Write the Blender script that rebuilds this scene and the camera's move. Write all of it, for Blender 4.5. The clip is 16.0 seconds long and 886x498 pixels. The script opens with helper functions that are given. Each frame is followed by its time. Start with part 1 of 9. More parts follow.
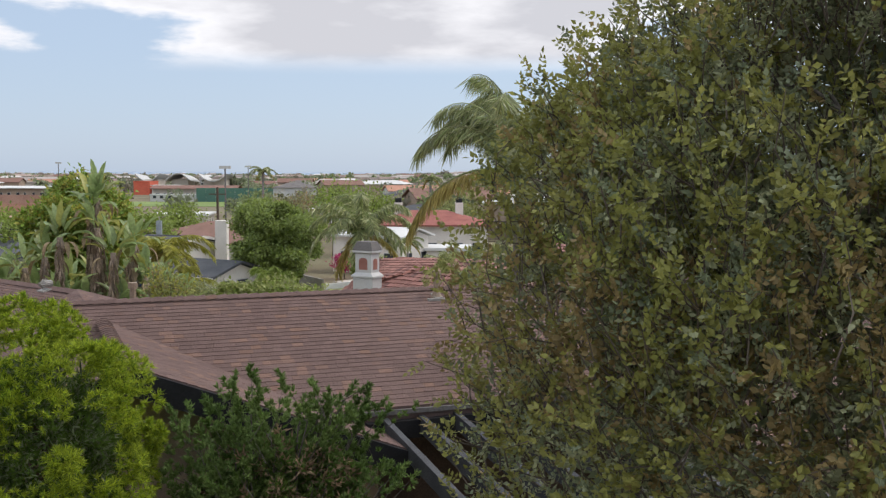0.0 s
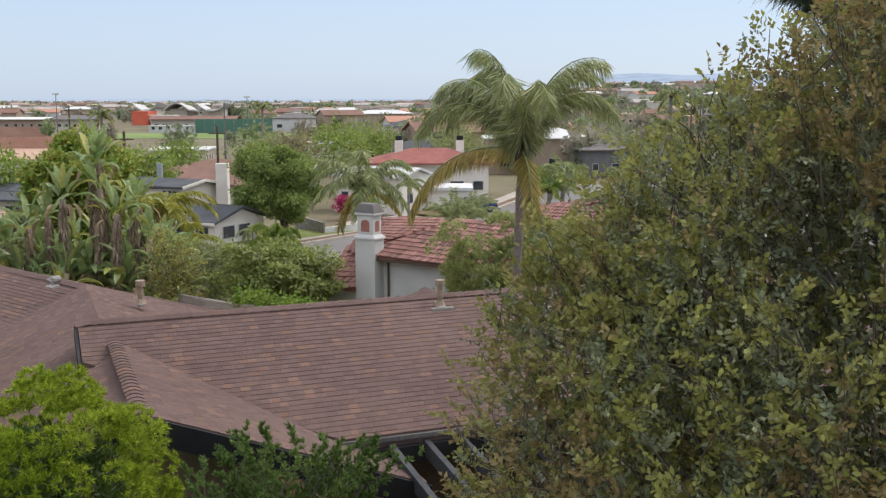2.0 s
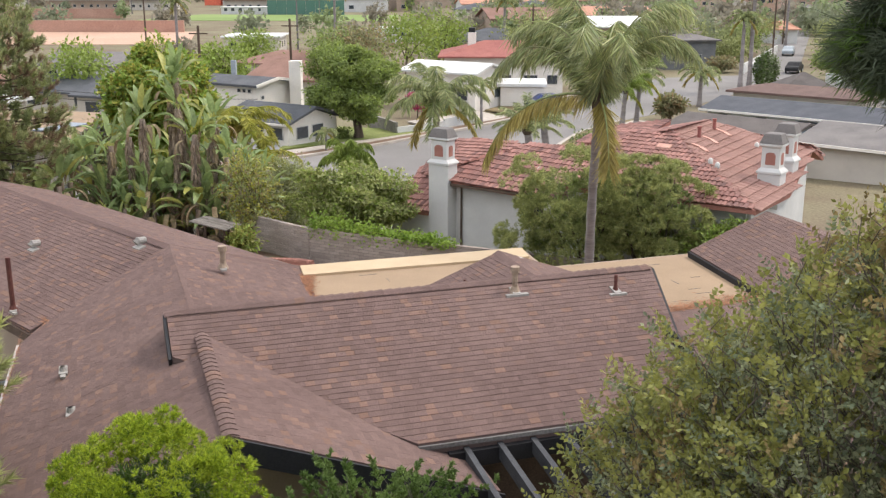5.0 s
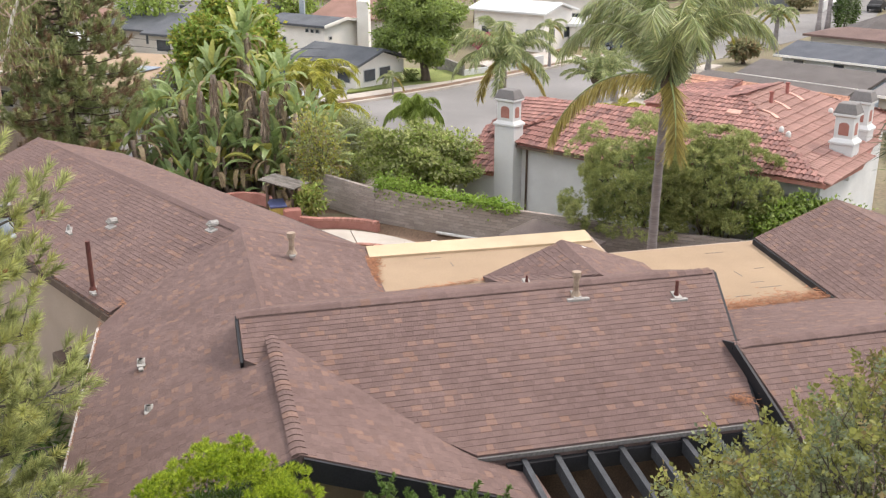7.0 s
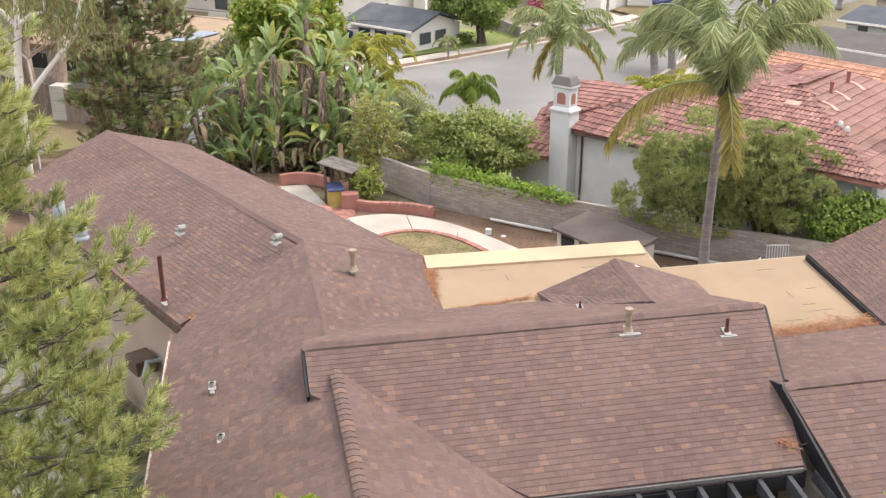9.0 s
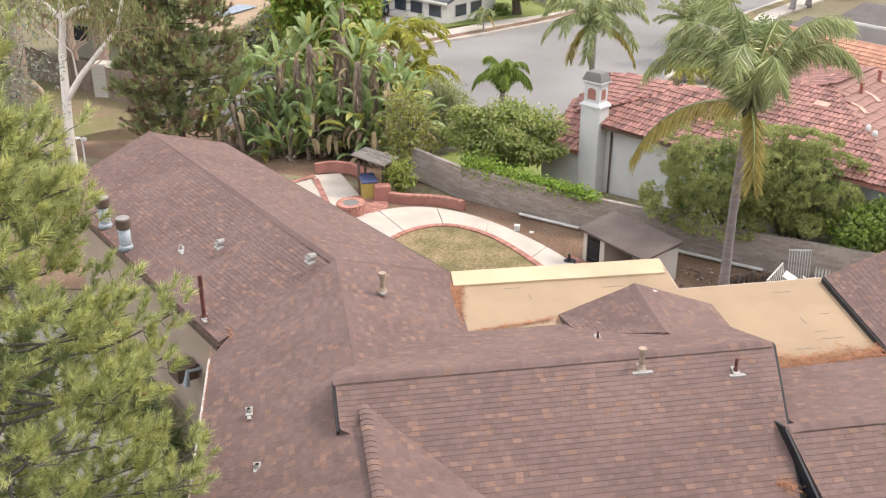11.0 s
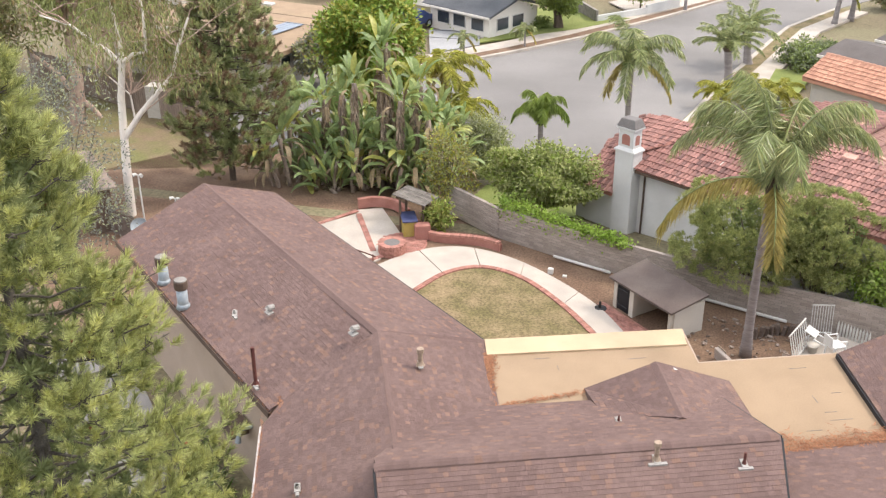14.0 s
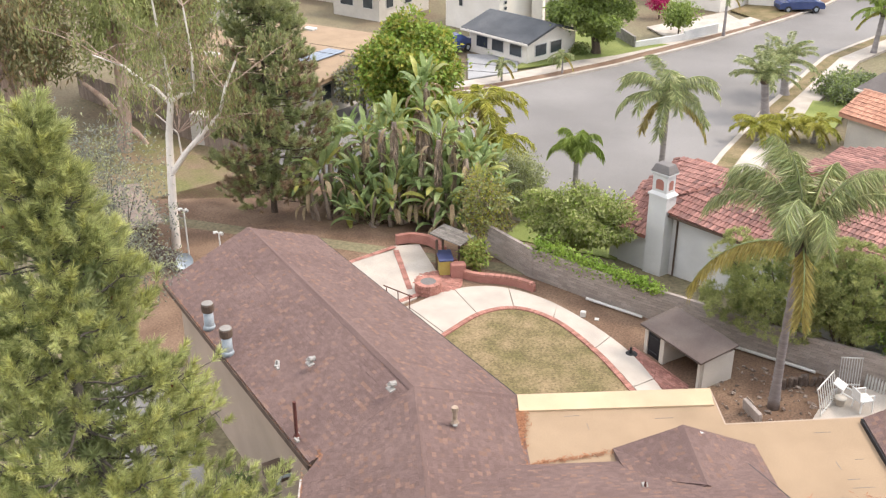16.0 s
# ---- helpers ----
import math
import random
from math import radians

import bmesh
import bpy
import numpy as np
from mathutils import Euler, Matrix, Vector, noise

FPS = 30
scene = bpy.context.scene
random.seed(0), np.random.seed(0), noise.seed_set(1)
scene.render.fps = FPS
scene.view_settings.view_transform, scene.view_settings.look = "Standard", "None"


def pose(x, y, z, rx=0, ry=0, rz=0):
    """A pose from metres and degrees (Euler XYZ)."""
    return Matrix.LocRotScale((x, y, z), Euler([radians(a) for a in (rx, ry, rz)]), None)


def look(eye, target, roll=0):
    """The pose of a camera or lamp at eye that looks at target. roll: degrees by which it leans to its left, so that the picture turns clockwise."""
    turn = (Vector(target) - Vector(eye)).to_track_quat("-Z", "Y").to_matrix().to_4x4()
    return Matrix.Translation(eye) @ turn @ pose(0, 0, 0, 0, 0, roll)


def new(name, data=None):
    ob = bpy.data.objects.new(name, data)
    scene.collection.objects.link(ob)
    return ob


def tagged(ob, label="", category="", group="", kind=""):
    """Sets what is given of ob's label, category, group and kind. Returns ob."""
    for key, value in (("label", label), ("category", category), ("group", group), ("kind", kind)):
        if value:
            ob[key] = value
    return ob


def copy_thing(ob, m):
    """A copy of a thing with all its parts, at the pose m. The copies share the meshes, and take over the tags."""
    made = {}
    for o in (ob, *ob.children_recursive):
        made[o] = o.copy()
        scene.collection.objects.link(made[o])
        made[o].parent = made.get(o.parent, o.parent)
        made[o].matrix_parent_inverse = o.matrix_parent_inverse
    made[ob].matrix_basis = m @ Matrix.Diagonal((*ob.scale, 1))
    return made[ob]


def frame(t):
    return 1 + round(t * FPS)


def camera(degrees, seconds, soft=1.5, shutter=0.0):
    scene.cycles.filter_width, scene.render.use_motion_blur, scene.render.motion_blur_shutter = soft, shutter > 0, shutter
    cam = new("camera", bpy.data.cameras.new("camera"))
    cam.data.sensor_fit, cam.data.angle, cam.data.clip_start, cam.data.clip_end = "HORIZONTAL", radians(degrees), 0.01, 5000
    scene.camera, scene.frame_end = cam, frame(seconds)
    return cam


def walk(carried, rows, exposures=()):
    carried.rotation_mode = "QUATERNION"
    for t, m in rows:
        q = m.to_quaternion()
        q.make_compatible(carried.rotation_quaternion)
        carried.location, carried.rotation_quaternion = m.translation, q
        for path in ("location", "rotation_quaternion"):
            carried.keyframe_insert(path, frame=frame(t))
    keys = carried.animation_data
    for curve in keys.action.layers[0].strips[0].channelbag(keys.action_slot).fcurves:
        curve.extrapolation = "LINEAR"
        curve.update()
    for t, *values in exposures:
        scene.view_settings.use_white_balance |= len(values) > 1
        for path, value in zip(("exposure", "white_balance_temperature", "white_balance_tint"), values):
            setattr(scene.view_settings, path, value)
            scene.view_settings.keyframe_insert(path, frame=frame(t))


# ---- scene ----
cam = camera(47.0, 16.0, soft=1.3)
PATH = [
    (0, (-0.000, 0.000, 6.953), (-0.0000, 1.9944, 6.8034), 0.18),
    (0.5, (-0.004, -0.004, 7.270), (-0.0036, 1.9890, 7.1059), 0.27),
    (1, (-0.007, -0.015, 7.620), (-0.0075, 1.9751, 7.4248), 0.18),
    (1.5, (-0.033, -0.050, 7.948), (-0.0327, 1.9355, 7.7041), 0.06),
    (2, (-0.043, -0.070, 8.226), (-0.0437, 1.9086, 7.9339), -0.03),
    (2.5, (-0.066, -0.096, 8.500), (-0.0675, 1.8761, 8.1669), -0.14),
    (3, (-0.103, -0.085, 8.766), (-0.1080, 1.8807, 8.3952), -0.16),
    (3.5, (-0.119, -0.038, 9.020), (-0.1542, 1.9195, 8.6124), -0.10),
    (4, (-0.127, 0.020, 9.301), (-0.1977, 1.9682, 8.8546), -0.12),
    (6.5, (-0.139, 0.145, 10.707), (-0.3675, 2.0314, 10.0837), 0.06),
    (7, (-0.133, 0.146, 11.035), (-0.3906, 2.0183, 10.3811), -0.01),
    (7.5, (-0.154, 0.137, 11.369), (-0.4404, 1.9955, 10.6883), -0.01),
    (8, (-0.188, 0.129, 11.759), (-0.5007, 1.9730, 11.0511), -0.04),
    (8.5, (-0.236, 0.108, 12.171), (-0.5718, 1.9385, 11.4375), -0.07),
    (9, (-0.244, 0.082, 12.601), (-0.5937, 1.9000, 11.8446), -0.10),
    (11.5, (0.042, -0.205, 14.786), (-0.3788, 1.5488, 13.9216), -0.12),
    (12, (0.101, -0.288, 15.228), (-0.3312, 1.4557, 14.3481), -0.14),
    (12.5, (0.146, -0.357, 15.667), (-0.2997, 1.3803, 14.7818), -0.15),
    (13, (0.181, -0.429, 16.114), (-0.2791, 1.3046, 15.2293), -0.15),
    (13.5, (0.198, -0.523, 16.557), (-0.2727, 1.2094, 15.6752), -0.19),
    (14, (0.183, -0.598, 16.991), (-0.2970, 1.1332, 16.1114), -0.23),
    (14.5, (0.159, -0.654, 17.425), (-0.3305, 1.0750, 16.5467), -0.28),
    (15, (0.133, -0.706, 17.833), (-0.3707, 1.0198, 16.9571), -0.23),
    (15.5, (0.145, -0.758, 18.216), (-0.3784, 0.9632, 17.3420), -0.13),
    (16, (0.182, -0.829, 18.605), (-0.3626, 0.8867, 17.7333), -0.07),
]
walk(cam, [(t, look(eye, target, roll)) for t, eye, target, roll in PATH],
     exposures=[(0.0, 0.10, 6500, 13), (2.0, 0.27, 6500, 13), (3.5, 0.50, 6600, 13.5), (5.2, 0.77, 6700, 14), (7.0, 0.97, 6750, 14.5), (9.0, 1.06, 6750, 14.5), (16.0, 1.08, 6750, 14.5)])

# ---- light ----
world = bpy.data.worlds.new("sky")
scene.world = world
world.use_nodes = True
wn, wl = world.node_tree.nodes, world.node_tree.links
wn.clear()
SUN = Vector((0.58, 0.34, 0.80)).normalized()
sky = wn.new("ShaderNodeTexSky")
sky.sky_type, sky.sun_disc = "NISHITA", False
sky.sun_elevation = math.asin(SUN.z)
sky.sun_rotation = math.atan2(SUN.x, SUN.y)
sky.air_density, sky.dust_density, sky.ozone_density = 1.0, 0.8, 1.4
wco = wn.new("ShaderNodeTexCoord")
wsep = wn.new("ShaderNodeSeparateXYZ")
wl.new(wco.outputs["Generated"], wsep.inputs[0])
wmap = wn.new("ShaderNodeMapping"); wmap.inputs["Scale"].default_value = (4.2, 4.2, 15.0); wmap.inputs["Location"].default_value = (0.75, 0.35, 0.2)
wl.new(wco.outputs["Generated"], wmap.inputs[0])
wnoi = wn.new("ShaderNodeTexNoise"); wnoi.inputs["Scale"].default_value = 1.0; wnoi.inputs["Detail"].default_value = 8.0; wnoi.inputs["Roughness"].default_value = 0.52
wl.new(wmap.outputs[0], wnoi.inputs["Vector"])
wramp = wn.new("ShaderNodeMapRange"); wramp.interpolation_type = "SMOOTHSTEP"
wramp.inputs[1].default_value, wramp.inputs[2].default_value = 0.44, 0.52
wl.new(wnoi.outputs["Fac"], wramp.inputs[0])
# cumulus bank above the clear band over the horizon
wel = wn.new("ShaderNodeMapRange"); wel.interpolation_type = "SMOOTHSTEP"
wel.inputs[1].default_value, wel.inputs[2].default_value = 0.092, 0.118
wl.new(wsep.outputs["Z"], wel.inputs[0])
wmul = wn.new("ShaderNodeMath"); wmul.operation = "MULTIPLY"
wl.new(wramp.outputs[0], wmul.inputs[0]); wl.new(wel.outputs[0], wmul.inputs[1])
wshade = wn.new("ShaderNodeMix"); wshade.data_type = "RGBA"
wshade.inputs[6].default_value, wshade.inputs[7].default_value = (6.1, 6.2, 6.35, 1), (4.1, 4.2, 4.45, 1)
wr2 = wn.new("ShaderNodeMapRange"); wr2.inputs[1].default_value, wr2.inputs[2].default_value = 0.52, 0.66
wl.new(wnoi.outputs["Fac"], wr2.inputs[0]); wl.new(wr2.outputs[0], wshade.inputs[0])
# thin high haze pales the blue
whz = wn.new("ShaderNodeMix"); whz.data_type = "RGBA"; whz.inputs[0].default_value = 0.8
whz.inputs[7].default_value = (3.0, 3.8, 4.85, 1)
wl.new(sky.outputs[0], whz.inputs[6])
wcol = wn.new("ShaderNodeMix"); wcol.data_type = "RGBA"
# the deck overhead is brighter than its rim
wup = wn.new("ShaderNodeMapRange"); wup.inputs[1].default_value, wup.inputs[2].default_value, wup.inputs[3].default_value, wup.inputs[4].default_value = 0.2, 0.6, 1.0, 1.75
wl.new(wsep.outputs["Z"], wup.inputs[0])
wbr = wn.new("ShaderNodeVectorMath"); wbr.operation = "SCALE"
wl.new(wshade.outputs[2], wbr.inputs[0]); wl.new(wup.outputs[0], wbr.inputs["Scale"])
wl.new(wmul.outputs[0], wcol.inputs[0]); wl.new(whz.outputs[2], wcol.inputs[6]); wl.new(wbr.outputs[0], wcol.inputs[7])
wbg = wn.new("ShaderNodeBackground"); wbg.inputs["Strength"].default_value = 0.15
wl.new(wcol.outputs[2], wbg.inputs["Color"])
wout = wn.new("ShaderNodeOutputWorld")
wl.new(wbg.outputs[0], wout.inputs[0])
sun = new("sun", bpy.data.lights.new("sun", "SUN"))
sun.data.energy, sun.data.angle, sun.data.color = 1.5, radians(9.0), (1.0, 0.92, 0.80)
sun.matrix_world = look((0, 0, 60), (-SUN.x, -SUN.y, 60 - SUN.z))

# ---- helpers of this scene ----
R = random.Random(7)


def part(name, bm, material, parent=None, label="", smooth=False):
    """A bmesh as one mesh object, under a thing or a part."""
    me = bpy.data.meshes.new(name)
    bm.normal_update()
    bm.to_mesh(me)
    bm.free()
    me.materials.append(material)
    if smooth:
        me.polygons.foreach_set("use_smooth", [True] * len(me.polygons))
    ob = new(name, me)
    ob.parent = parent
    if label:
        ob["label"] = label
    return ob


def raw(name, verts, faces, material, parent=None, label="", smooth=False):
    me = bpy.data.meshes.new(name)
    me.from_pydata([tuple(v) for v in verts], [], [tuple(q) for q in faces])
    me.materials.append(material)
    if smooth:
        me.polygons.foreach_set("use_smooth", [True] * len(me.polygons))
    me.update()
    ob = new(name, me)
    ob.parent = parent
    if label:
        ob["label"] = label
    return ob


def thing(name, label, category, group="", at=(0, 0, 0)):
    ob = new(name)
    ob.location = at
    ob.empty_display_size = 0.2
    return tagged(ob, label, category, group)


def box(bm, x0, y0, z0, x1, y1, z1, m=None, bevel=0.0):
    g = bmesh.ops.create_cube(bm, size=1)
    mm = Matrix.LocRotScale(((x0 + x1) / 2, (y0 + y1) / 2, (z0 + z1) / 2), None, (abs(x1 - x0), abs(y1 - y0), abs(z1 - z0)))
    bmesh.ops.transform(bm, matrix=(m @ mm) if m else mm, verts=g["verts"])
    if bevel:
        es = list({e for v in g["verts"] for e in v.link_edges})
        bmesh.ops.bevel(bm, geom=es, offset=bevel, segments=1, affect="EDGES")
    return bm


def beam(bm, a, b, w, h, up=(0, 0, 1)):
    """A bar from a to b, w wide and h high, a and b on its middle line."""
    a, b = Vector(a), Vector(b)
    d = (b - a)
    n = d.length
    y = d / n
    x = y.cross(Vector(up)).normalized()
    z = x.cross(y)
    m = Matrix((x, y, z)).transposed().to_4x4()
    m.translation = (a + b) / 2
    return box(bm, -w / 2, -n / 2, -h / 2, w / 2, n / 2, h / 2, m)


def tube(bm, pts, rads, sides=8, cap=True):
    """A round limb through pts."""
    rings = []
    ref = Vector((0.3, 0.9, 0.1))
    for i, p in enumerate(pts):
        p = Vector(p)
        d = (Vector(pts[min(i + 1, len(pts) - 1)]) - Vector(pts[max(i - 1, 0)])).normalized()
        x = d.cross(ref)
        if x.length < 0.1:
            x = d.cross(Vector((1, 0, 0)))
        x.normalize()
        y = d.cross(x)
        rings.append([bm.verts.new(p + (x * math.cos(2 * math.pi * k / sides) + y * math.sin(2 * math.pi * k / sides)) * rads[i]) for k in range(sides)])
    for a, b in zip(rings, rings[1:]):
        for k in range(sides):
            bm.faces.new((a[k], a[(k + 1) % sides], b[(k + 1) % sides], b[k]))
    if cap:
        bm.faces.new(list(reversed(rings[0])))
        bm.faces.new(rings[-1])
    return bm


def prism(bm, poly, z0, z1):
    """A flat slab: poly is a list of (x, y), anticlockwise."""
    lo = [bm.verts.new((p[0], p[1], z0)) for p in poly]
    hi = [bm.verts.new((p[0], p[1], z1)) for p in poly]
    n = len(poly)
    bm.faces.new(hi)
    bm.faces.new(list(reversed(lo)))
    for i in range(n):
        bm.faces.new((lo[i], lo[(i + 1) % n], hi[(i + 1) % n], hi[i]))
    return bm


def slab(bm, poly, thick):
    """A slab below the 3D polygon poly (upper face up)."""
    up = [Vector(p) for p in poly]
    nrm = Vector((0, 0, 0))
    for i in range(1, len(up) - 1):
        nrm += (up[i] - up[0]).cross(up[i + 1] - up[0])
    if nrm.z < 0:
        up.reverse()
    a = [bm.verts.new(p) for p in up]
    b = [bm.verts.new(p - Vector((0, 0, thick))) for p in up]
    n = len(up)
    bm.faces.new(a)
    bm.faces.new(list(reversed(b)))
    for i in range(n):
        bm.faces.new((a[(i + 1) % n], a[i], b[i], b[(i + 1) % n]))
    return bm


# ---- materials ----
def surf(name, c1, c2, scale=6.0, rough=0.85, bump=0.2, fine=60.0, dark=0.75, metal=0.0, vary="", spread=0.35, trans=0.0, stretch=(1, 1, 1), c3=None, spec=0.3):
    """A worn surface: two colours in large patches, a fine grain over them, and bump. vary: 'object' or 'island' shifts
    the colour piece by piece, towards c3 where that is given."""
    m = bpy.data.materials.new(name)
    m.use_nodes = True
    nt = m.node_tree
    n, l = nt.nodes, nt.links
    b = n["Principled BSDF"]
    co = n.new("ShaderNodeTexCoord")
    mp = n.new("ShaderNodeMapping")
    mp.inputs["Scale"].default_value = stretch
    l.new(co.outputs["Object"], mp.inputs[0])
    n1 = n.new("ShaderNodeTexNoise"); n1.inputs["Scale"].default_value = scale; n1.inputs["Detail"].default_value = 5
    n2 = n.new("ShaderNodeTexNoise"); n2.inputs["Scale"].default_value = fine; n2.inputs["Detail"].default_value = 3
    for q in (n1, n2):
        l.new(mp.outputs[0], q.inputs["Vector"])
    r1 = n.new("ShaderNodeMapRange"); r1.inputs[1].default_value, r1.inputs[2].default_value = 0.35, 0.65
    l.new(n1.outputs["Fac"], r1.inputs[0])
    mx = n.new("ShaderNodeMix"); mx.data_type = "RGBA"
    mx.inputs[6].default_value, mx.inputs[7].default_value = (*c1, 1), (*c2, 1)
    l.new(r1.outputs[0], mx.inputs[0])
    last = mx.outputs[2]
    if vary:
        if vary == "object":
            src = n.new("ShaderNodeObjectInfo").outputs["Random"]
        else:
            src = n.new("ShaderNodeNewGeometry").outputs["Random Per Island"]
        if c3:
            r3 = n.new("ShaderNodeMapRange"); r3.inputs[1].default_value, r3.inputs[2].default_value = 1 - spread, 1.0
            l.new(src, r3.inputs[0])
            m3 = n.new("ShaderNodeMix"); m3.data_type = "RGBA"; m3.inputs[7].default_value = (*c3, 1)
            l.new(r3.outputs[0], m3.inputs[0]); l.new(last, m3.inputs[6])
            last = m3.outputs[2]
        wob = n.new("ShaderNodeMath"); wob.operation = "MULTIPLY"; wob.inputs[1].default_value = 7.31
        fr = n.new("ShaderNodeMath"); fr.operation = "FRACT"
        l.new(src, wob.inputs[0]); l.new(wob.outputs[0], fr.inputs[0])
        rv = n.new("ShaderNodeMapRange"); rv.inputs[3].default_value, rv.inputs[4].default_value = 1 - spread * 0.6, 1 + spread * 0.5
        l.new(fr.outputs[0], rv.inputs[0])
        hv = n.new("ShaderNodeHueSaturation")
        l.new(rv.outputs[0], hv.inputs["Value"]); l.new(last, hv.inputs["Color"])
        last = hv.outputs[0]
    rg = n.new("ShaderNodeMapRange"); rg.inputs[1].default_value, rg.inputs[2].default_value, rg.inputs[3].default_value, rg.inputs[4].default_value = 0.3, 0.7, dark, 1.1
    l.new(n2.outputs["Fac"], rg.inputs[0])
    h2 = n.new("ShaderNodeHueSaturation")
    l.new(rg.outputs[0], h2.inputs["Value"]); l.new(last, h2.inputs["Color"])
    l.new(h2.outputs[0], b.inputs["Base Color"])
    b.inputs["Roughness"].default_value = rough
    b.inputs["Metallic"].default_value = metal
    b.inputs["Specular IOR Level"].default_value = spec
    if bump:
        bp = n.new("ShaderNodeBump"); bp.inputs["Strength"].default_value = bump; bp.inputs["Distance"].default_value = 0.02
        l.new(n2.outputs["Fac"], bp.inputs["Height"]); l.new(bp.outputs[0], b.inputs["Normal"])
    if trans:
        out = n["Material Output"]
        tr = n.new("ShaderNodeBsdfTranslucent"); l.new(h2.outputs[0], tr.inputs["Color"])
        ms = n.new("ShaderNodeMixShader"); ms.inputs[0].default_value = trans
        l.new(b.outputs[0], ms.inputs[1]); l.new(tr.outputs[0], ms.inputs[2]); l.new(ms.outputs[0], out.inputs[0])
    return m


def leafmat(name, c1, c2, c3=None, spread=0.5, rough=0.5, scale=1.2, spec=0.35):
    return surf(name, c1, c2, scale=scale, rough=rough, bump=0.0, fine=9.0, dark=0.75, vary="island", spread=spread, trans=0.44, c3=c3, spec=spec)


M_SHINGLE = surf("brown_shingle", (0.158, 0.105, 0.094), (0.192, 0.129, 0.114), 0.5, 0.93, 0.5, 130, 0.6, vary="island", spread=0.19, c3=(0.238, 0.145, 0.110), spec=0.15)
M_SHINGLE_PIECE = surf("brown_shingle_piece", (0.158, 0.105, 0.094), (0.192, 0.129, 0.114), 0.5, 0.93, 0.5, 130, 0.6, vary="object", spread=0.19, c3=(0.238, 0.145, 0.110), spec=0.15)
M_FELT = surf("roof_underlay", (0.130, 0.090, 0.082), (0.160, 0.112, 0.102), 3, 0.95, 0.3, 90)
M_TAN = surf("tan_roof_coating", (0.262, 0.185, 0.117), (0.305, 0.217, 0.138), 0.9, 0.8, 0.15, 40, 0.85)
M_TANLIGHT = surf("pale_roof_coating", (0.43, 0.325, 0.205), (0.48, 0.365, 0.235), 1.2, 0.75, 0.1, 40, 0.9)
M_NEEDLES = surf("fallen_pine_needles", (0.30, 0.13, 0.07), (0.40, 0.19, 0.10), 5, 0.95, 0.6, 80, 0.5, vary="island", spread=0.5)
M_STUCCO = surf("beige_stucco", (0.34, 0.265, 0.205), (0.40, 0.31, 0.24), 0.8, 0.9, 0.4, 90, 0.82)
M_WHITE = surf("white_stucco", (0.50, 0.50, 0.485), (0.57, 0.57, 0.55), 0.9, 0.9, 0.35, 70, 0.88)
M_WARM = surf("warm_white_stucco", (0.68, 0.64, 0.58), (0.74, 0.70, 0.64), 0.9, 0.9, 0.3, 70, 0.88)
M_CREAM = surf("cream_stucco", (0.47, 0.435, 0.38), (0.53, 0.49, 0.43), 0.9, 0.9, 0.3, 70, 0.88)
M_FASCIA = surf("black_painted_wood", (0.012, 0.012, 0.014), (0.022, 0.022, 0.025), 2, 0.6, 0.1, 40, 0.7)
M_RAFTER = surf("weathered_dark_wood", (0.045, 0.047, 0.052), (0.075, 0.078, 0.085), 3, 0.7, 0.3, 60, 0.6, vary="object", spread=0.4)
M_METAL = surf("galvanised_metal", (0.30, 0.34, 0.37), (0.38, 0.42, 0.44), 5, 0.6, 0.05, 60, 0.8, metal=0.3)
M_RUST = surf("rusty_pipe", (0.10, 0.035, 0.03), (0.16, 0.06, 0.045), 8, 0.8, 0.2, 80, 0.6)
M_OFFWHITE = surf("white_painted_metal", (0.50, 0.49, 0.46), (0.58, 0.57, 0.54), 4, 0.5, 0.05, 60, 0.85)
M_VENT = surf("dull_vent_metal", (0.28, 0.265, 0.24), (0.36, 0.345, 0.32), 6, 0.6, 0.05, 50, 0.75)
M_BEIGEPIPE = surf("beige_painted_pipe", (0.27, 0.20, 0.145), (0.37, 0.285, 0.21), 9, 0.7, 0.1, 60, 0.7)
M_CONC = surf("pale_concrete", (0.37, 0.33, 0.285), (0.45, 0.40, 0.345), 0.9, 0.9, 0.25, 50, 0.85)
M_BRICK = surf("red_brick", (0.34, 0.155, 0.12), (0.44, 0.22, 0.175), 4, 0.9, 0.4, 70, 0.7, vary="object", spread=0.4)
M_BRICKI = surf("red_brick_paving", (0.32, 0.145, 0.115), (0.40, 0.20, 0.16), 4, 0.9, 0.4, 70, 0.7, vary="island", spread=0.4)
M_REDPLAST = surf("red_plaster", (0.31, 0.135, 0.105), (0.38, 0.18, 0.145), 2, 0.9, 0.3, 50, 0.8)
M_BLOCK = surf("grey_brown_block", (0.29, 0.245, 0.215), (0.37, 0.315, 0.275), 1.3, 0.95, 0.4, 50, 0.75, vary="object", spread=0.25)
M_BLOCKI = surf("grey_brown_blocks", (0.29, 0.245, 0.215), (0.37, 0.315, 0.275), 1.3, 0.95, 0.4, 50, 0.75, vary="island", spread=0.25)
M_MORTAR = surf("mortar", (0.19, 0.16, 0.14), (0.23, 0.19, 0.17), 3, 0.95, 0.3, 60)
M_DIRT = surf("brown_soil", (0.150, 0.092, 0.060), (0.230, 0.150, 0.100), 0.6, 0.98, 0.6, 14, 0.55)
M_LAWN = surf("dry_lawn", (0.150, 0.128, 0.055), (0.275, 0.205, 0.115), 0.9, 0.98, 0.6, 14, 0.5)
M_GRASS = surf("green_lawn", (0.17, 0.21, 0.055), (0.25, 0.28, 0.09), 0.5, 0.98, 0.5, 30, 0.6)
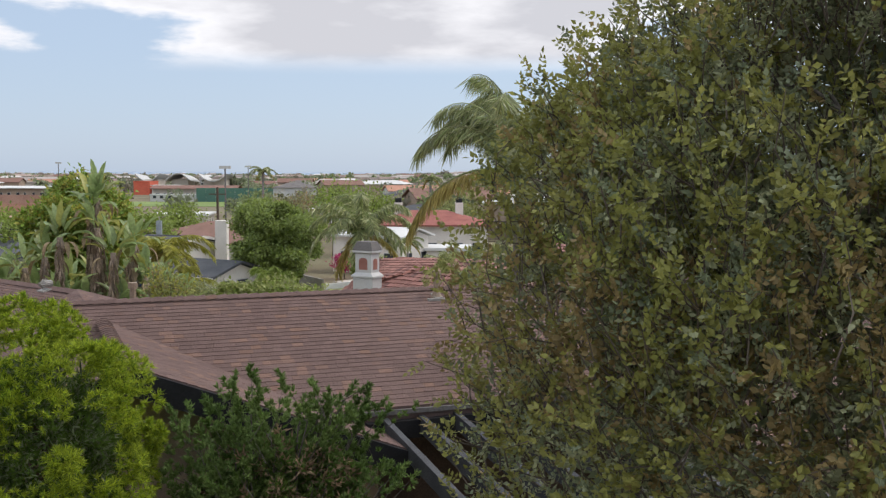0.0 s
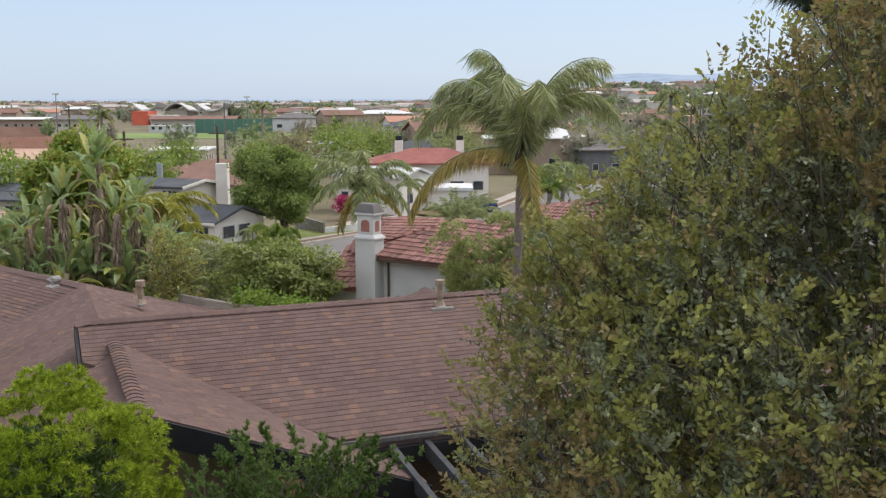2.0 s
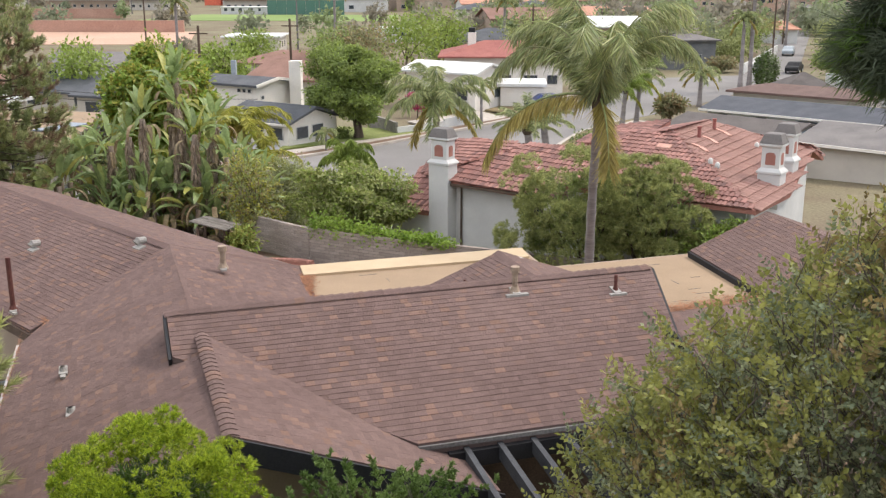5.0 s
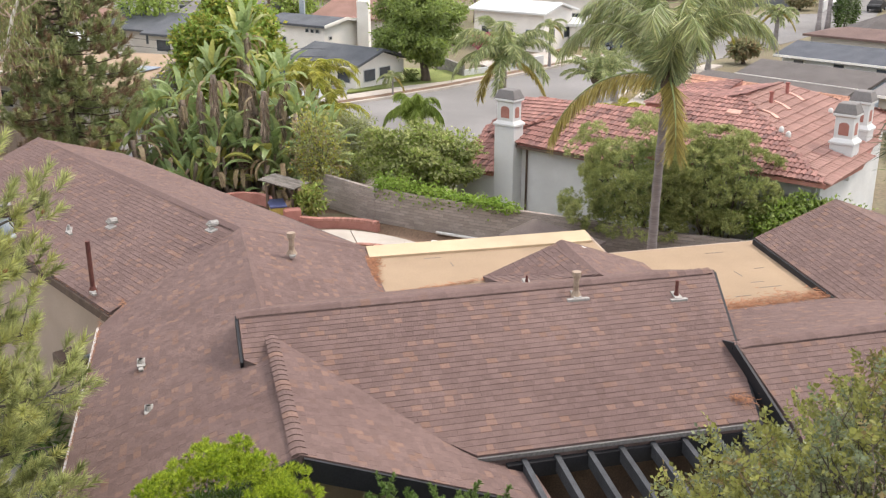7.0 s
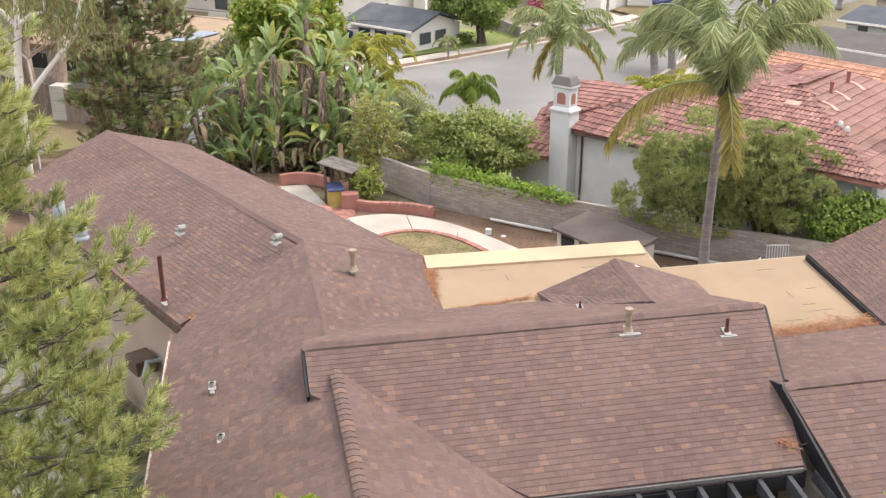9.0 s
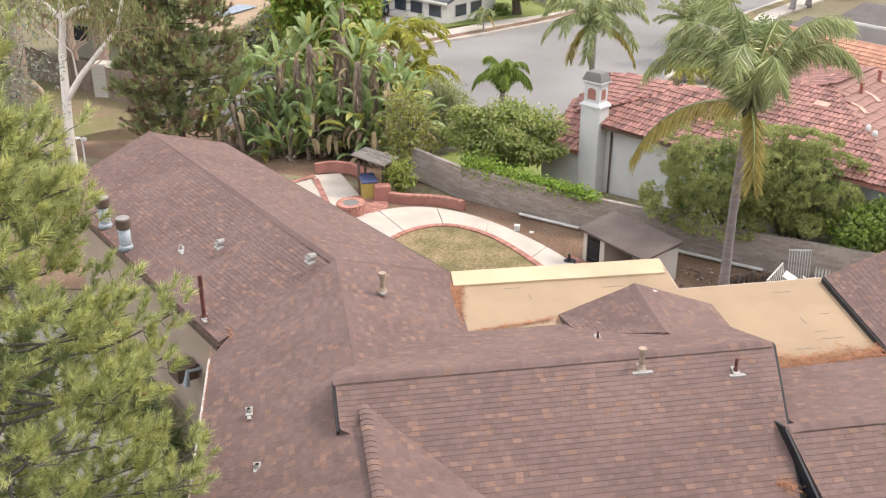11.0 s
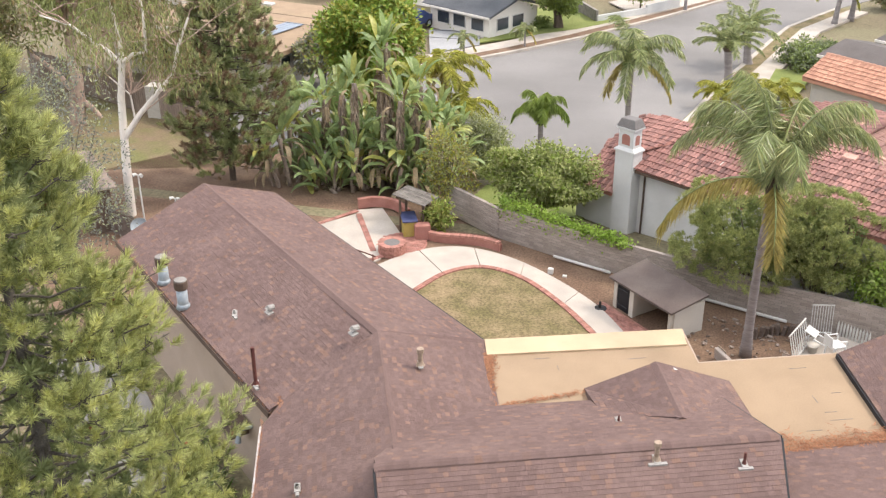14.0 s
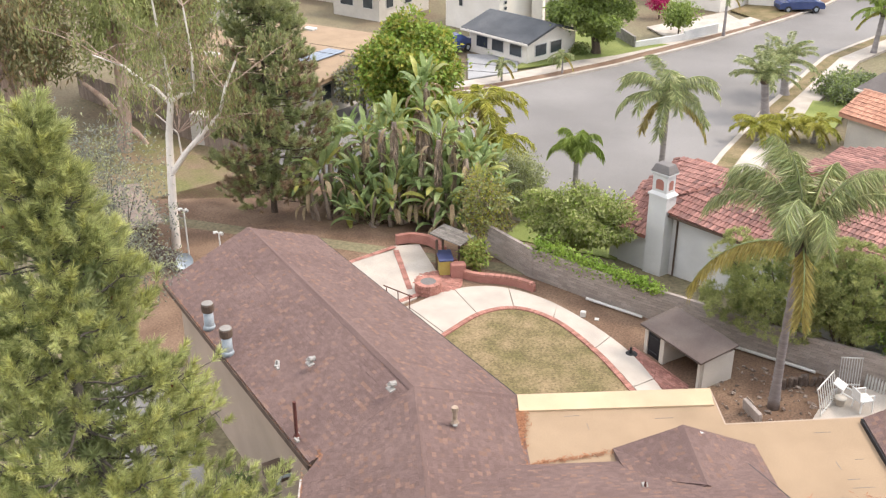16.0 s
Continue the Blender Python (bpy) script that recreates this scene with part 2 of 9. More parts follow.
M_ASPHALT = surf("old_asphalt", (0.165, 0.156, 0.148), (0.215, 0.204, 0.194), 0.12, 0.95, 0.3, 25, 0.85, spec=0.2)
M_TILE = surf("clay_tile", (0.255, 0.125, 0.105), (0.335, 0.175, 0.145), 0.5, 0.85, 0.2, 40, 0.75, vary="island", spread=0.4, c3=(0.165, 0.09, 0.08))
M_TILEO = surf("orange_clay_tile", (0.42, 0.215, 0.145), (0.50, 0.265, 0.18), 0.9, 0.85, 0.2, 40, 0.75, vary="island", spread=0.4)
M_DARKROOF = surf("charcoal_roof", (0.075, 0.080, 0.088), (0.105, 0.110, 0.118), 0.7, 0.95, 0.4, 30, 0.7)
M_GREYROOF = surf("grey_brown_roof", (0.15, 0.14, 0.135), (0.20, 0.185, 0.175), 0.7, 0.95, 0.4, 30, 0.7)
M_REDROOF = surf("dull_red_roof", (0.28, 0.10, 0.085), (0.36, 0.14, 0.115), 0.7, 0.95, 0.4, 30, 0.7)
M_BROWNROOF = surf("faded_brown_roof", (0.21, 0.12, 0.09), (0.26, 0.15, 0.12), 0.7, 0.95, 0.4, 30, 0.7)
M_WHITEROOF = surf("white_gravel_roof", (0.56, 0.56, 0.545), (0.63, 0.63, 0.61), 0.5, 0.9, 0.2, 30, 0.9)
M_BARK = surf("brown_bark", (0.10, 0.075, 0.055), (0.17, 0.13, 0.10), 4, 0.95, 0.8, 30, 0.5, stretch=(1, 1, 0.3))
M_GREYBARK = surf("grey_twig_bark", (0.105, 0.090, 0.078), (0.165, 0.145, 0.125), 4, 0.95, 0.5, 40, 0.6)
M_PALEBARK = surf("pale_gum_bark", (0.62, 0.57, 0.51), (0.70, 0.65, 0.58), 2, 0.8, 0.06, 12, 0.93, stretch=(1, 1, 0.25))
M_PINKBARK = surf("pink_brown_bark", (0.33, 0.23, 0.18), (0.50, 0.38, 0.30), 2.5, 0.9, 0.3, 20, 0.7, stretch=(1, 1, 0.25))
M_PALMBARK = surf("ringed_palm_bark", (0.22, 0.195, 0.19), (0.30, 0.27, 0.26), 1.5, 0.9, 0.5, 10, 0.75, stretch=(0.4, 0.4, 3.0))
M_GLASS = surf("dark_window_glass", (0.03, 0.037, 0.045), (0.05, 0.06, 0.07), 1, 0.08, 0.0, 10, 0.9, spec=0.6)
M_WOODDARK = surf("dark_brown_wood", (0.09, 0.06, 0.045), (0.13, 0.09, 0.065), 3, 0.85, 0.3, 40, 0.7)
M_BOARD = surf("weathered_grey_board", (0.22, 0.205, 0.185), (0.31, 0.29, 0.265), 3, 0.9, 0.3, 40, 0.7)
M_BLUEP = surf("blue_plastic", (0.05, 0.06, 0.13), (0.07, 0.08, 0.17), 2, 0.5, 0.05, 40, 0.85)
M_YELLOW = surf("yellow_paint", (0.36, 0.28, 0.07), (0.42, 0.33, 0.10), 2, 0.7, 0.05, 40, 0.85)
M_PLASTIC = surf("white_plastic", (0.62, 0.62, 0.60), (0.70, 0.70, 0.68), 2, 0.5, 0.0, 40, 0.9)
M_CARBLUE = surf("dark_blue_car_paint", (0.03, 0.05, 0.13), (0.04, 0.06, 0.15), 1, 0.25, 0.0, 10, 0.95, spec=0.6)
M_BLACK = surf("black_rubber", (0.015, 0.015, 0.016), (0.025, 0.025, 0.026), 3, 0.7, 0.1, 30)

# ---- ground ----
def zg(x, y):
    """Height of the open ground: level round the house, falling to the street and the plain behind it."""
    ys, zs = (35, 44, 66, 95, 140), (0.0, -1.0, -2.2, -2.8, -3.0)
    if y <= ys[0]:
        return 0.0
    for i in range(4):
        if y <= ys[i + 1]:
            return zs[i] + (zs[i + 1] - zs[i]) * (y - ys[i]) / (ys[i + 1] - ys[i])
    return -3.0


gx = [-3500, -1200, -500, -250, -120] + [-80 + 2.5 * i for i in range(65)] + [120, 250, 500, 1200, 3500]
gy = [-400, -100, -30] + [-10 + 2.5 * i for i in range(62)] + [170, 220, 320, 480, 800, 1500, 2600, 4600]
gv = [(x, y, zg(x, y) - 0.03) for y in gy for x in gx]
gf = [(j * len(gx) + i, j * len(gx) + i + 1, (j + 1) * len(gx) + i + 1, (j + 1) * len(gx) + i) for j in range(len(gy) - 1) for i in range(len(gx) - 1)]
M_EARTH = surf("dry_earth", (0.165, 0.125, 0.08), (0.215, 0.195, 0.115), 0.11, 0.98, 0.5, 7, 0.6)
tagged(raw("ground", gv, gf, M_EARTH), "bare brown earth with patches of dry grass round the houses", "ground", kind="structure")


def sheet(name, poly, lift, material, label, category, thick=0.12, kind="structure", parent=None):
    """A slab that follows the fall of the ground."""
    bm = bmesh.new()
    fs = bm.faces.new([bm.verts.new((p[0], p[1], 0)) for p in poly])
    for k in range(34, 140, 3):
        bmesh.ops.bisect_plane(bm, geom=bm.faces[:] + bm.edges[:] + bm.verts[:], plane_co=(0, k, 0), plane_no=(0, 1, 0))
    ret = bmesh.ops.extrude_face_region(bm, geom=bm.faces[:])
    top = [v for v in ret["geom"] if isinstance(v, bmesh.types.BMVert)]
    tops = set(top)
    for v in bm.verts:
        v.co.z = zg(v.co.x, v.co.y) + (lift if v in tops else lift - thick)
    bmesh.ops.recalc_face_normals(bm, faces=bm.faces[:])
    ob = part(name, bm, material, parent)
    return tagged(ob, label, category, kind=kind) if label else ob


# ---- the house: roofs ----
house = thing("house", "sprawling beige stucco house with brown composition shingle roofs", "house")
A_, B_, M_ = Vector((-0.7576, 0.6527, 0)), Vector((0.379, -0.9255, 0)), Vector((0.9250, 0.3800, 0))
AN, BE, MF = Vector((0.6527, 0.7576, 0)), Vector((0.9255, 0.379, 0)), Vector((0.380, -0.925, 0))
A0 = Vector((-6.82, 18.88, 4.73))
A1 = Vector((-15.13, 26.25, 4.66))
E0, E1 = Vector((-4.62, 20.53, 3.87)), Vector((-13.48, 27.87, 3.87))
L1 = Vector((-16.75, 23.55, 3.74))
VB = Vector((-8.42, 16.75, 3.86))
B1 = Vector((-3.14, 10.03, 5.02))
W0, W1 = Vector((-8.55, 16.0, 3.74)), Vector((-5.95, 9.10, 3.78))
G1 = Vector((-0.23, 11.26, 3.80))
M0, M1 = Vector((-5.05, 13.565, 5.19)), Vector((2.14, 16.48, 5.18))
SH = []


def clip2(poly, sub):
    """Convex clip of the 2D polygon sub by poly (anticlockwise)."""
    out = sub
    for i in range(len(poly)):
        a, b = poly[i], poly[(i + 1) % len(poly)]
        src, out = out, []
        if not src:
            return []
        side = lambda p: (b[0] - a[0]) * (p[1] - a[1]) - (b[1] - a[1]) * (p[0] - a[0])
        for j in range(len(src)):
            p, q = src[j], src[(j + 1) % len(src)]
            sp, sq = side(p), side(q)
            if sp >= 0:
                out.append(p)
            if (sp >= 0) != (sq >= 0):
                k = sp / (sp - sq)
                out.append((p[0] + (q[0] - p[0]) * k, p[1] + (q[1] - p[1]) * k))
    return out


def slope(name, poly, along, parent, label="", near=None, expo=0.106, wide=(0.09, 0.18), thick=0.16, mat=None, pmat=None):
    """A roof slope: a slab with overlapping shingle tabs in courses. along: the way the courses run. near: a test on the
    place that picks the tabs which become pieces of their own."""
    poly = [Vector(p) for p in poly]
    nrm = Vector((0, 0, 0))
    for i in range(1, len(poly) - 1):
        nrm += (poly[i] - poly[0]).cross(poly[i + 1] - poly[0])
    if nrm.z < 0:
        poly.reverse()
        nrm = -nrm
    nrm.normalize()
    u = Vector(along)
    u = (u - nrm * u.dot(nrm)).normalized()
    v = nrm.cross(u)
    if v.z > 0:
        v, u = -v, -u
    # corners that lie a little off the common plane are dropped on to it
    o = sum(poly, Vector((0, 0, 0))) / len(poly)
    poly = [p - Vector((0, 0, (p - o).dot(nrm) / nrm.z)) for p in poly]
    p2 = [((p - o).dot(u), (p - o).dot(v)) for p in poly]
    area = sum(p2[i][0] * p2[(i + 1) % len(p2)][1] - p2[(i + 1) % len(p2)][0] * p2[i][1] for i in range(len(p2)))
    if area < 0:
        p2.reverse()
    bm = bmesh.new()
    slab(bm, [p - nrm * 0.004 for p in poly], thick)
    base = part(name, bm, M_FELT, parent, label)
    us, vs = [p[0] for p in p2], [p[1] for p in p2]
    verts, faces = [], []
    row = 0
    vv = max(vs)
    while vv > min(vs) - expo:
        uu = min(us) - R.random() * 0.3
        while uu < max(us):
            w = R.uniform(*wide)
            lift = 0.005 + R.random() * 0.004
            q = clip2(p2, [(uu, vv - expo - 0.02), (uu + w - 0.002, vv - expo - 0.02), (uu + w - 0.002, vv), (uu, vv)])
            uu += w
            if len(q) < 3:
                continue
            cx = o + u * (sum(p[0] for p in q) / len(q)) + v * (sum(p[1] for p in q) / len(q))
            tv = [o + u * a + v * b + nrm * (0.003 + lift * max(0.0, (b - (vv - expo)) / expo)) for a, b in q]
            lv = [o + u * a + v * b - nrm * 0.002 for a, b in q]
            k = len(q)
            vl = tv + lv
            fl = [tuple(range(k))] + [(i, k + i, k + (i + 1) % k, (i + 1) % k) for i in range(k)]
            if near and len(SH) < 300 and near(cx):
                SH.append((vl, fl, base))
            else:
                s = len(verts)
                verts += vl
                faces += [tuple(s + i for i in f) for f in fl]
        vv -= expo
        row += 1
    ob = raw("shingles", verts, faces, mat or M_SHINGLE, base)
    ob["kind"] = "stuff"
    return base


def caps(name, a, b, down, parent, step=0.15, size=0.12, mat=None, label="", rise=0.036):
    """Ridge caps from a to b: bent pieces, each lapping the next. down: how far their wings fall."""
    a, b = Vector(a), Vector(b)
    d = (b - a).normalized()
    s = d.cross(Vector((0, 0, 1))).normalized()
    n = int((b - a).length / step)
    me = bpy.data.meshes.new(name)
    z = Vector((0, 0, 1))
    vl = []
    for k, (t, up) in enumerate(((-0.06, 0.008), (step, rise))):
        for w, dz in ((-size, -down * size), (-size * 0.3, -down * size * 0.2), (size * 0.3, -down * size * 0.2), (size, -down * size)):
            vl.append(d * t + s * w + z * (dz + up))
    for t in (step,):
        for w, dz in ((-size, -down * size), (-size * 0.3, -down * size * 0.2), (size * 0.3, -down * size * 0.2), (size, -down * size)):
            vl.append(d * t + s * w + z * (dz - 0.005))
    fl = [(0, 1, 5, 4), (1, 2, 6, 5), (2, 3, 7, 6), (4, 5, 9, 8), (5, 6, 10, 9), (6, 7, 11, 10)]
    me.from_pydata([tuple(q) for q in vl], [], fl)
    me.materials.append(mat or M_SHINGLE_PIECE)
    me.update()
    for i in range(n):
        ob = new(name, me)
        ob.location = a + d * (i * step)
        ob.parent = parent


def on_line(p, d, x):
    return p + d * x


front_near = lambda c: c.x < 2.5 and 12.0 < c.y < 14.6 and c.z > 3.9 and (c - M0).dot(MF) > 0.4
rA = slope("roof_slope", [A0, A1, E1, E0], A_, house, "brown shingle slope")
slope("roof_slope", [A0, A1, L1, on_line(L1, -A_, 10.75), VB], A_, house)
slope("roof_slope", [A0, VB, W0, W1, B1], B_, house)
# slope between the bend and the flat roof, then the one over the front porch
slope("roof_slope", [A0, A0 + B_ * 5.2, A0 + B_ * 5.2 + BE * 2.6 - Vector((0, 0, 0.96)), E0], B_, house)
G0 = on_line(B1, -B_, 4.0)
GE = on_line(G1, -B_, 4.0)
gm = slope("roof_slope", [B1, G1, GE, G0], B_, house, near=lambda c: False)
# main gable
FV = M0 + MF * 0.95 - Vector((0, 0, 0.32))
fm = slope("roof_slope", [M0, FV, Vector((-1.275, 11.76, 4.147)), Vector((2.515, 13.27, 4.135)), M1], M_, house, near=front_near)
slope("roof_slope", [M0, M1, M1 - MF * 3.2 - Vector((0, 0, 1.16)), M0 + M_ * 1.6 - MF * 3.35 - Vector((0, 0, 1.21)), M0 - MF * 0.45 - Vector((0, 0, 0.16))], M_, house)
# small cross gable behind
D0 = Vector((-0.42, 19.50, 4.56))
DB = Vector((0.30, 17.27, 4.70))
slope("roof_slope", [D0, DB + Vector((0, 0, 0.02)), Vector((-1.93, 19.02, 3.90))], MF, house)
slope("roof_slope", [DB + Vector((0, 0, 0.02)), Vector((-1.35, 17.55, 4.30)), Vector((-1.93, 19.02, 3.90))], MF, house)
slope("roof_slope", [D0, Vector((1.25, 20.12, 3.97)), Vector((1.95, 18.2, 4.0)), DB + Vector((0, 0, 0.02))], MF, house)
# wing on the front right and the roof beyond the flat one
N0 = Vector((2.30, 14.50, 4.74))
NR = N0 + M_ * 7.0
slope("roof_slope", [N0, NR, NR + MF * 3.1 - Vector((0, 0, 1.15)), N0 + MF * 3.1 - Vector((0, 0, 1.15)) + M_ * 0.12], M_, house)
slope("roof_slope", [N0 + M_ * 0.25, NR, NR - MF * 3.3 - Vector((0, 0, 0.84)), N0 + M_ * 0.2 - MF * 2.9 - Vector((0, 0, 0.84))], M_, house)
RA, RB = Vector((3.74, 21.98, 3.99)), Vector((5.08, 17.35, 3.99))
RU = M_ * 1.9 + Vector((0, 0, 0.74))
slope("roof_slope", [RA, RB, RB + RU, RA + RU], RB - RA, house)
slope("roof_slope", [RA + RU, RB + RU, RB + RU + M_ * 3.6 - Vector((0, 0, 1.3)), RA + RU + M_ * 3.6 - Vector((0, 0, 1.3))], RB - RA, house)
for pts_, fcs_, par_ in SH:
    raw("shingle", pts_, fcs_, M_SHINGLE_PIECE, par_)
UPC = Vector((0, 0, 0.012))
caps("ridge_cap", M0 + M_ * 0.03 + UPC, M1 + UPC, 0.42, fm)
caps("ridge_cap", B1 - B_ * 3.62, B1, 0.36, gm, size=0.095, rise=0.024)
caps("ridge_cap", N0 + M_ * 0.1, NR, 0.3, fm)
for a, b in ((A0, A1), (A0, A0 + B_ * 4.9), (A0 + Vector((0, 0, 0.01)), E0), (D0, DB)):
    bm = bmesh.new()
    tilt = Vector((0, 0, 0.030))
    d = (b - a).normalized()
    s = d.cross(Vector((0, 0, 1))).normalized() * 0.12
    q = [a - s - Vector((0, 0, 0.032)), a + tilt, a + s - Vector((0, 0, 0.032))]
    q2 = [b - s - Vector((0, 0, 0.032)), b + tilt, b + s - Vector((0, 0, 0.032))]
    va, vb = [bm.verts.new(x) for x in q], [bm.verts.new(x) for x in q2]
    for i in (0, 1):
        bm.faces.new((va[i], va[i + 1], vb[i + 1], vb[i]))
    bm.faces.new((vb[0], vb[1], vb[2])); bm.faces.new((va[2], va[1], va[0]))
    part("ridge_strip", bm, M_SHINGLE, rA)

# flat roofs
bm = bmesh.new()
prism(bm, [(-4.62, 20.5), (-5.0, 18.5), (-3.6, 14.8), (2.2, 16.6), (4.9, 17.6), (5.6, 19.0), (3.76, 22.2), (0.53, 20.88), (0.05, 22.30)], 3.70, 3.85)
flat = part("flat_roof", bm, M_TAN, house, "flat roof with a worn tan coating")
bm = bmesh.new()
prism(bm, [(-4.62, 20.54), (-4.40, 19.86), (0.22, 21.60), (0.06, 22.33)], 3.80, 3.90)
part("flat_roof_edge", bm, M_TANLIGHT, flat, "pale coated edge strip")
bm = bmesh.new()
for k in range(15):
    x, y = R.uniform(2.4, 4.6), R.uniform(18.0, 21.4)
    if k > 8:
        x, y = R.uniform(-3.6, 0.0), R.uniform(18.8, 20.8)
    dd = M_ if R.random() < 0.6 else MF
    beam(bm, Vector((x, y, 3.852)), Vector((x, y, 3.852)) + dd * R.uniform(0.15, 0.6), 0.012, 0.005)
part("coating_crack", bm, M_GREYROOF, flat)["kind"] = "stuff"
scrap = thing("roof_patch", "scrap of white flashing on the small gable", "flashing", at=(0.05, 19.42, 4.43))
bm = bmesh.new(); box(bm, -0.06, -0.13, -0.02, 0.06, 0.13, 0.012, pose(0, 0, 0, 0, 20, 8), 0.004); part("sheet", bm, M_OFFWHITE, scrap)

# fallen needles along the edges of the flat roofs
nv, nf = [], []


def litter(cx, cy, cz, n, rx, ry, d, z=0.02, slopez=0.0, size=1.0):
    dx = Vector(d)
    dy = Vector((-dx.y, dx.x, 0))
    for _ in range(n):
        p = Vector((cx, cy, cz)) + dx * R.gauss(0, rx) + dy * R.gauss(0, ry)
        p.z += z * R.random() + slopez * abs(R.gauss(0, 1))
        a = R.uniform(0, 6.28)
        q = Vector((math.cos(a), math.sin(a), R.uniform(-0.1, 0.1))) * R.uniform(0.05, 0.11) * size
        w = Vector((-q.y, q.x, 0)) * 0.14
        s = len(nv)
        nv.extend([p - q, p + w, p + q, p - w])
        nf.append((s, s + 1, s + 2, s + 3))


for i in range(16):
    k = i / 15
    litter(-4.36 + 0.42 * k, 19.8 - 2.1 * k, 3.87, 70, 0.12, 0.09, (0.2, -0.98, 0), 0.03)
for i in range(12):
    k = i / 11
    litter(-3.9 + 2.0 * k, 17.75 + 1.2 * k, 3.87, 16, 0.12, 0.04, M_, 0.02)
for i in range(22):
    k = i / 21
    litter(1.9 + 3.7 * k, 17.58 + 1.78 * k, 3.90, 80, 0.15, 0.13 + 0.09 * math.sin(9 * k) ** 2, M_, 0.04, 0.02)
litter(2.28, 13.62, 4.27, 170, 0.10, 0.12, M_, 0.06, size=0.6)
for i in range(14):
    k = i / 13
    p = W0.lerp(W1, k * 0.85)
    litter(p.x, p.y, p.z + 0.0, 34, 0.2, 0.012, B_, 0.015, size=0.5)
for i in range(16):
    p = on_line(L1, -A_, 10.75).lerp(L1, i / 15)
    litter(p.x, p.y, p.z + 0.0, 30, 0.3, 0.012, A_, 0.015, size=0.5)
litter(VB.x, VB.y, VB.z + 0.02, 60, 0.16, 0.05, B_, 0.03, size=0.6)
tagged(raw("needle_litter", nv, nf, M_NEEDLES), "drifts of rust-coloured pine needles caught on the roof edges", "litter", kind="stuff")

# fascias and gutters
def board(a, b, h=0.24, drop=0.02, mat=None, name="fascia", out=0.0):
    bm = bmesh.new()
    a, b = Vector(a), Vector(b)
    off = Vector((0, 0, -h / 2 - drop))
    beam(bm, a + off, b + off, 0.04, h)
    return part(name, bm, mat or M_FASCIA, house)


board(B1 + B_ * 0.03, G1 + B_ * 0.03, 0.26)
board(W1 + B_ * 0.03, B1 + B_ * 0.03, 0.26)
board(N0 - M_ * 0.03 + Vector((0, 0, 0.03)), N0 + MF * 3.1 - M_ * 0.03 - Vector((0, 0, 1.12)), 0.28)
board(N0 - M_ * 0.03 + Vector((0, 0, 0.03)), N0 - MF * 0.45 - M_ * 0.03 - Vector((0, 0, 0.10)), 0.22)
board(RA - M_ * 0.03, RB - M_ * 0.03, 0.16)
board(M1 + M_ * 0.03, M1 - MF * 3.2 + M_ * 0.03 - Vector((0, 0, 1.16)), 0.2)
board(M1 + M_ * 0.03, Vector((2.545, 13.26, 4.115)), 0.2)
board(M0 - M_ * 0.03, FV - M_ * 0.03, 0.2)
LA0 = on_line(L1, -A_, 10.75)
board(LA0 - AN * 0.03, L1 - AN * 0.03, 0.16, 0.03, M_WOODDARK, "gutter")
board(W0 - BE * 0.03, W1 - BE * 0.03, 0.16, 0.03, M_OFFWHITE, "gutter")
board(LA0, VB, 0.20, 0.03, M_WOODDARK)
board(Vector((-1.275, 11.74, 4.14)), Vector((2.515, 13.25, 4.13)), 0.055, 0.02, M_GREYROOF, "gutter")
board(E0 + AN * 0.03, E1 + AN * 0.03, 0.18, 0.02)
board((-4.66, 20.56, 3.87), (0.06, 22.36, 3.87), 0.24, 0.0, M_STUCCO)
board((0.06, 22.33, 3.87), (0.55, 20.88, 3.84), 0.24, 0.0, M_STUCCO)
board((0.53, 20.90, 3.85), (3.76, 22.22, 3.85), 0.24, 0.0, M_STUCCO)


# walls of the house
def wall(a, b, z0, z1, mat, parent, thick=0.2, name="wall", label=""):
    bm = bmesh.new()
    a, b = Vector((a[0], a[1], 0)), Vector((b[0], b[1], 0))
    d = (b - a).normalized()
    s = d.cross(Vector((0, 0, 1))) * thick / 2
    poly = [a + s, b + s, b - s, a - s]
    prism(bm, [(p.x, p.y) for p in poly], z0, z1)
    bmesh.ops.recalc_face_normals(bm, faces=bm.faces[:])
    return part(name, bm, mat, parent, label)


def inn(p, d):
    return Vector((p[0] + d.x, p[1] + d.y, 0))


wl0 = inn(LA0, AN * 0.42)
wl1 = inn(L1, AN * 0.42 - A_ * 0.4)
wallA = wall(wl0, wl1, -0.1, 3.75, M_STUCCO, house, label="long beige stucco wall under the eaves")
wall(wl1, inn(E1, -AN * 0.4 - A_ * 0.4), -0.1, 3.72, M_STUCCO, house)
wall(inn(E1, -AN * 0.4 - A_ * 0.4), inn(E0, -AN * 0.4), -0.1, 3.72, M_STUCCO, house)
wall(inn(VB, BE * 0.35), inn(LA0, AN * 0.42), -0.1, 3.6, M_STUCCO, house)
wall(inn(W0, BE * 0.35 + B_ * 0.3), inn(W1, BE * 0.35 - B_ * 0.5), -0.1, 3.65, M_STUCCO, house)
wall(inn(W1, BE * 0.35 - B_ * 0.5), inn(G1, -BE * 0.45 - B_ * 0.5), -0.1, 3.72, M_STUCCO, house)
wall(inn(G1, -BE * 0.45 - B_ * 0.5), inn(GE, -BE * 0.45), -0.1, 3.6, M_STUCCO, house)
# wall behind the patio: its dark material paints the shade under the cover
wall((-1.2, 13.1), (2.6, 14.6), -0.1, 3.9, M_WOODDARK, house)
wall(inn(N0, MF * 0.2 + M_ * 0.15), inn(N0, MF * 3.0 + M_ * 0.15), -0.1, 3.6, M_CREAM, house)
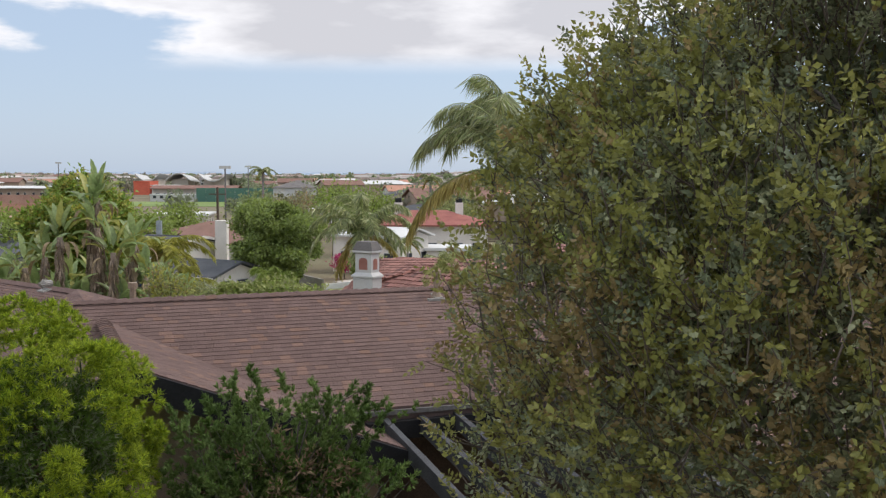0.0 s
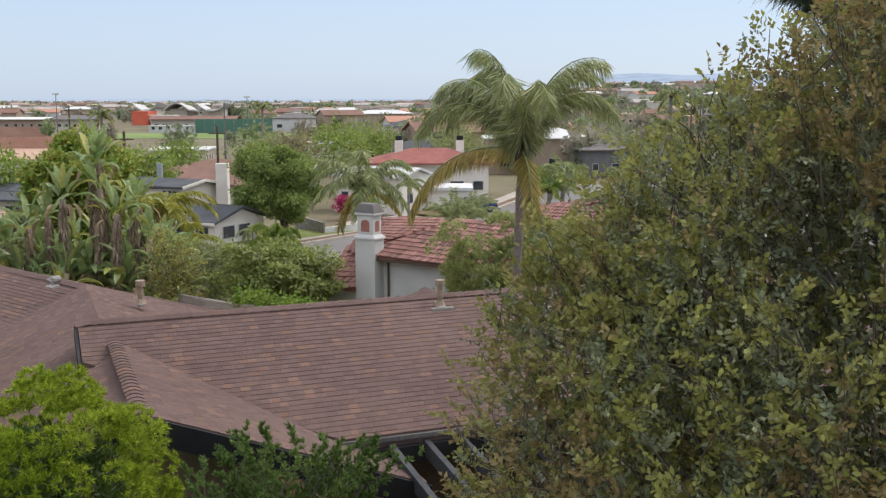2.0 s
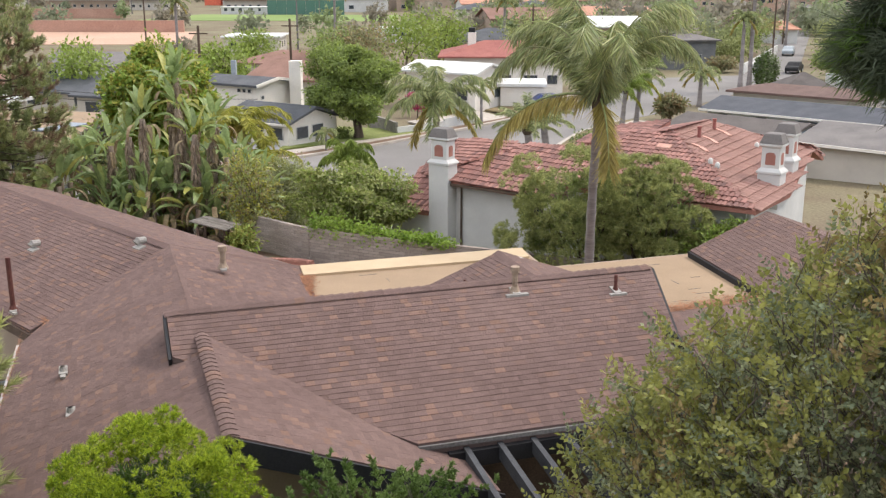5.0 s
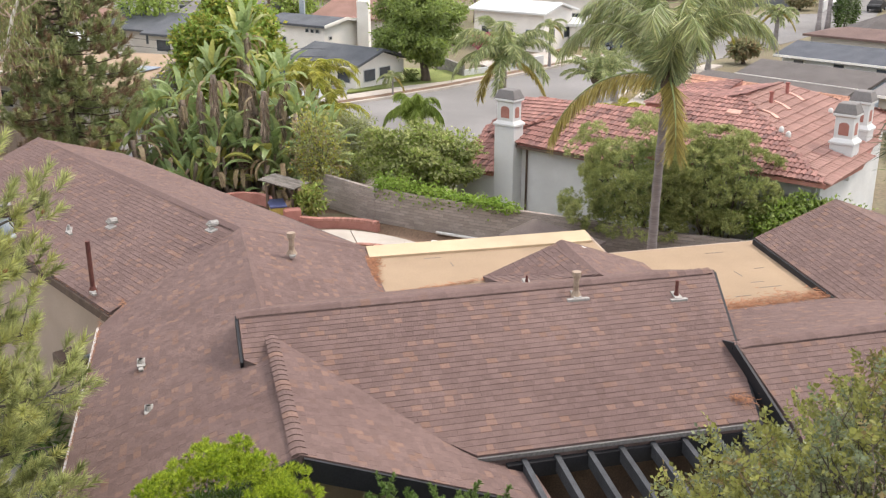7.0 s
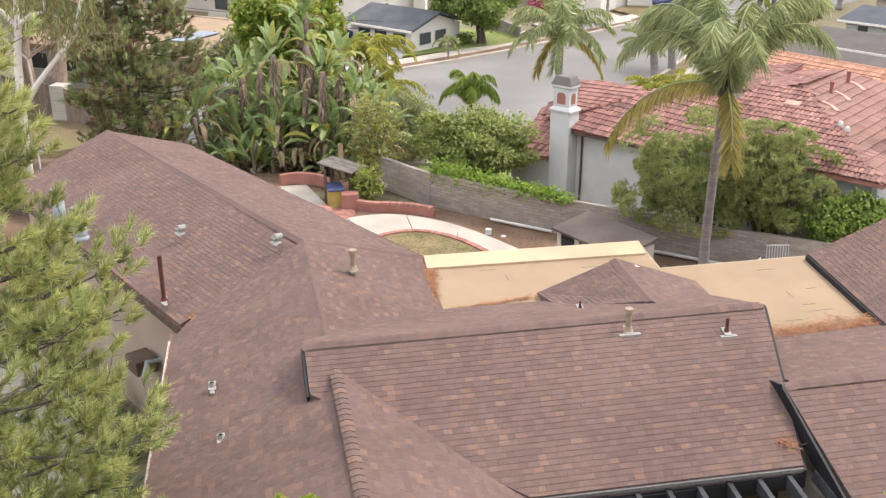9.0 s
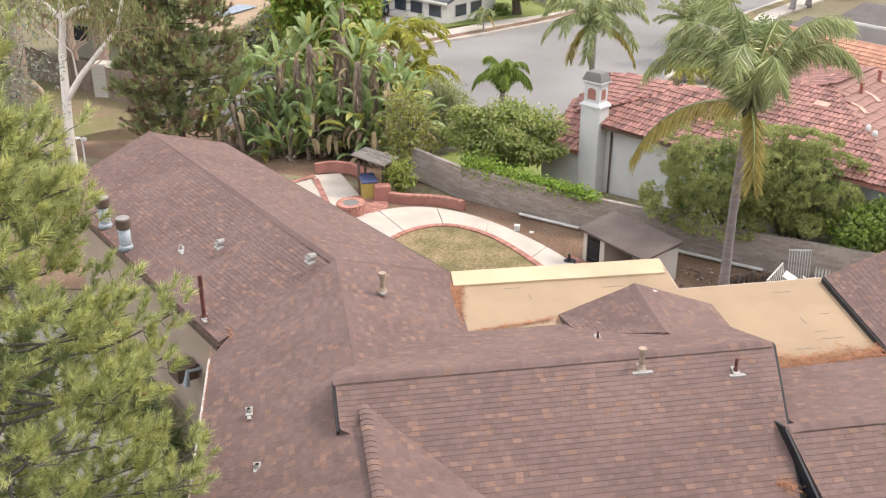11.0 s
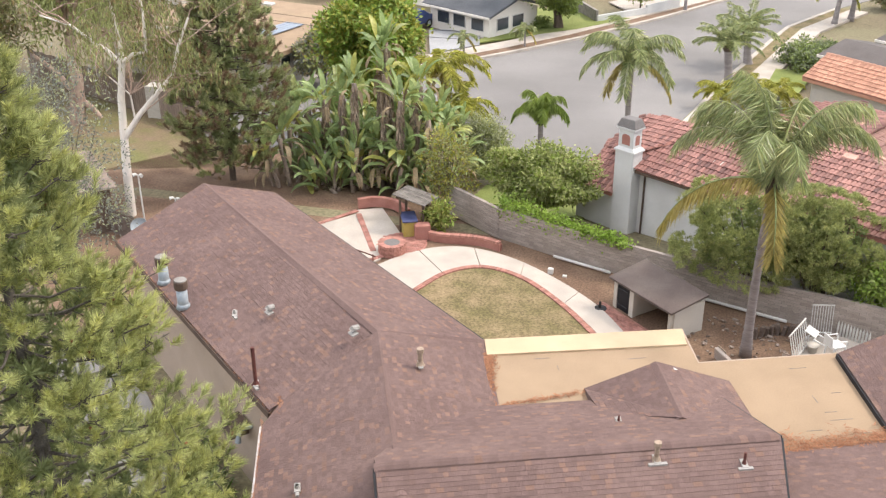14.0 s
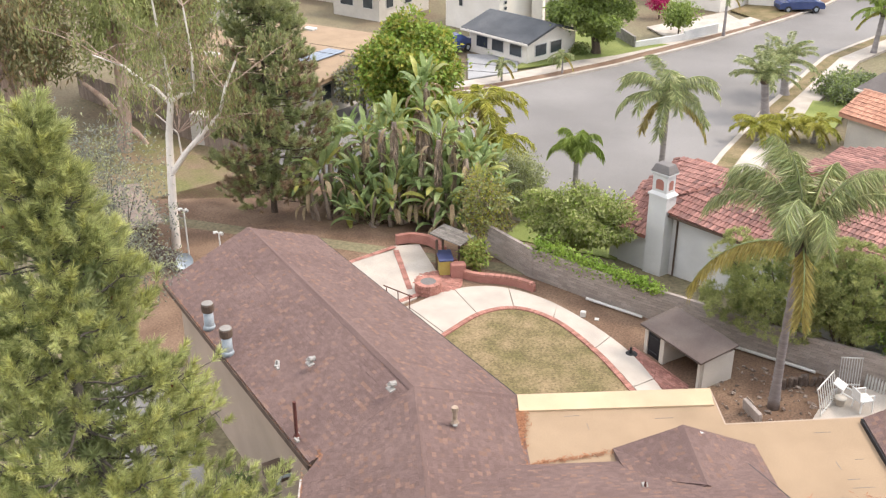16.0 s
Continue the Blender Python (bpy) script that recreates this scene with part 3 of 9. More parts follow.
wall(inn(N0, MF * 2.9 + M_ * 0.15), inn(NR, MF * 2.9), -0.1, 3.45, M_STUCCO, house)
wall((-4.5, 20.3), (-0.1, 22.0), -0.1, 3.7, M_STUCCO, house)
wall((-0.05, 22.0), (0.45, 20.7), -0.1, 3.7, M_STUCCO, house)
wall((0.45, 20.7), (3.7, 22.0), -0.1, 3.7, M_STUCCO, house)
wall(inn(RA, M_ * 0.1), inn(RB, M_ * 0.1), 3.5, 3.95, M_STUCCO, house)
wall((3.85, 21.75), (7.4, 23.1), -0.1, 3.9, M_STUCCO, house)
# gable of the wing that faces the camera
bm = bmesh.new()
gq = [inn(W1, BE * 0.4 - B_ * 0.5), inn(G1, -BE * 0.5 - B_ * 0.5)]
mid_ = inn(B1, -B_ * 0.5)
va = [bm.verts.new((gq[0].x, gq[0].y, 3.6)), bm.verts.new((gq[1].x, gq[1].y, 3.6)), bm.verts.new((mid_.x, mid_.y, 4.78))]
vb = [bm.verts.new(v.co - B_ * 0.15) for v in va]
bm.faces.new(va); bm.faces.new(list(reversed(vb)))
for i in range(3):
    bm.faces.new((va[i], vb[i], vb[(i + 1) % 3], va[(i + 1) % 3]))
part("gable_wall", bm, M_STUCCO, house)
# dark end of the main gable above the lower slope
bm = bmesh.new()
va = [bm.verts.new(M0 + M_ * 0.05 + Vector((0, 0, -0.1))), bm.verts.new(FV + M_ * 0.05 + Vector((0, 0, -0.1))), bm.verts.new(FV + M_ * 0.05 + Vector((0, 0, -0.6))), bm.verts.new(M0 + M_ * 0.05 + Vector((0, 0, -0.7)))]
bm.faces.new(va)
part("gable_end", bm, M_FASCIA, house)
# low porch roof below the front gable
PA, PB = inn(W1, -B_ * 0.4) + BE * 0.2, inn(W1, -B_ * 0.4) + BE * 3.6
slope("porch_roof", [Vector((PA.x, PA.y, 3.05)), Vector((PB.x, PB.y, 3.05)), Vector((PB.x, PB.y, 2.72)) + B_ * 1.0, Vector((PA.x, PA.y, 2.72)) + B_ * 1.0], BE, house)
board(Vector((PA.x, PA.y, 2.74)) + B_ * 1.03, Vector((PB.x, PB.y, 2.74)) + B_ * 1.03, 0.26)

# open patio rafters beside the front wing
patio = thing("patio_cover", "open patio cover of black-painted wooden rafters below the eave", "pergola")
for i in range(9):
    p = Vector((-0.92, 11.90, 3.93)) + M_ * (0.46 * i + 0.25)
    bm = bmesh.new()
    beam(bm, p + Vector((0, 0, 0.0)), p + MF * 4.3 - Vector((0, 0, 0.50)), 0.075, 0.19)
    part("rafter", bm, M_RAFTER, patio)
bm = bmesh.new()
beam(bm, Vector((-0.9, 11.86, 3.88)), Vector((2.55, 13.3, 3.88)), 0.1, 0.22)
part("ledger", bm, M_FASCIA, patio)
bm = bmesh.new()
beam(bm, Vector((-0.9, 12.1, 3.25)) + MF * 3.9, Vector((2.6, 13.5, 3.25)) + MF * 3.9, 0.12, 0.26)
part("beam", bm, M_FASCIA, patio)
for k in (0.1, 1.9, 3.7):
    q = Vector((-0.9, 12.1, 0)) + M_ * k + MF * 3.9
    bm = bmesh.new()
    beam(bm, q + Vector((0, 0, 0)), q + Vector((0, 0, 3.2)), 0.14, 0.14, up=(0, 1, 0))
    part("post", bm, M_FASCIA, patio)
# floor colour is near black to paint the deep shade below the rafters
sheet("patio_floor", [(-1.1, 13.2), (0.9, 7.8), (5.4, 9.4), (3.3, 14.8)], 0.03, surf("shade_dark_paving", (0.05, 0.045, 0.042), (0.08, 0.07, 0.065), 1, 0.9, 0.2, 20), "paving under the patio cover, its deep shade painted into the colour", "paving")


# roof vents, pipes and flues
def t_vent(p, h, rad, mat, label, plate=0.30, d=M_, cap=0.0):
    p = Vector(p)
    ob = thing("roof_vent", label, "vent", "roof vents")
    ob.location = p
    bm = bmesh.new()
    beam(bm, -d * plate / 2 + MF * 0.1 - Vector((0, 0, 0.01)), d * plate / 2 + MF * 0.1 - Vector((0, 0, 0.01)), 0.07, 0.035)
    beam(bm, MF * 0.1, -MF * 0.10 + Vector((0, 0, 0.05)), 0.12, 0.04)
    part("flashing", bm, M_VENT, ob, "white flashing")
    bm = bmesh.new()
    tube(bm, [(0, 0, -0.05), (0, 0, h)], [rad, rad], 10)
    tube(bm, [(0, 0, 0.0), (0, 0, 0.10)], [rad * 2.0, rad * 1.1], 10)
    part("pipe", bm, mat, ob, smooth=False)
    if cap:
        bm = bmesh.new()
        tube(bm, [(0, 0, h - 0.03), (0, 0, h + cap * 0.6)], [rad * 1.5, rad * 1.5], 10)
        part("cap", bm, mat, ob)
    return ob


t_vent((-0.095, 15.24, 5.07), 0.36, 0.048, M_BEIGEPIPE, "beige vent pipe with white flashing near the ridge", 0.36, cap=0.1)
t_vent((1.493, 15.64, 4.99), 0.28, 0.028, M_RUST, "thin dark vent pipe with bright white flashing", 0.28)
t_vent((-5.52, 18.03, 4.55), 0.36, 0.055, M_BEIGEPIPE, "weathered beige vent pipe with a cap", 0.1, cap=0.12)
t_vent((-6.74, 13.75, 4.16), 0.10, 0.035, M_VENT, "short dull white vent on the shingle slope", 0.20, B_)
t_vent((-5.97, 12.25, 4.19), 0.10, 0.035, M_VENT, "short dull white vent on the shingle slope", 0.20, B_)
t_vent((-9.22, 17.19, 3.92), 1.0, 0.045, M_RUST, "tall rust-red vent pipe with pale flashing", 0.22, A_)
t_vent((-10.75, 19.35, 4.35), 0.14, 0.03, M_VENT, "short dull white vent on the shingle slope", 0.22, A_)
t_vent((-0.96, 16.97, 4.58), 0.16, 0.02, M_RUST, "thin small vent pipe", 0.12)


def hood_vent(p):
    ob = thing("hood_vent", "small dull white metal hood vent on a roof slope", "vent", "roof vents")
    ob.location = p
    ob.scale = (0.8, 0.8, 0.8)
    bm = bmesh.new()
    beam(bm, AN * -0.14 - Vector((0, 0, 0.03)), AN * 0.06 + Vector((0, 0, 0.02)), 0.30, 0.03)
    part("flashing", bm, M_VENT, ob)
    bm = bmesh.new()
    tube(bm, [AN * 0.14 + Vector((0, 0, 0.14)), AN * -0.05 + Vector((0, 0, 0.15)), AN * -0.12 + Vector((0, 0, 0.10))], [0.085, 0.095, 0.085], 10)
    part("hood", bm, M_VENT, ob)


hood_vent((-7.30, 18.62, 4.78))
hood_vent((-9.9, 19.6, 4.42))
for p in ((-12.72, 20.25, 3.95), (-13.9, 21.35, 3.95)):
    ob = thing("kitchen_flue", "blue-grey galvanised exhaust flue with a rusty cap at the roof edge", "flue", "roof flues")
    ob.location = (p[0], p[1], p[2] - 0.08)
    ob.scale = (0.80, 0.80, 0.80)
    bm = bmesh.new()
    tube(bm, [(0, 0, -0.4), (0, 0, 0.62)], [0.18, 0.18], 16)
    part("pipe", bm, M_METAL, ob, smooth=True)
    bm = bmesh.new()
    tube(bm, [(0, 0, -0.10), (0, 0, 0.02), (0, 0, 0.06)], [0.25, 0.20, 0.165], 16)
    part("collar", bm, M_METAL, ob, smooth=True)
    bm = bmesh.new()
    tube(bm, [(0, 0, 0.58), (0, 0, 0.62), (0, 0, 0.86), (0, 0, 0.90)], [0.2, 0.23, 0.23, 0.20], 16)
    part("cap", bm, M_WOODDARK, ob, "rust-brown cap")
    bm = bmesh.new()
    tube(bm, [(0, 0, 0.90), (0, 0, 0.93)], [0.21, 0.20], 16)
    part("lid", bm, M_BOARD, ob)

# ---- plants: helpers ----
NG = np.random.default_rng(11)


def leaves(name, base, way, length, width, material, parent, fold=0.22, nrm=None, rounded=False):
    """Many leaves in one mesh, each two triangles folded along its midrib. base, way: arrays of places and directions."""
    base, way = np.asarray(base, float), np.asarray(way, float)
    n = len(base)
    way = way / (np.linalg.norm(way, axis=1)[:, None] + 1e-9)
    length = np.broadcast_to(np.asarray(length, float), (n,))[:, None]
    width = np.broadcast_to(np.asarray(width, float), (n,))[:, None]
    ref = NG.normal(size=(n, 3)) if nrm is None else np.asarray(nrm) + NG.normal(size=(n, 3)) * 0.35
    side = np.cross(way, ref)
    side /= np.linalg.norm(side, axis=1)[:, None] + 1e-9
    up = np.cross(side, way)
    mid = base + way * length * 0.45
    if rounded:
        hw = side * width * 0.5 + up * width * fold
        hv = -side * width * 0.5 + up * width * fold
        lo_, hi_ = base + way * length * 0.22, base + way * length * 0.72
        v = np.stack([base, lo_ + hv * 0.8, hi_ + hv * 0.9, base + way * length, hi_ + hw * 0.9, lo_ + hw * 0.8], 1)
        me = bpy.data.meshes.new(name)
        me.vertices.add(6 * n)
        me.vertices.foreach_set("co", v.ravel())
        k = np.arange(n)[:, None] * 6
        me.loops.add(8 * n)
        me.loops.foreach_set("vertex_index", np.concatenate([k, k + 1, k + 2, k + 3, k, k + 3, k + 4, k + 5], 1).ravel().astype(np.int32))
        me.polygons.add(2 * n)
        me.polygons.foreach_set("loop_start", np.arange(0, 8 * n, 4, dtype=np.int32))
        me.materials.append(material)
        me.update(calc_edges=True)
        ob = new(name, me)
        ob.parent = parent
        ob["kind"] = "stuff"
        return ob
    v = np.empty((n, 4, 3))
    v[:, 0] = base
    v[:, 1] = mid - side * width * 0.5 + up * width * fold
    v[:, 2] = base + way * length
    v[:, 3] = mid + side * width * 0.5 + up * width * fold
    me = bpy.data.meshes.new(name)
    me.vertices.add(4 * n)
    me.vertices.foreach_set("co", v.ravel())
    k = np.arange(n)[:, None] * 4
    idx = np.concatenate([k, k + 1, k + 2, k, k + 2, k + 3], 1).ravel()
    me.loops.add(6 * n)
    me.loops.foreach_set("vertex_index", idx.astype(np.int32))
    me.polygons.add(2 * n)
    me.polygons.foreach_set("loop_start", np.arange(0, 6 * n, 3, dtype=np.int32))
    me.materials.append(material)
    me.update(calc_edges=True)
    ob = new(name, me)
    ob.parent = parent
    ob["kind"] = "stuff"
    return ob


def needles(name, base, way, length, width, material, parent):
    """Many thin needles in one mesh, one triangle each."""
    n = len(base)
    way = way / (np.linalg.norm(way, axis=1)[:, None] + 1e-9)
    side = np.cross(way, NG.normal(size=(n, 3)))
    side *= (width * 0.5) / (np.linalg.norm(side, axis=1)[:, None] + 1e-9)
    v = np.stack([base - side, base + side, base + way * np.asarray(length)[:, None]], 1)
    me = bpy.data.meshes.new(name)
    me.vertices.add(3 * n)
    me.vertices.foreach_set("co", v.ravel())
    me.loops.add(3 * n)
    me.loops.foreach_set("vertex_index", np.arange(3 * n, dtype=np.int32))
    me.polygons.add(n)
    me.polygons.foreach_set("loop_start", np.arange(0, 3 * n, 3, dtype=np.int32))
    me.materials.append(material)
    me.update(calc_edges=True)
    ob = new(name, me)
    ob.parent = parent
    ob["kind"] = "stuff"
    return ob


def ball(n, shell=0.0):
    """n points in the unit ball, or near its skin."""
    d = NG.normal(size=(n, 3))
    d /= np.linalg.norm(d, axis=1)[:, None]
    r = NG.random(n) ** (1 / 3)
    return d * (shell + (1 - shell) * r)[:, None], d


def curve(a, b, sag=0.0, n=6, wob=0.0):
    a, b = Vector(a), Vector(b)
    out = []
    for i in range(n):
        t = i / (n - 1)
        p = a.lerp(b, t)
        p.z += sag * 4 * t * (1 - t)
        if 0 < i < n - 1 and wob:
            p += Vector((R.uniform(-wob, wob), R.uniform(-wob, wob), R.uniform(-wob, wob)))
        out.append(p)
    return out


def limbs(parent, segs, material, sides=6, name="branchwork", own=0, fine=None):
    """Limbs and twigs; the first own ones are parts of their own, the fine rest is one mesh."""
    for pts, r0, r1 in segs[:own]:
        bm = bmesh.new()
        n = len(pts)
        tube(bm, pts, [r0 + (r1 - r0) * i / (n - 1) for i in range(n)], sides + 2, cap=False)
        part("limb", bm, material, parent, smooth=True)
    if len(segs) <= own:
        return
    bm = bmesh.new()
    for pts, r0, r1 in segs[own:]:
        n = len(pts)
        tube(bm, pts, [r0 + (r1 - r0) * i / (n - 1) for i in range(n)], sides, cap=False)
    ob = part(name, bm, fine or material, parent, smooth=True)
    ob["kind"] = "stuff"
    return ob


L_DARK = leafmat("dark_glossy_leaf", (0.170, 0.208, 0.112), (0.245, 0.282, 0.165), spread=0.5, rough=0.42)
L_GREY = leafmat("olive_green_leaf", (0.305, 0.330, 0.182), (0.420, 0.440, 0.260), spread=0.5, rough=0.5)
L_LIME = leafmat("lime_young_leaf", (0.265, 0.275, 0.070), (0.360, 0.355, 0.105), spread=0.5)
L_RUST = leafmat("rust_young_leaf", (0.285, 0.215, 0.085), (0.365, 0.275, 0.120), spread=0.5)
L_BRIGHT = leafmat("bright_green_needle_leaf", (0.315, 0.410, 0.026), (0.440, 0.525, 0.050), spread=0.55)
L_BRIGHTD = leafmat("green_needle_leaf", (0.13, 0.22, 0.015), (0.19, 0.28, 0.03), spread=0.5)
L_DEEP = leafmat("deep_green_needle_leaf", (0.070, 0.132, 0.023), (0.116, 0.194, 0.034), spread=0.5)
L_JUNI = leafmat("juniper_leaf", (0.130, 0.205, 0.055), (0.200, 0.280, 0.085), spread=0.5, rough=0.7)
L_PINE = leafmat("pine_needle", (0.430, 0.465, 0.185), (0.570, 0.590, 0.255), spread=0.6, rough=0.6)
# the dark needle also paints inner shade in pine and myrtle crowns
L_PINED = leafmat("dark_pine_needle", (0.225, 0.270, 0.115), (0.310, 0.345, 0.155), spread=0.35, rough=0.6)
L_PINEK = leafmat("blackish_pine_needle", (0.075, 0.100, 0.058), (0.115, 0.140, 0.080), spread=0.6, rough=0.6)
L_PINEY = leafmat("young_pine_needle", (0.47, 0.49, 0.17), (0.60, 0.60, 0.24), spread=0.6, rough=0.6)
L_PINEB = leafmat("green_pine_needle", (0.345, 0.385, 0.180), (0.460, 0.485, 0.245), spread=0.5, rough=0.6)
L_PINER = leafmat("dead_pine_needle", (0.27, 0.185, 0.12), (0.36, 0.26, 0.165), spread=0.6, rough=0.8)
L_OLIVE = leafmat("olive_leaf", (0.270, 0.305, 0.110), (0.370, 0.395, 0.160), spread=0.5)
L_PADDLE = leafmat("paddle_leaf", (0.119, 0.204, 0.060), (0.212, 0.306, 0.102), spread=0.6, c3=(0.510, 0.476, 0.102))
L_MYRTLE = leafmat("myrtle_leaf", (0.330, 0.365, 0.125), (0.450, 0.475, 0.185), spread=0.45)
L_FICUS = leafmat("ficus_leaf", (0.215, 0.300, 0.052), (0.315, 0.392, 0.090), spread=0.5)
L_TREE = leafmat("street_tree_leaf", (0.205, 0.272, 0.077), (0.305, 0.375, 0.118), spread=0.5)
L_PALM = leafmat("palm_leaflet", (0.190, 0.255, 0.090), (0.350, 0.410, 0.170), spread=0.75, rough=0.30, scale=2.5, spec=0.6, c3=(0.50, 0.50, 0.24))
L_PALMY = leafmat("yellowed_palm_leaflet", (0.384, 0.312, 0.084), (0.504, 0.420, 0.144), spread=0.5)
L_GUM = leafmat("gum_leaf", (0.220, 0.230, 0.110), (0.310, 0.305, 0.155), spread=0.6, c3=(0.36, 0.25, 0.13))
L_SILVER = leafmat("silver_leaf", (0.185, 0.195, 0.160), (0.255, 0.260, 0.220), spread=0.5)
L_YELLOW = leafmat("yellow_green_leaf", (0.310, 0.326, 0.046), (0.465, 0.434, 0.093), spread=0.6)
L_VINE = leafmat("vine_leaf", (0.202, 0.326, 0.046), (0.310, 0.434, 0.078), spread=0.5)


M_TWIG = surf("brown_twig_bark", (0.125, 0.100, 0.080), (0.20, 0.165, 0.135), 4, 0.95, 0.4, 40, 0.6)


# ---- the large tree beside the camera ----
def carob():
    t = thing("carob_tree", "bushy tree with small rounded leaves and rusty young shoots", "tree")
    C, S = np.array((3.10, 5.6, 5.1)), np.array((3.0, 2.0, 3.70))
    base = Vector((3.0, 5.9, 0.0))
    segs = [([base, Vector((2.95, 5.85, 1.6)), Vector((2.8, 5.75, 3.0))], 0.26, 0.2)]
    tips = []
    for i in range(15):
        a = 2 * math.pi * i / 15 + R.uniform(-0.2, 0.2)
        e = R.uniform(0.05, 1.35)
        q = Vector((C[0] + S[0] * 0.72 * math.cos(a) * math.cos(e), C[1] + S[1] * 0.72 * math.sin(a) * math.cos(e), C[2] + S[2] * 0.74 * math.sin(e)))
        s0 = Vector((2.9, 5.8, R.uniform(1.6, 3.2)))
        pts = curve(s0, q, 0.25, 7, 0.12)
        segs.append((pts, 0.055, 0.010))
        for k in range(9):
            j = R.randint(2, 6)
            d = Vector((R.gauss(0, 1), R.gauss(0, 1), R.gauss(0.4, 0.7))).normalized()
            e2 = pts[j] + d * R.uniform(0.3, 0.7)
            tw = curve(pts[j], e2, 0.05, 5, 0.05)
            segs.append((tw, 0.013, 0.004))
            tips.append(e2)
            for _ in range(2):
                d2 = (d + Vector((R.gauss(0, 0.6), R.gauss(0, 0.6), R.gauss(0.1, 0.6)))).normalized()
                segs.append((curve(tw[R.randint(1, 4)], e2 + d2 * R.uniform(0.2, 0.5), 0.02, 4, 0.03), 0.006, 0.0025))
    limbs(t, segs[:1] + [q for q in segs[1:] if q[1] > 0.05] + [q for q in segs[1:] if q[1] <= 0.05], M_GREYBARK, 5, own=16)
    bm = bmesh.new()
    tube(bm, [base - Vector((0, 0, 0.1)), base + Vector((0, 0, 0.25)), Vector((2.95, 5.85, 1.6)), Vector((2.8, 5.75, 3.0))], [0.38, 0.3, 0.26, 0.2], 12)
    part("trunk", bm, M_BARK, t, smooth=True)
    # leafy shoots: grey-green leaves along each, young ones at its tip
    m = 3000
    q, e = ball(m, 0.34)
    more, de = ball(7200, 0.22)
    hi_ = (more[:, 2] > 0.1) & (more[:, 0] < 0.55) & (more[:, 1] < 0.55)
    rim_, re_ = ball(3600, 0.78)
    up_ = (rim_[:, 2] > 0.25) & (rim_[:, 0] < 0.35) & (abs(rim_[:, 1]) < 0.75)
    q, e = np.concatenate([q, more[hi_], rim_[up_]]), np.concatenate([e, de[hi_], re_[up_]])
    lump = np.array([noise.noise(Vector(a) * 2.3) for a in q])
    q = q * (1.0 + 0.14 * lump)[:, None]
    ok = (lump > -0.42) & (C[2] + q[:, 2] * S[2] > 1.3)
    hid = (q[:, 1] > 0.25) & (q[:, 2] < 0.4) & (NG.random(len(q)) < 0.6)
    ok &= ~hid
    q, e = q[ok], e[ok]
    sh = C + q * S
    ps, ws, tipk, outer = [], [], [], []
    sseg = []
    for s0, ee, qq in zip(sh, e, q):
        rim = np.linalg.norm(qq) > 0.78
        L = NG.uniform(0.30, 0.62) * (1.25 if rim and NG.random() < 0.15 else 1.0)
        w = ee * np.array((0.55, 0.75, 0.4)) + np.array((0, 0, 0.62)) + NG.normal(size=3) * 0.28
        w /= np.linalg.norm(w)
        bend = NG.normal(size=3) * 0.06
        a, b = s0 - w * L * 0.6, s0 + w * L * 0.4
        if s0[1] < C[1] + 0.3:
            sseg.append(([Vector(a), Vector(s0 + bend), Vector(b)], 0.0065, 0.0025))
        nk = 7
        for k in range(nk):
            f = 0.15 + 0.85 * k / (nk - 1)
            side = np.cross(w, NG.normal(size=3))
            ps.append(a + (b - a) * f + bend * 4 * f * (1 - f))
            ws.append(side * 0.75 + w * (0.35 + 0.7 * f))
            tipk.append(f)
            outer.append(rim)
    for s0 in tips:
        for _ in range(5):
            ps.append(np.array(s0) + NG.normal(size=3) * 0.10 - np.array((0, 0, 0.05)))
            ws.append(NG.normal(size=3) + np.array((0, 0, 0.6)))
            tipk.append(NG.random())
            outer.append(True)
    limbs(t, sseg, M_TWIG, 3, "young_growth")
    pos, way = np.array(ps), np.array(ws)
    way /= np.linalg.norm(way, axis=1)[:, None]
    tipk, outer = np.array(tipk), np.array(outer)
    # leaves that fill the crown; the dark half paints shaded depth into it
    hq, he = ball(12000, 0.0)
    hp_ = C + hq * S * 0.80
    hk = hp_[:, 2] > 1.5
    half = NG.random(len(hp_)) < 0.5
    for mat, sel in ((L_DARK, hk & half), (L_GREY, hk & ~half)):
        leaves("inner_foliage", hp_[sel], he[sel] + NG.normal(size=he[sel].shape) * 0.8, 0.10, 0.055, mat, t)
    kind = NG.random(len(pos))
    tint = np.array([noise.noise(Vector(q) * 1.1 + Vector((5, 0, 0))) for q in pos])
    young = (tipk > 0.55) & (kind < (0.46 + 0.40 * outer) + 0.5 * tint)
    rust = young & (tint + 0.25 * NG.normal(size=len(pos)) > 0.20)
    groups = ((L_DARK, ~young & (kind > 0.80)), (L_GREY, ~young & (kind <= 0.80)), (L_LIME, young & ~rust), (L_RUST, rust))
    for mat, sel in groups:
        b, w = pos[sel], way[sel]
        B, W = [], []
        ref = NG.normal(size=b.shape)
        sd = np.cross(w, ref)
        sd /= np.linalg.norm(sd, axis=1)[:, None]
        for k in range(4):
            for s in (-1, 1):
                B.append(b + w * (0.022 + 0.026 * k))
                W.append(sd * s + w * 0.55 + NG.normal(size=b.shape) * 0.15)
        B.append(b + w * 0.125)
        W.append(w)
        B, W = np.concatenate(B), np.concatenate(W)
        ln = NG.uniform(0.026, 0.044, len(B)) * (1.18 if mat in (L_LIME, L_RUST) else 1.0)
        leaves("foliage", B, W, ln, ln * 0.62, mat, t)
    return t


carob()


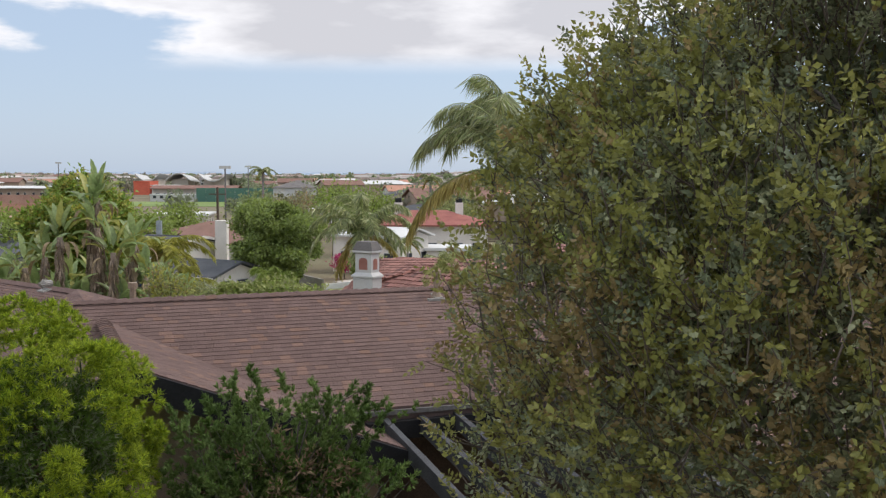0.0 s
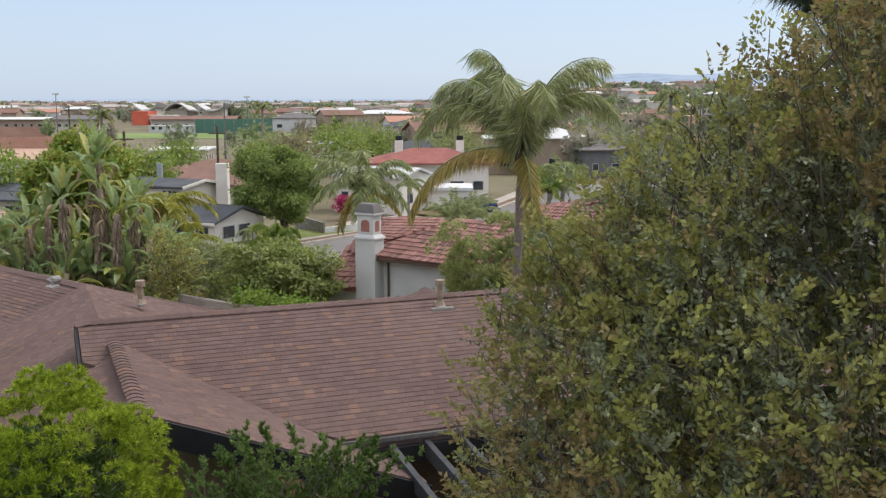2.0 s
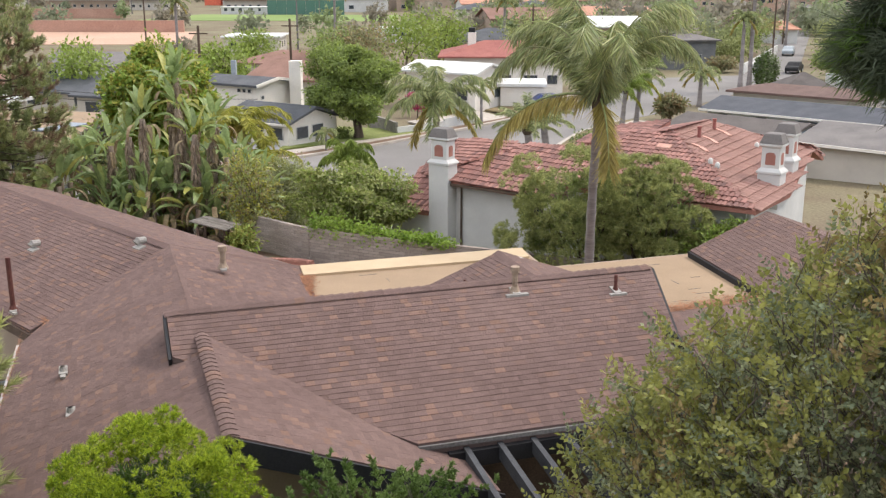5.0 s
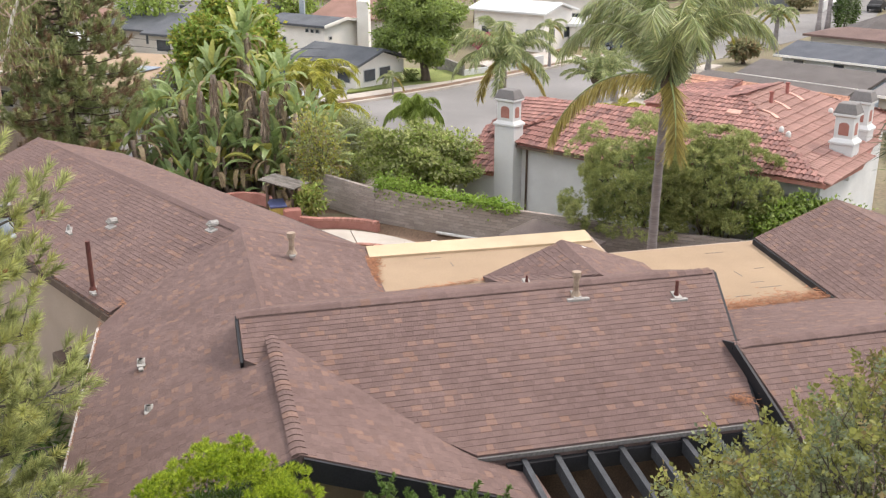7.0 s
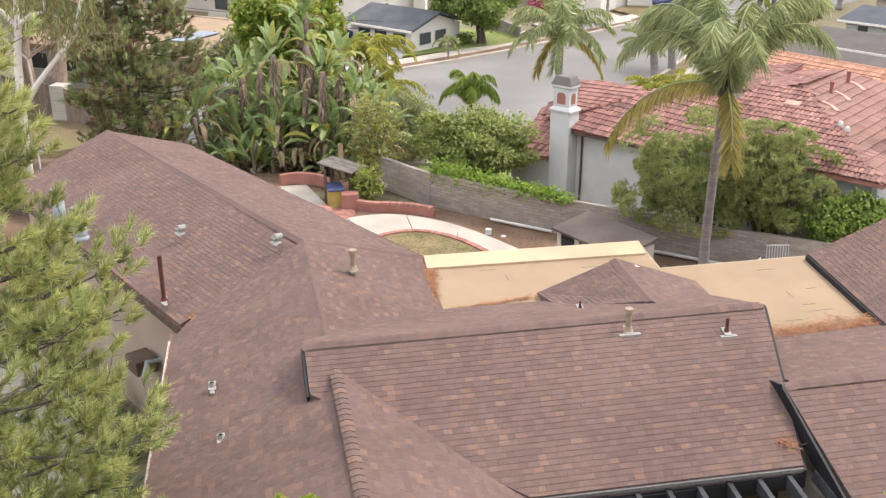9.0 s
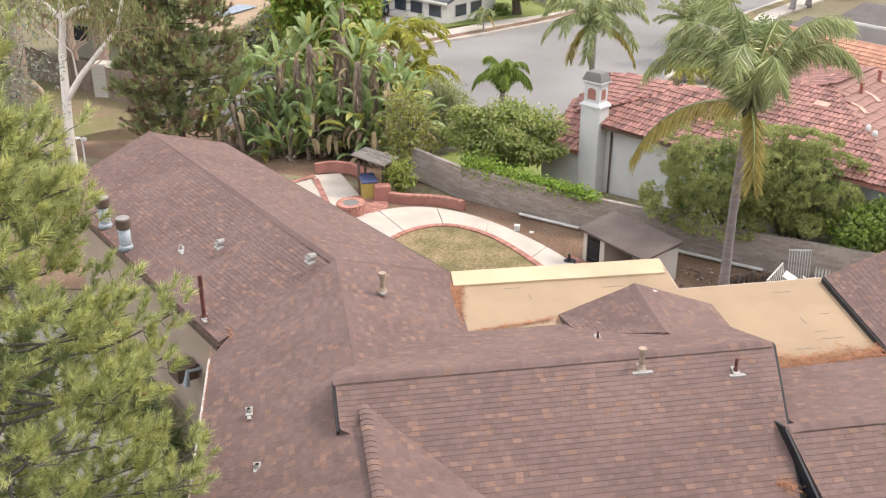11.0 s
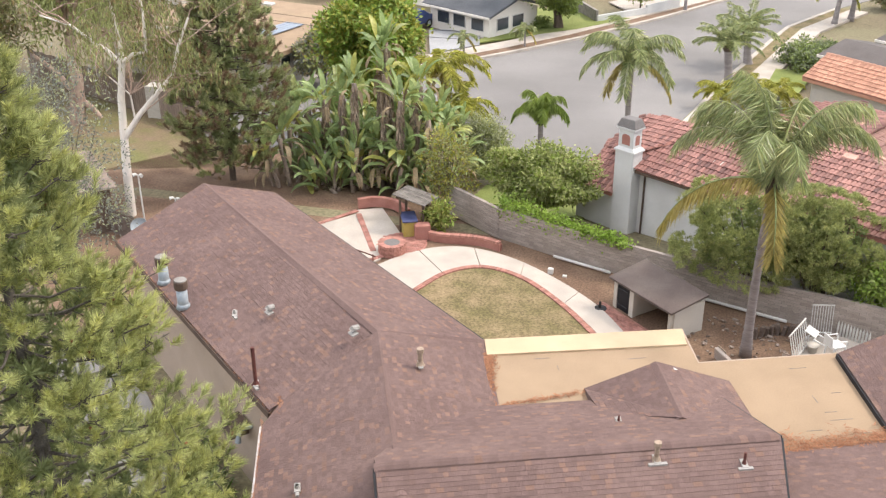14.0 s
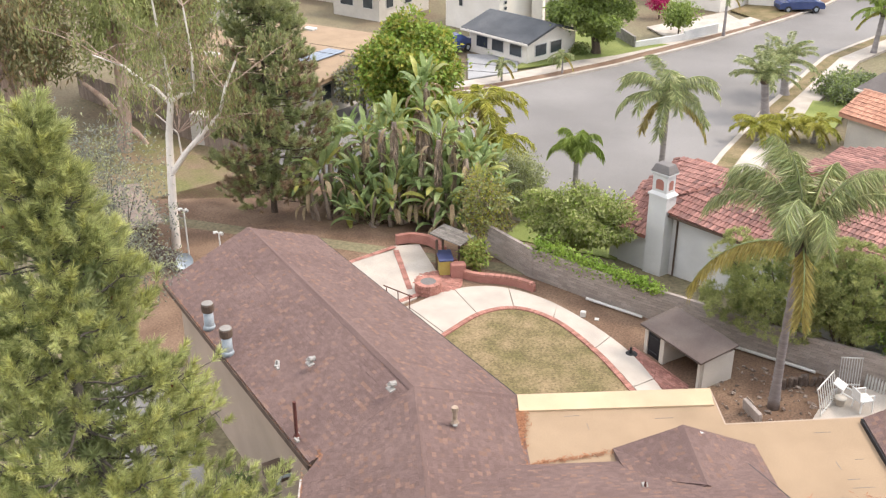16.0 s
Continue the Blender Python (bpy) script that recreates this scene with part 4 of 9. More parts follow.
# ---- clumped bushes ----
def puffs(t, centres, outs, size, per, length, width, mats, up=0.2, cone=0.9):
    """Tufts: per leaves fan out from each centre, along outs."""
    c = np.repeat(centres, per, axis=0)
    o = np.repeat(outs, per, axis=0)
    sz = np.repeat(np.broadcast_to(size, (len(centres),)), per)[:, None]
    d = o * cone + NG.normal(size=c.shape) * 0.62 + np.array((0, 0, up))
    d /= np.linalg.norm(d, axis=1)[:, None]
    st = c + d * sz * (NG.random(len(c))[:, None] * 0.8)
    pick = NG.integers(0, len(mats), len(c))
    for i, m in enumerate(mats):
        s = pick == i
        k = s.sum()
        needles("foliage", st[s], d[s] + NG.normal(size=(k, 3)) * 0.28, NG.uniform(0.75, 1.3, k) * length, width * 1.25, m, t)


def lobed(t, C, S, lobes, size, per, leafs, length, width, mats, deep, rim=(0.78, 1.0), up=0.35, core=0.72, flat=1.0, spread=0.03, under=-1.0):
    """Foliage in round lobes over an ellipsoid, each lobe a dome of outward tufts. The heart behind takes the darker
    leaves deep, which paint the shade inside.
    """
    k = np.arange(lobes) + 0.5
    ph, th = np.arccos(1 - 2 * k / lobes), 2.39996 * k
    d = np.stack([np.cos(th) * np.sin(ph), np.sin(th) * np.sin(ph), np.cos(ph)], 1) + NG.normal(size=(lobes, 3)) * 0.14
    d /= np.linalg.norm(d, axis=1)[:, None]
    d = d[d[:, 2] > under]
    m = len(d)
    cl = C + d * NG.uniform(rim[0], rim[1], m)[:, None] * S
    q, e = ball(m * per, 0.7)
    e = e + np.repeat(d, per, axis=0) * 0.6 + np.array((0, 0, up))
    e /= np.linalg.norm(e, axis=1)[:, None]
    rad = np.repeat(NG.uniform(size[0], size[1], m), per) * NG.uniform(0.75, 1.08, m * per)
    pos = np.repeat(cl, per, axis=0) + e * rad[:, None] * np.array((1, 1, flat))
    puffs(t, pos, e, spread, leafs, length, width, mats, 0.15, 0.75)
    # heart tufts in darker leaves: the bush's inner shade put into the colour
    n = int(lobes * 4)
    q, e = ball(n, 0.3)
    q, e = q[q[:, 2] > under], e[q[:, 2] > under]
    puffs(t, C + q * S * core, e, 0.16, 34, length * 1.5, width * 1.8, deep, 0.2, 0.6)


def podocarpus():
    t = thing("yellowwood_bush", "dense bright yellow-green bush of fine narrow leaves", "bush")
    C, S = np.array((-3.55, 8.72, 4.3)), np.array((0.96, 0.90, 1.40))
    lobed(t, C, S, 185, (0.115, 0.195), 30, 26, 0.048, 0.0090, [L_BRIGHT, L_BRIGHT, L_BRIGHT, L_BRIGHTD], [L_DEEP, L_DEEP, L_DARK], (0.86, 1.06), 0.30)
    segs = [([Vector((-3.42, 8.72, 0)), Vector((-3.40, 8.7, 2.0)), Vector((-3.42, 8.72, 4.6))], 0.12, 0.03)]
    for i in range(26):
        a, z = R.uniform(0, 6.28), R.uniform(1.5, 4.6)
        segs.append((curve((-3.42, 8.72, z), (-3.42 + 0.7 * math.cos(a), 8.72 + 0.7 * math.sin(a), z + 0.7), 0.05, 5, 0.04), 0.03, 0.008))
    limbs(t, segs, M_BARK, own=1)
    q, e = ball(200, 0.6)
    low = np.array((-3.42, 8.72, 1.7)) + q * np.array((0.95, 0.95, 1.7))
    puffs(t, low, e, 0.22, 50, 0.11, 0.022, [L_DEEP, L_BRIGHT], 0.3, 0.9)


podocarpus()


def juniper():
    t = thing("juniper_bush", "scraggly dark green juniper with upright tufts and bare grey twigs", "bush")
    C, S = np.array((-1.55, 9.45, 3.75)), np.array((1.12, 0.8, 1.05))
    segs = [([Vector((-1.55, 9.45, 0)), Vector((-1.5, 9.5, 1.6)), Vector((-1.55, 9.45, 3.2))], 0.10, 0.05)]
    cs, os_ = [], []
    for i in range(84):
        a, e = R.uniform(0, 6.28), R.uniform(-0.4, 1.35)
        rr = R.uniform(0.55, 1.05)
        q = Vector(C) + Vector((S[0] * math.cos(a) * math.cos(e), S[1] * math.sin(a) * math.cos(e), S[2] * math.sin(e))) * rr
        pts = curve((-1.55, 9.45, R.uniform(2.4, 3.4)), q, -0.1, 6, 0.05)
        segs.append((pts, 0.028, 0.006))
        for k in range(10):
            b = pts[R.randint(2, 5)] + Vector((R.gauss(0, 0.12), R.gauss(0, 0.12), R.gauss(0.03, 0.09)))
            w = Vector((R.gauss(0, 0.40) + 0.7 * (b.x - C[0]), R.gauss(0, 0.40) + 0.4 * (b.y - C[1]), 0.85)).normalized()
            segs.append(([b - w * 0.10, b + w * 0.02, b + w * 0.14], 0.005, 0.002))
            n = R.randint(5, 8)
            for j in range(n):
                # each spray is a flame of small tufts, wide below and pointed above
                f = j / (n - 1)
                g = Vector((R.gauss(0, 1), R.gauss(0, 1), R.gauss(0, 0.4))) * 0.05 * (1 - f)
                cs.append(b + w * 0.24 * f + g)
                os_.append((w + g * 6).normalized())
    limbs(t, segs, M_GREYBARK, 4)
    cs, os_ = np.array(cs), np.array(os_)
    puffs(t, cs, os_, 0.045, 26, 0.042, 0.016, [L_JUNI, L_JUNI, L_JUNI, L_DEEP], 0.25, 1.3)
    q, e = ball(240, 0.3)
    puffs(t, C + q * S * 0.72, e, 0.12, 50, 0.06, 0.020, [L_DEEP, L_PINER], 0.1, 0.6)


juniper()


def pine(name, label, base, height, z0, prof, mats, deep, boughs, shoots, per, nl, width, seed=1, keep=None, tr=0.2, length=0.26, droop=0.10, bark=None, tint=None, spread=0.22, heart=300, cones=0):
    """A pine: boughs round a trunk, each with brushes of needles at the ends of its shoots. prof(k): the crown's radius at
    the height share k; tint: the share of needles, low down, that takes the last material."""
    t = thing(name, label, "tree")
    base = Vector(base)
    rr = random.Random(seed)
    segs, cs, os_, ks = [], [], [], []
    for i in range(boughs):
        k = (i + rr.random()) / boughs
        a = 2.39996 * i + rr.gauss(0, 0.35)
        z = z0 + (height - z0) * k
        r = prof(k) * rr.uniform(0.66, 1.10)
        o = Vector((math.cos(a), math.sin(a), 0))
        sd = Vector((-o.y, o.x, 0))
        start = base + Vector((0, 0, max(0.4, z - r * 0.10)))
        end = base + o * r + Vector((0, 0, z + r * (0.14 - droop * 2.2 * (1 - k))))
        if keep and not keep(end):
            continue
        pts = curve(start, end, -0.06 * r, 6, 0.05)
        segs.append((pts, 0.014 + 0.010 * r, 0.007))
        n = max(5, int(shoots * (0.45 + 0.55 * r / 2.3)))
        for j in range(n):
            f = rr.uniform(0.40, 1.0) ** 0.5 * 5
            m = min(4, int(f))
            p = pts[m].lerp(pts[m + 1], f - m)
            off = sd * rr.gauss(0, spread * (0.45 + 0.3 * r)) + Vector((0, 0, rr.gauss(0.06, 0.11))) + o * rr.gauss(0, 0.10)
            q = p + off
            if keep and not keep(q):
                continue
            cs.append(q)
            ks.append(k)
            os_.append((o * 0.55 + off * 1.2 + Vector((rr.gauss(0, 0.2), rr.gauss(0, 0.2), 0.62))).normalized())
            if rr.random() < 0.5:
                segs.append((curve(p - o * 0.1, q, -0.02, 4, 0.02), 0.009, 0.005))
    segs.append(([base - Vector((0, 0, 0.1)), base + Vector((0, 0, height * 0.5)), base + Vector((0, 0, height * 0.97))], tr, 0.03))
    limbs(t, segs, bark or M_BARK, 4)
    cs, os_ = np.array(cs), np.array(os_)
    n = len(cs)
    pick = NG.integers(0, len(mats), n)
    if tint:
        pick = np.where((NG.random(n) < tint) & (np.array(ks) < 0.6), len(mats) - 1, np.where(pick == len(mats) - 1, 0, pick))
    for i, m in enumerate(mats):
        c, o = np.repeat(cs[pick == i], per, axis=0), np.repeat(os_[pick == i], per, axis=0)
        if not len(c):
            continue
        side = np.cross(o, NG.normal(size=o.shape))
        side /= np.linalg.norm(side, axis=1)[:, None] + 1e-9
        f = NG.random(len(c))[:, None] ** 0.7
        needles("needles", c + o * (f - 0.25) * length, o * (0.45 + 0.75 * f) + side * NG.uniform(0.5, 0.95, len(c))[:, None], NG.uniform(0.75, 1.15, len(c)) * nl, width, m, t)
    # heart tufts take deep; a darker deep paints shade inside the crown
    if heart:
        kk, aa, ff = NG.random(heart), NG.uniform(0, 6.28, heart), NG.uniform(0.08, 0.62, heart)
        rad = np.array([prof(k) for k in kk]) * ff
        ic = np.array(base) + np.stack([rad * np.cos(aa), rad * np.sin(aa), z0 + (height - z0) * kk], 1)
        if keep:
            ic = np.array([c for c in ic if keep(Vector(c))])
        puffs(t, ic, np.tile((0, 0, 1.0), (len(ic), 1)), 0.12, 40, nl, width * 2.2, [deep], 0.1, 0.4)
    if cones:
        bm = bmesh.new()
        for c, o in zip(cs[:: max(1, n // cones)], os_[:: max(1, n // cones)]):
            c, o = Vector(c), Vector(o)
            tube(bm, [c + o * 0.06, c + o * 0.09, c + o * 0.13], [0.012, 0.026, 0.006], 6)
        part("cones", bm, M_NEEDLES, t, "small rust-red cones", smooth=True)["kind"] = "stuff"
    return t


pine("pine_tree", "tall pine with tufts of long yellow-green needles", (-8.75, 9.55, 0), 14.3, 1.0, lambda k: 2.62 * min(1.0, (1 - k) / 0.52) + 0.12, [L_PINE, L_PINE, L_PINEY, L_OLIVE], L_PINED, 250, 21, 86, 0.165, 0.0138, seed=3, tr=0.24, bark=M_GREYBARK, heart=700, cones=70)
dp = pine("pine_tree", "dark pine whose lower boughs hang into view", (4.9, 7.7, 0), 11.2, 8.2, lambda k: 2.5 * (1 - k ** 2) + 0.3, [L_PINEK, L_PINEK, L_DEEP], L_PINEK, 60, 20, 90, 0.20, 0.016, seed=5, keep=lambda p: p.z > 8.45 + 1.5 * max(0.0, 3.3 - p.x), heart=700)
for mat, n, c0, r0 in ((L_PINEK, 150, (2.85, 7.6, 9.45), (0.72, 0.55, 0.55)), (L_DEEP, 50, (2.85, 7.6, 9.45), (0.72, 0.55, 0.55)), (L_PINEK, 70, (3.25, 7.8, 8.95), (0.30, 0.4, 0.6))):
    q, e = ball(n, 0.0)
    c = np.repeat(np.array(c0) + q * np.array(r0), 130, axis=0)
    o = np.array((-0.35, -0.1, -0.35)) + np.repeat(e, 130, axis=0) * 0.5 + NG.normal(size=c.shape) * 0.55
    needles("needles", c + NG.normal(size=c.shape) * 0.05, o, NG.uniform(0.13, 0.21, len(c)), 0.011, mat, dp)
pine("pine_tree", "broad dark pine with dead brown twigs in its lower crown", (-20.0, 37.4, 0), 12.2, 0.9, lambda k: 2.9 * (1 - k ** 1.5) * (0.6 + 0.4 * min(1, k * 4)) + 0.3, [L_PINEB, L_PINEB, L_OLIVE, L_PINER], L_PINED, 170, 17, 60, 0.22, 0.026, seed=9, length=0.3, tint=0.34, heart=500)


# ---- broadleaf crowns further off ----
def crown_tree(name, label, base, trunk_h, centre, radii, mats, n, leaf, lumps=0.22, freq=1.6, tr=0.18, stems=5, bark=None, aspect=0.55, floor_=-9, cat="tree", shell=0.45, group="", clumps=0, shell_in=0.6):
    t = thing(name, label, cat, group)
    C, S = np.array(centre, float), np.array(radii, float)
    base = Vector(base)
    segs = []
    fork = Vector((base.x * 0.6 + C[0] * 0.4, base.y * 0.6 + C[1] * 0.4, base.z + trunk_h))
    for i in range(stems):
        a = 6.28 * i / stems + R.uniform(-0.3, 0.3)
        e = R.uniform(0.1, 1.2)
        q = Vector(C) + Vector((S[0] * math.cos(a) * math.cos(e), S[1] * math.sin(a) * math.cos(e), S[2] * math.sin(e))) * 0.75
        segs.append((curve(fork - Vector((0, 0, 0.2)), q, 0.1, 6, 0.06 * S[0]), tr * 0.5, tr * 0.08))
    if segs:
        limbs(t, segs, bark or M_BARK)
    bm = bmesh.new()
    tube(bm, [base - Vector((0, 0, 0.15)), base + Vector((0, 0, trunk_h * 0.3)), fork + Vector((0, 0, 0.1))], [tr * 1.4, tr, tr * 0.75], 9)
    part("trunk", bm, bark or M_BARK, t, smooth=True)
    # lobes of leaves round the crown, with dark gaps between them, and a thinner inside
    off = Vector((R.uniform(-9, 9), R.uniform(-9, 9), 0))
    m = clumps or max(9, min(60, int(n / 260)))
    k = np.arange(m) + 0.5
    ph, th = np.arccos(1 - 2 * k / m), 2.39996 * k + off.x
    cd = np.stack([np.cos(th) * np.sin(ph), np.sin(th) * np.sin(ph), np.cos(ph)], 1) + NG.normal(size=(m, 3)) * 0.22
    cd /= np.linalg.norm(cd, axis=1)[:, None]
    lump = np.array([noise.noise(Vector(q) * freq + off) + 0.5 * noise.noise(Vector(q) * freq * 2.7 + off) for q in cd])
    cr = (0.55 + 0.9 * NG.random(m) ** 1.5) * 2.1 / math.sqrt(m)
    cc = cd * ((1 - cr * 0.62) * (1 + 1.3 * lumps * lump) * (shell_in + (1 - shell_in) * NG.random(m) ** 0.4))[:, None]
    j = NG.integers(0, m, n)
    q, e = ball(n, 0.35)
    q = q * (0.8 + 0.32 * np.abs(NG.normal(size=n)))[:, None]
    p = cc[j] + q * cr[j][:, None] * np.array((1.05, 1.05, 0.8))
    d = e * 0.75 + cd[j] * 0.35
    ins = NG.random(n) < 0.16
    q2, e2 = ball(n, 0.0)
    p[ins], d[ins] = q2[ins] * 0.72, e2[ins]
    pos = C + p * S
    ok = pos[:, 2] > floor_
    pos, d = pos[ok], d[ok]
    way = d * 0.6 + NG.normal(size=d.shape) * 0.55 + np.array((0, 0, -0.1))
    pick = NG.integers(0, len(mats), len(pos))
    for i, m in enumerate(mats):
        s = pick == i
        k = int(s.sum())
        ln = NG.uniform(0.7, 1.3, k) * leaf
        leaves("foliage", pos[s], way[s], ln, ln * aspect, m, t, nrm=d[s] + np.array((0, 0, 0.6)))
    return t


def myrtle(label, base, C, S, lobes, size, leafm):
    t = thing("honey_myrtle_bush", label, "bush")
    segs = []
    for i in range(9):
        a, e = 6.28 * i / 9 + R.uniform(-0.3, 0.3), R.uniform(0.2, 1.2)
        q = Vector(C) + Vector((S[0] * math.cos(a) * math.cos(e), S[1] * math.sin(a) * math.cos(e), S[2] * math.sin(e))) * 0.8
        segs.append((curve(Vector(base), q, 0.1, 6, 0.12), 0.06, 0.012))
    limbs(t, segs, M_BARK, own=3)
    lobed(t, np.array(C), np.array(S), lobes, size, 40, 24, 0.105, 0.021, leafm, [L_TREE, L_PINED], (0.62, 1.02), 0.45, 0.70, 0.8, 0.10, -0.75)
    return t


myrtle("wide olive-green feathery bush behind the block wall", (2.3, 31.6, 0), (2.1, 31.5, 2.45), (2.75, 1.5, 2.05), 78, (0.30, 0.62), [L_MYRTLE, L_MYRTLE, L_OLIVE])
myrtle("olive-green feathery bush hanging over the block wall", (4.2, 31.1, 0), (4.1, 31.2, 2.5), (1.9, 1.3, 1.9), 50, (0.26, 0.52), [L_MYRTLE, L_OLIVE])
crown_tree("climbing_shrub", "loose bright green climber hanging over the block wall", (6.6, 30.6, 0), 0.8, (6.7, 30.5, 1.75), (1.9, 0.8, 0.95), [L_FICUS, L_TREE, L_VINE], 9000, 0.13, 0.4, 2.2, 0.06, 5, cat="bush", shell_in=0.35)
crown_tree("mulberry_tree", "low spreading green tree beyond the block wall", (-6.0, 37.0, -0.2), 1.2, (-6.0, 36.7, 1.75), (2.2, 1.5, 1.25), [L_OLIVE, L_FICUS, L_MYRTLE], 24000, 0.15, 0.4, 2.0, 0.09, 6)
crown_tree("ficus_tree", "dense bright green ficus tree", (-16.9, 48.0, -1.4), 2.5, (-17.1, 48.0, 3.5), (2.75, 2.5, 3.3), [L_VINE, L_YELLOW, L_FICUS], 30000, 0.25, 0.26, 2.4, 0.2, 6)
crown_tree("yellow_shrub", "thin straggling shrub with yellow-green leaves", (-9.9, 36.6, 0), 0.8, (-9.9, 36.5, 2.0), (1.15, 1.0, 1.7), [L_YELLOW, L_OLIVE, L_GUM], 3000, 0.14, 0.35, 2.4, 0.05, 7, M_GREYBARK, shell_in=0.35, clumps=45)
crown_tree("lime_shrub", "small lime-green shrub beside the low brick wall", (-9.7, 34.3, 0), 0.3, (-9.7, 34.3, 0.75), (0.5, 0.5, 0.6), [L_FICUS, L_LIME], 900, 0.17, 0.3, 2.0, 0.03, 3, cat="bush")
crown_tree("pepper_bush", "soft grey-green weeping bush beside the street", (-9.6, 42.0, -0.8), 1.0, (-9.6, 41.8, 0.9), (1.3, 1.2, 1.75), [L_GREY, L_OLIVE], 8000, 0.18, 0.2, 2.0, 0.08, 5, aspect=0.25, cat="bush")
crown_tree("silver_gum_tree", "thin tree with silvery blue-grey leaves and bare twigs", (-14.6, 18.2, 0), 5.0, (-14.2, 17.6, 8.6), (1.9, 1.6, 3.0), [L_SILVER, L_GREY, L_SILVER], 13000, 0.085, 0.4, 2.2, 0.08, 10, M_GREYBARK, aspect=0.4, shell=0.2, shell_in=0.3, clumps=80)
crown_tree("loquat_tree", "round leafy tree with blossom at the edge of the lot", (-23.0, 56.0, -1.7), 1.2, (-23.0, 56.0, 0.6), (2.0, 1.8, 1.7), [L_GUM, L_OLIVE, L_SILVER], 6500, 0.24, 0.3, 2.2, 0.12, 6, M_GREYBARK, shell=0.2, shell_in=0.3)


# ---- white-barked gum with hanging foliage ----
def gum():
    t = thing("gum_tree", "gum tree with smooth pale forked trunk and hanging leaves", "tree")
    P = lambda x, z, y=32.6: Vector((x, y, z))
    tr = [P(-22.19, -0.1), P(-22.12, 1.8), P(-22.0, 3.5), P(-21.88, 5.0), P(-21.62, 6.4)]
    segs = [(tr, 0.20, 0.125)]
    segs.append(([tr[2] + Vector((0.03, 0, -0.15)), P(-21.2, 4.35), P(-20.2, 5.4), P(-19.5, 6.1), P(-19.15, 7.2), P(-18.6, 8.3)], 0.125, 0.04))
    segs.append(([tr[4] - Vector((0, 0, 0.1)), P(-22.2, 6.85), P(-22.7, 7.1), P(-23.6, 7.7), P(-24.9, 8.0)], 0.10, 0.03))
    segs.append(([tr[4], P(-21.6, 7.4), P(-21.75, 8.6), P(-21.9, 10.4)], 0.11, 0.035))
    segs.append(([tr[4], P(-21.1, 6.75), P(-20.5, 6.9), P(-20.45, 8.4), P(-20.6, 10.2)], 0.095, 0.03))
    segs.append(([tr[2] + Vector((0.6, 0, 0.75)), P(-21.2, 5.3, 32.2), P(-21.9, 6.2, 31.8)], 0.045, 0.02))
    tips = []
    for s, r0, r1 in list(segs[1:]):
        for k in range(9):
            a = s[R.randint(1, len(s) - 1)]
            b = a + Vector((R.gauss(0, 1.1), R.gauss(0, 0.8), R.uniform(0.3, 1.6)))
            segs.append((curve(a, b, 0.1, 5, 0.08), 0.028, 0.010))
            tips.append(b)
            for _ in range(2):
                c = b + Vector((R.gauss(0, 0.7), R.gauss(0, 0.6), R.uniform(-0.6, 0.5)))
                segs.append((curve(b, c, 0.05, 4, 0.05), 0.012, 0.005))
                tips.append(c)
    limbs(t, segs, M_PALEBARK, 8, own=6, fine=M_PINKBARK)
    base, way = [], []
    for c in tips:
        for _ in range(54):
            q = np.array(c) + NG.normal(size=3) * np.array((0.20, 0.20, 0.34))
            base.append(q)
            way.append((NG.normal() * 0.35, NG.normal() * 0.35, -1.0))
    base, way = np.array(base), np.array(way)
    half = NG.random(len(base)) < 0.5
    leaves("foliage", base[half], way[half], NG.uniform(0.16, 0.30, int(half.sum())), 0.05, L_GUM, t)
    leaves("foliage", base[~half], way[~half], NG.uniform(0.16, 0.30, int((~half).sum())), 0.05, L_OLIVE, t)


gum()


def far_gums():
    for i, (x, y, h, w) in enumerate(((-32.6, 44.4, 13, 2.6), (-36.5, 41.0, 12, 2.4), (-31.0, 49.5, 13, 2.2), (-41.5, 47.0, 14, 3.0), (-38.0, 57.0, 13, 3.2), (-47.0, 55.0, 14, 3.4))):
        z = zg(x, y)
        t = thing("gum_tree", "tall gum tree with peeling pinkish trunk and drooping olive foliage", "tree", "gum trees at the back fence")
        base = Vector((x, y, z))
        f = base + Vector((R.uniform(-0.5, 0.5), 0, h * 0.38))
        segs = [([base - Vector((0, 0, 0.1)), base.lerp(f, 0.5) + Vector((0.15, 0, 0)), f], 0.46, 0.28)]
        tips = []
        for k in range(8):
            q = f + Vector((R.gauss(0, w * 0.6), R.gauss(0, w * 0.5), R.uniform(1.5, h * 0.6)))
            pts = curve(f, q, 0.3, 6, 0.15)
            segs.append((pts, 0.15, 0.03))
            for _ in range(13):
                tips.append(pts[R.randint(2, 5)] + Vector((R.gauss(0, w * 0.35), R.gauss(0, w * 0.3), R.gauss(0.1, 0.8))))
        if i == 0:
            segs.append((curve(base + Vector((0, 0, 1.4)), base + Vector((1.3, 0.3, 0.4)), 0.3, 6, 0.05), 0.22, 0.12))
            segs.append((curve(base + Vector((0, 0, 2.0)), base + Vector((-2.2, 0.2, 3.6)), 0.1, 6, 0.05), 0.2, 0.1))
        limbs(t, segs, M_PINKBARK, 8, own=9)
        c = np.repeat(np.array(tips), 50, axis=0) + NG.normal(size=(len(tips) * 50, 3)) * np.array((0.36, 0.34, 0.5))
        wy = NG.normal(size=c.shape) * 0.45 + np.array((0, 0, -1))
        leaves("foliage", c, wy, NG.uniform(0.22, 0.46, len(c)), 0.12, L_GUM if i % 3 else L_OLIVE, t)


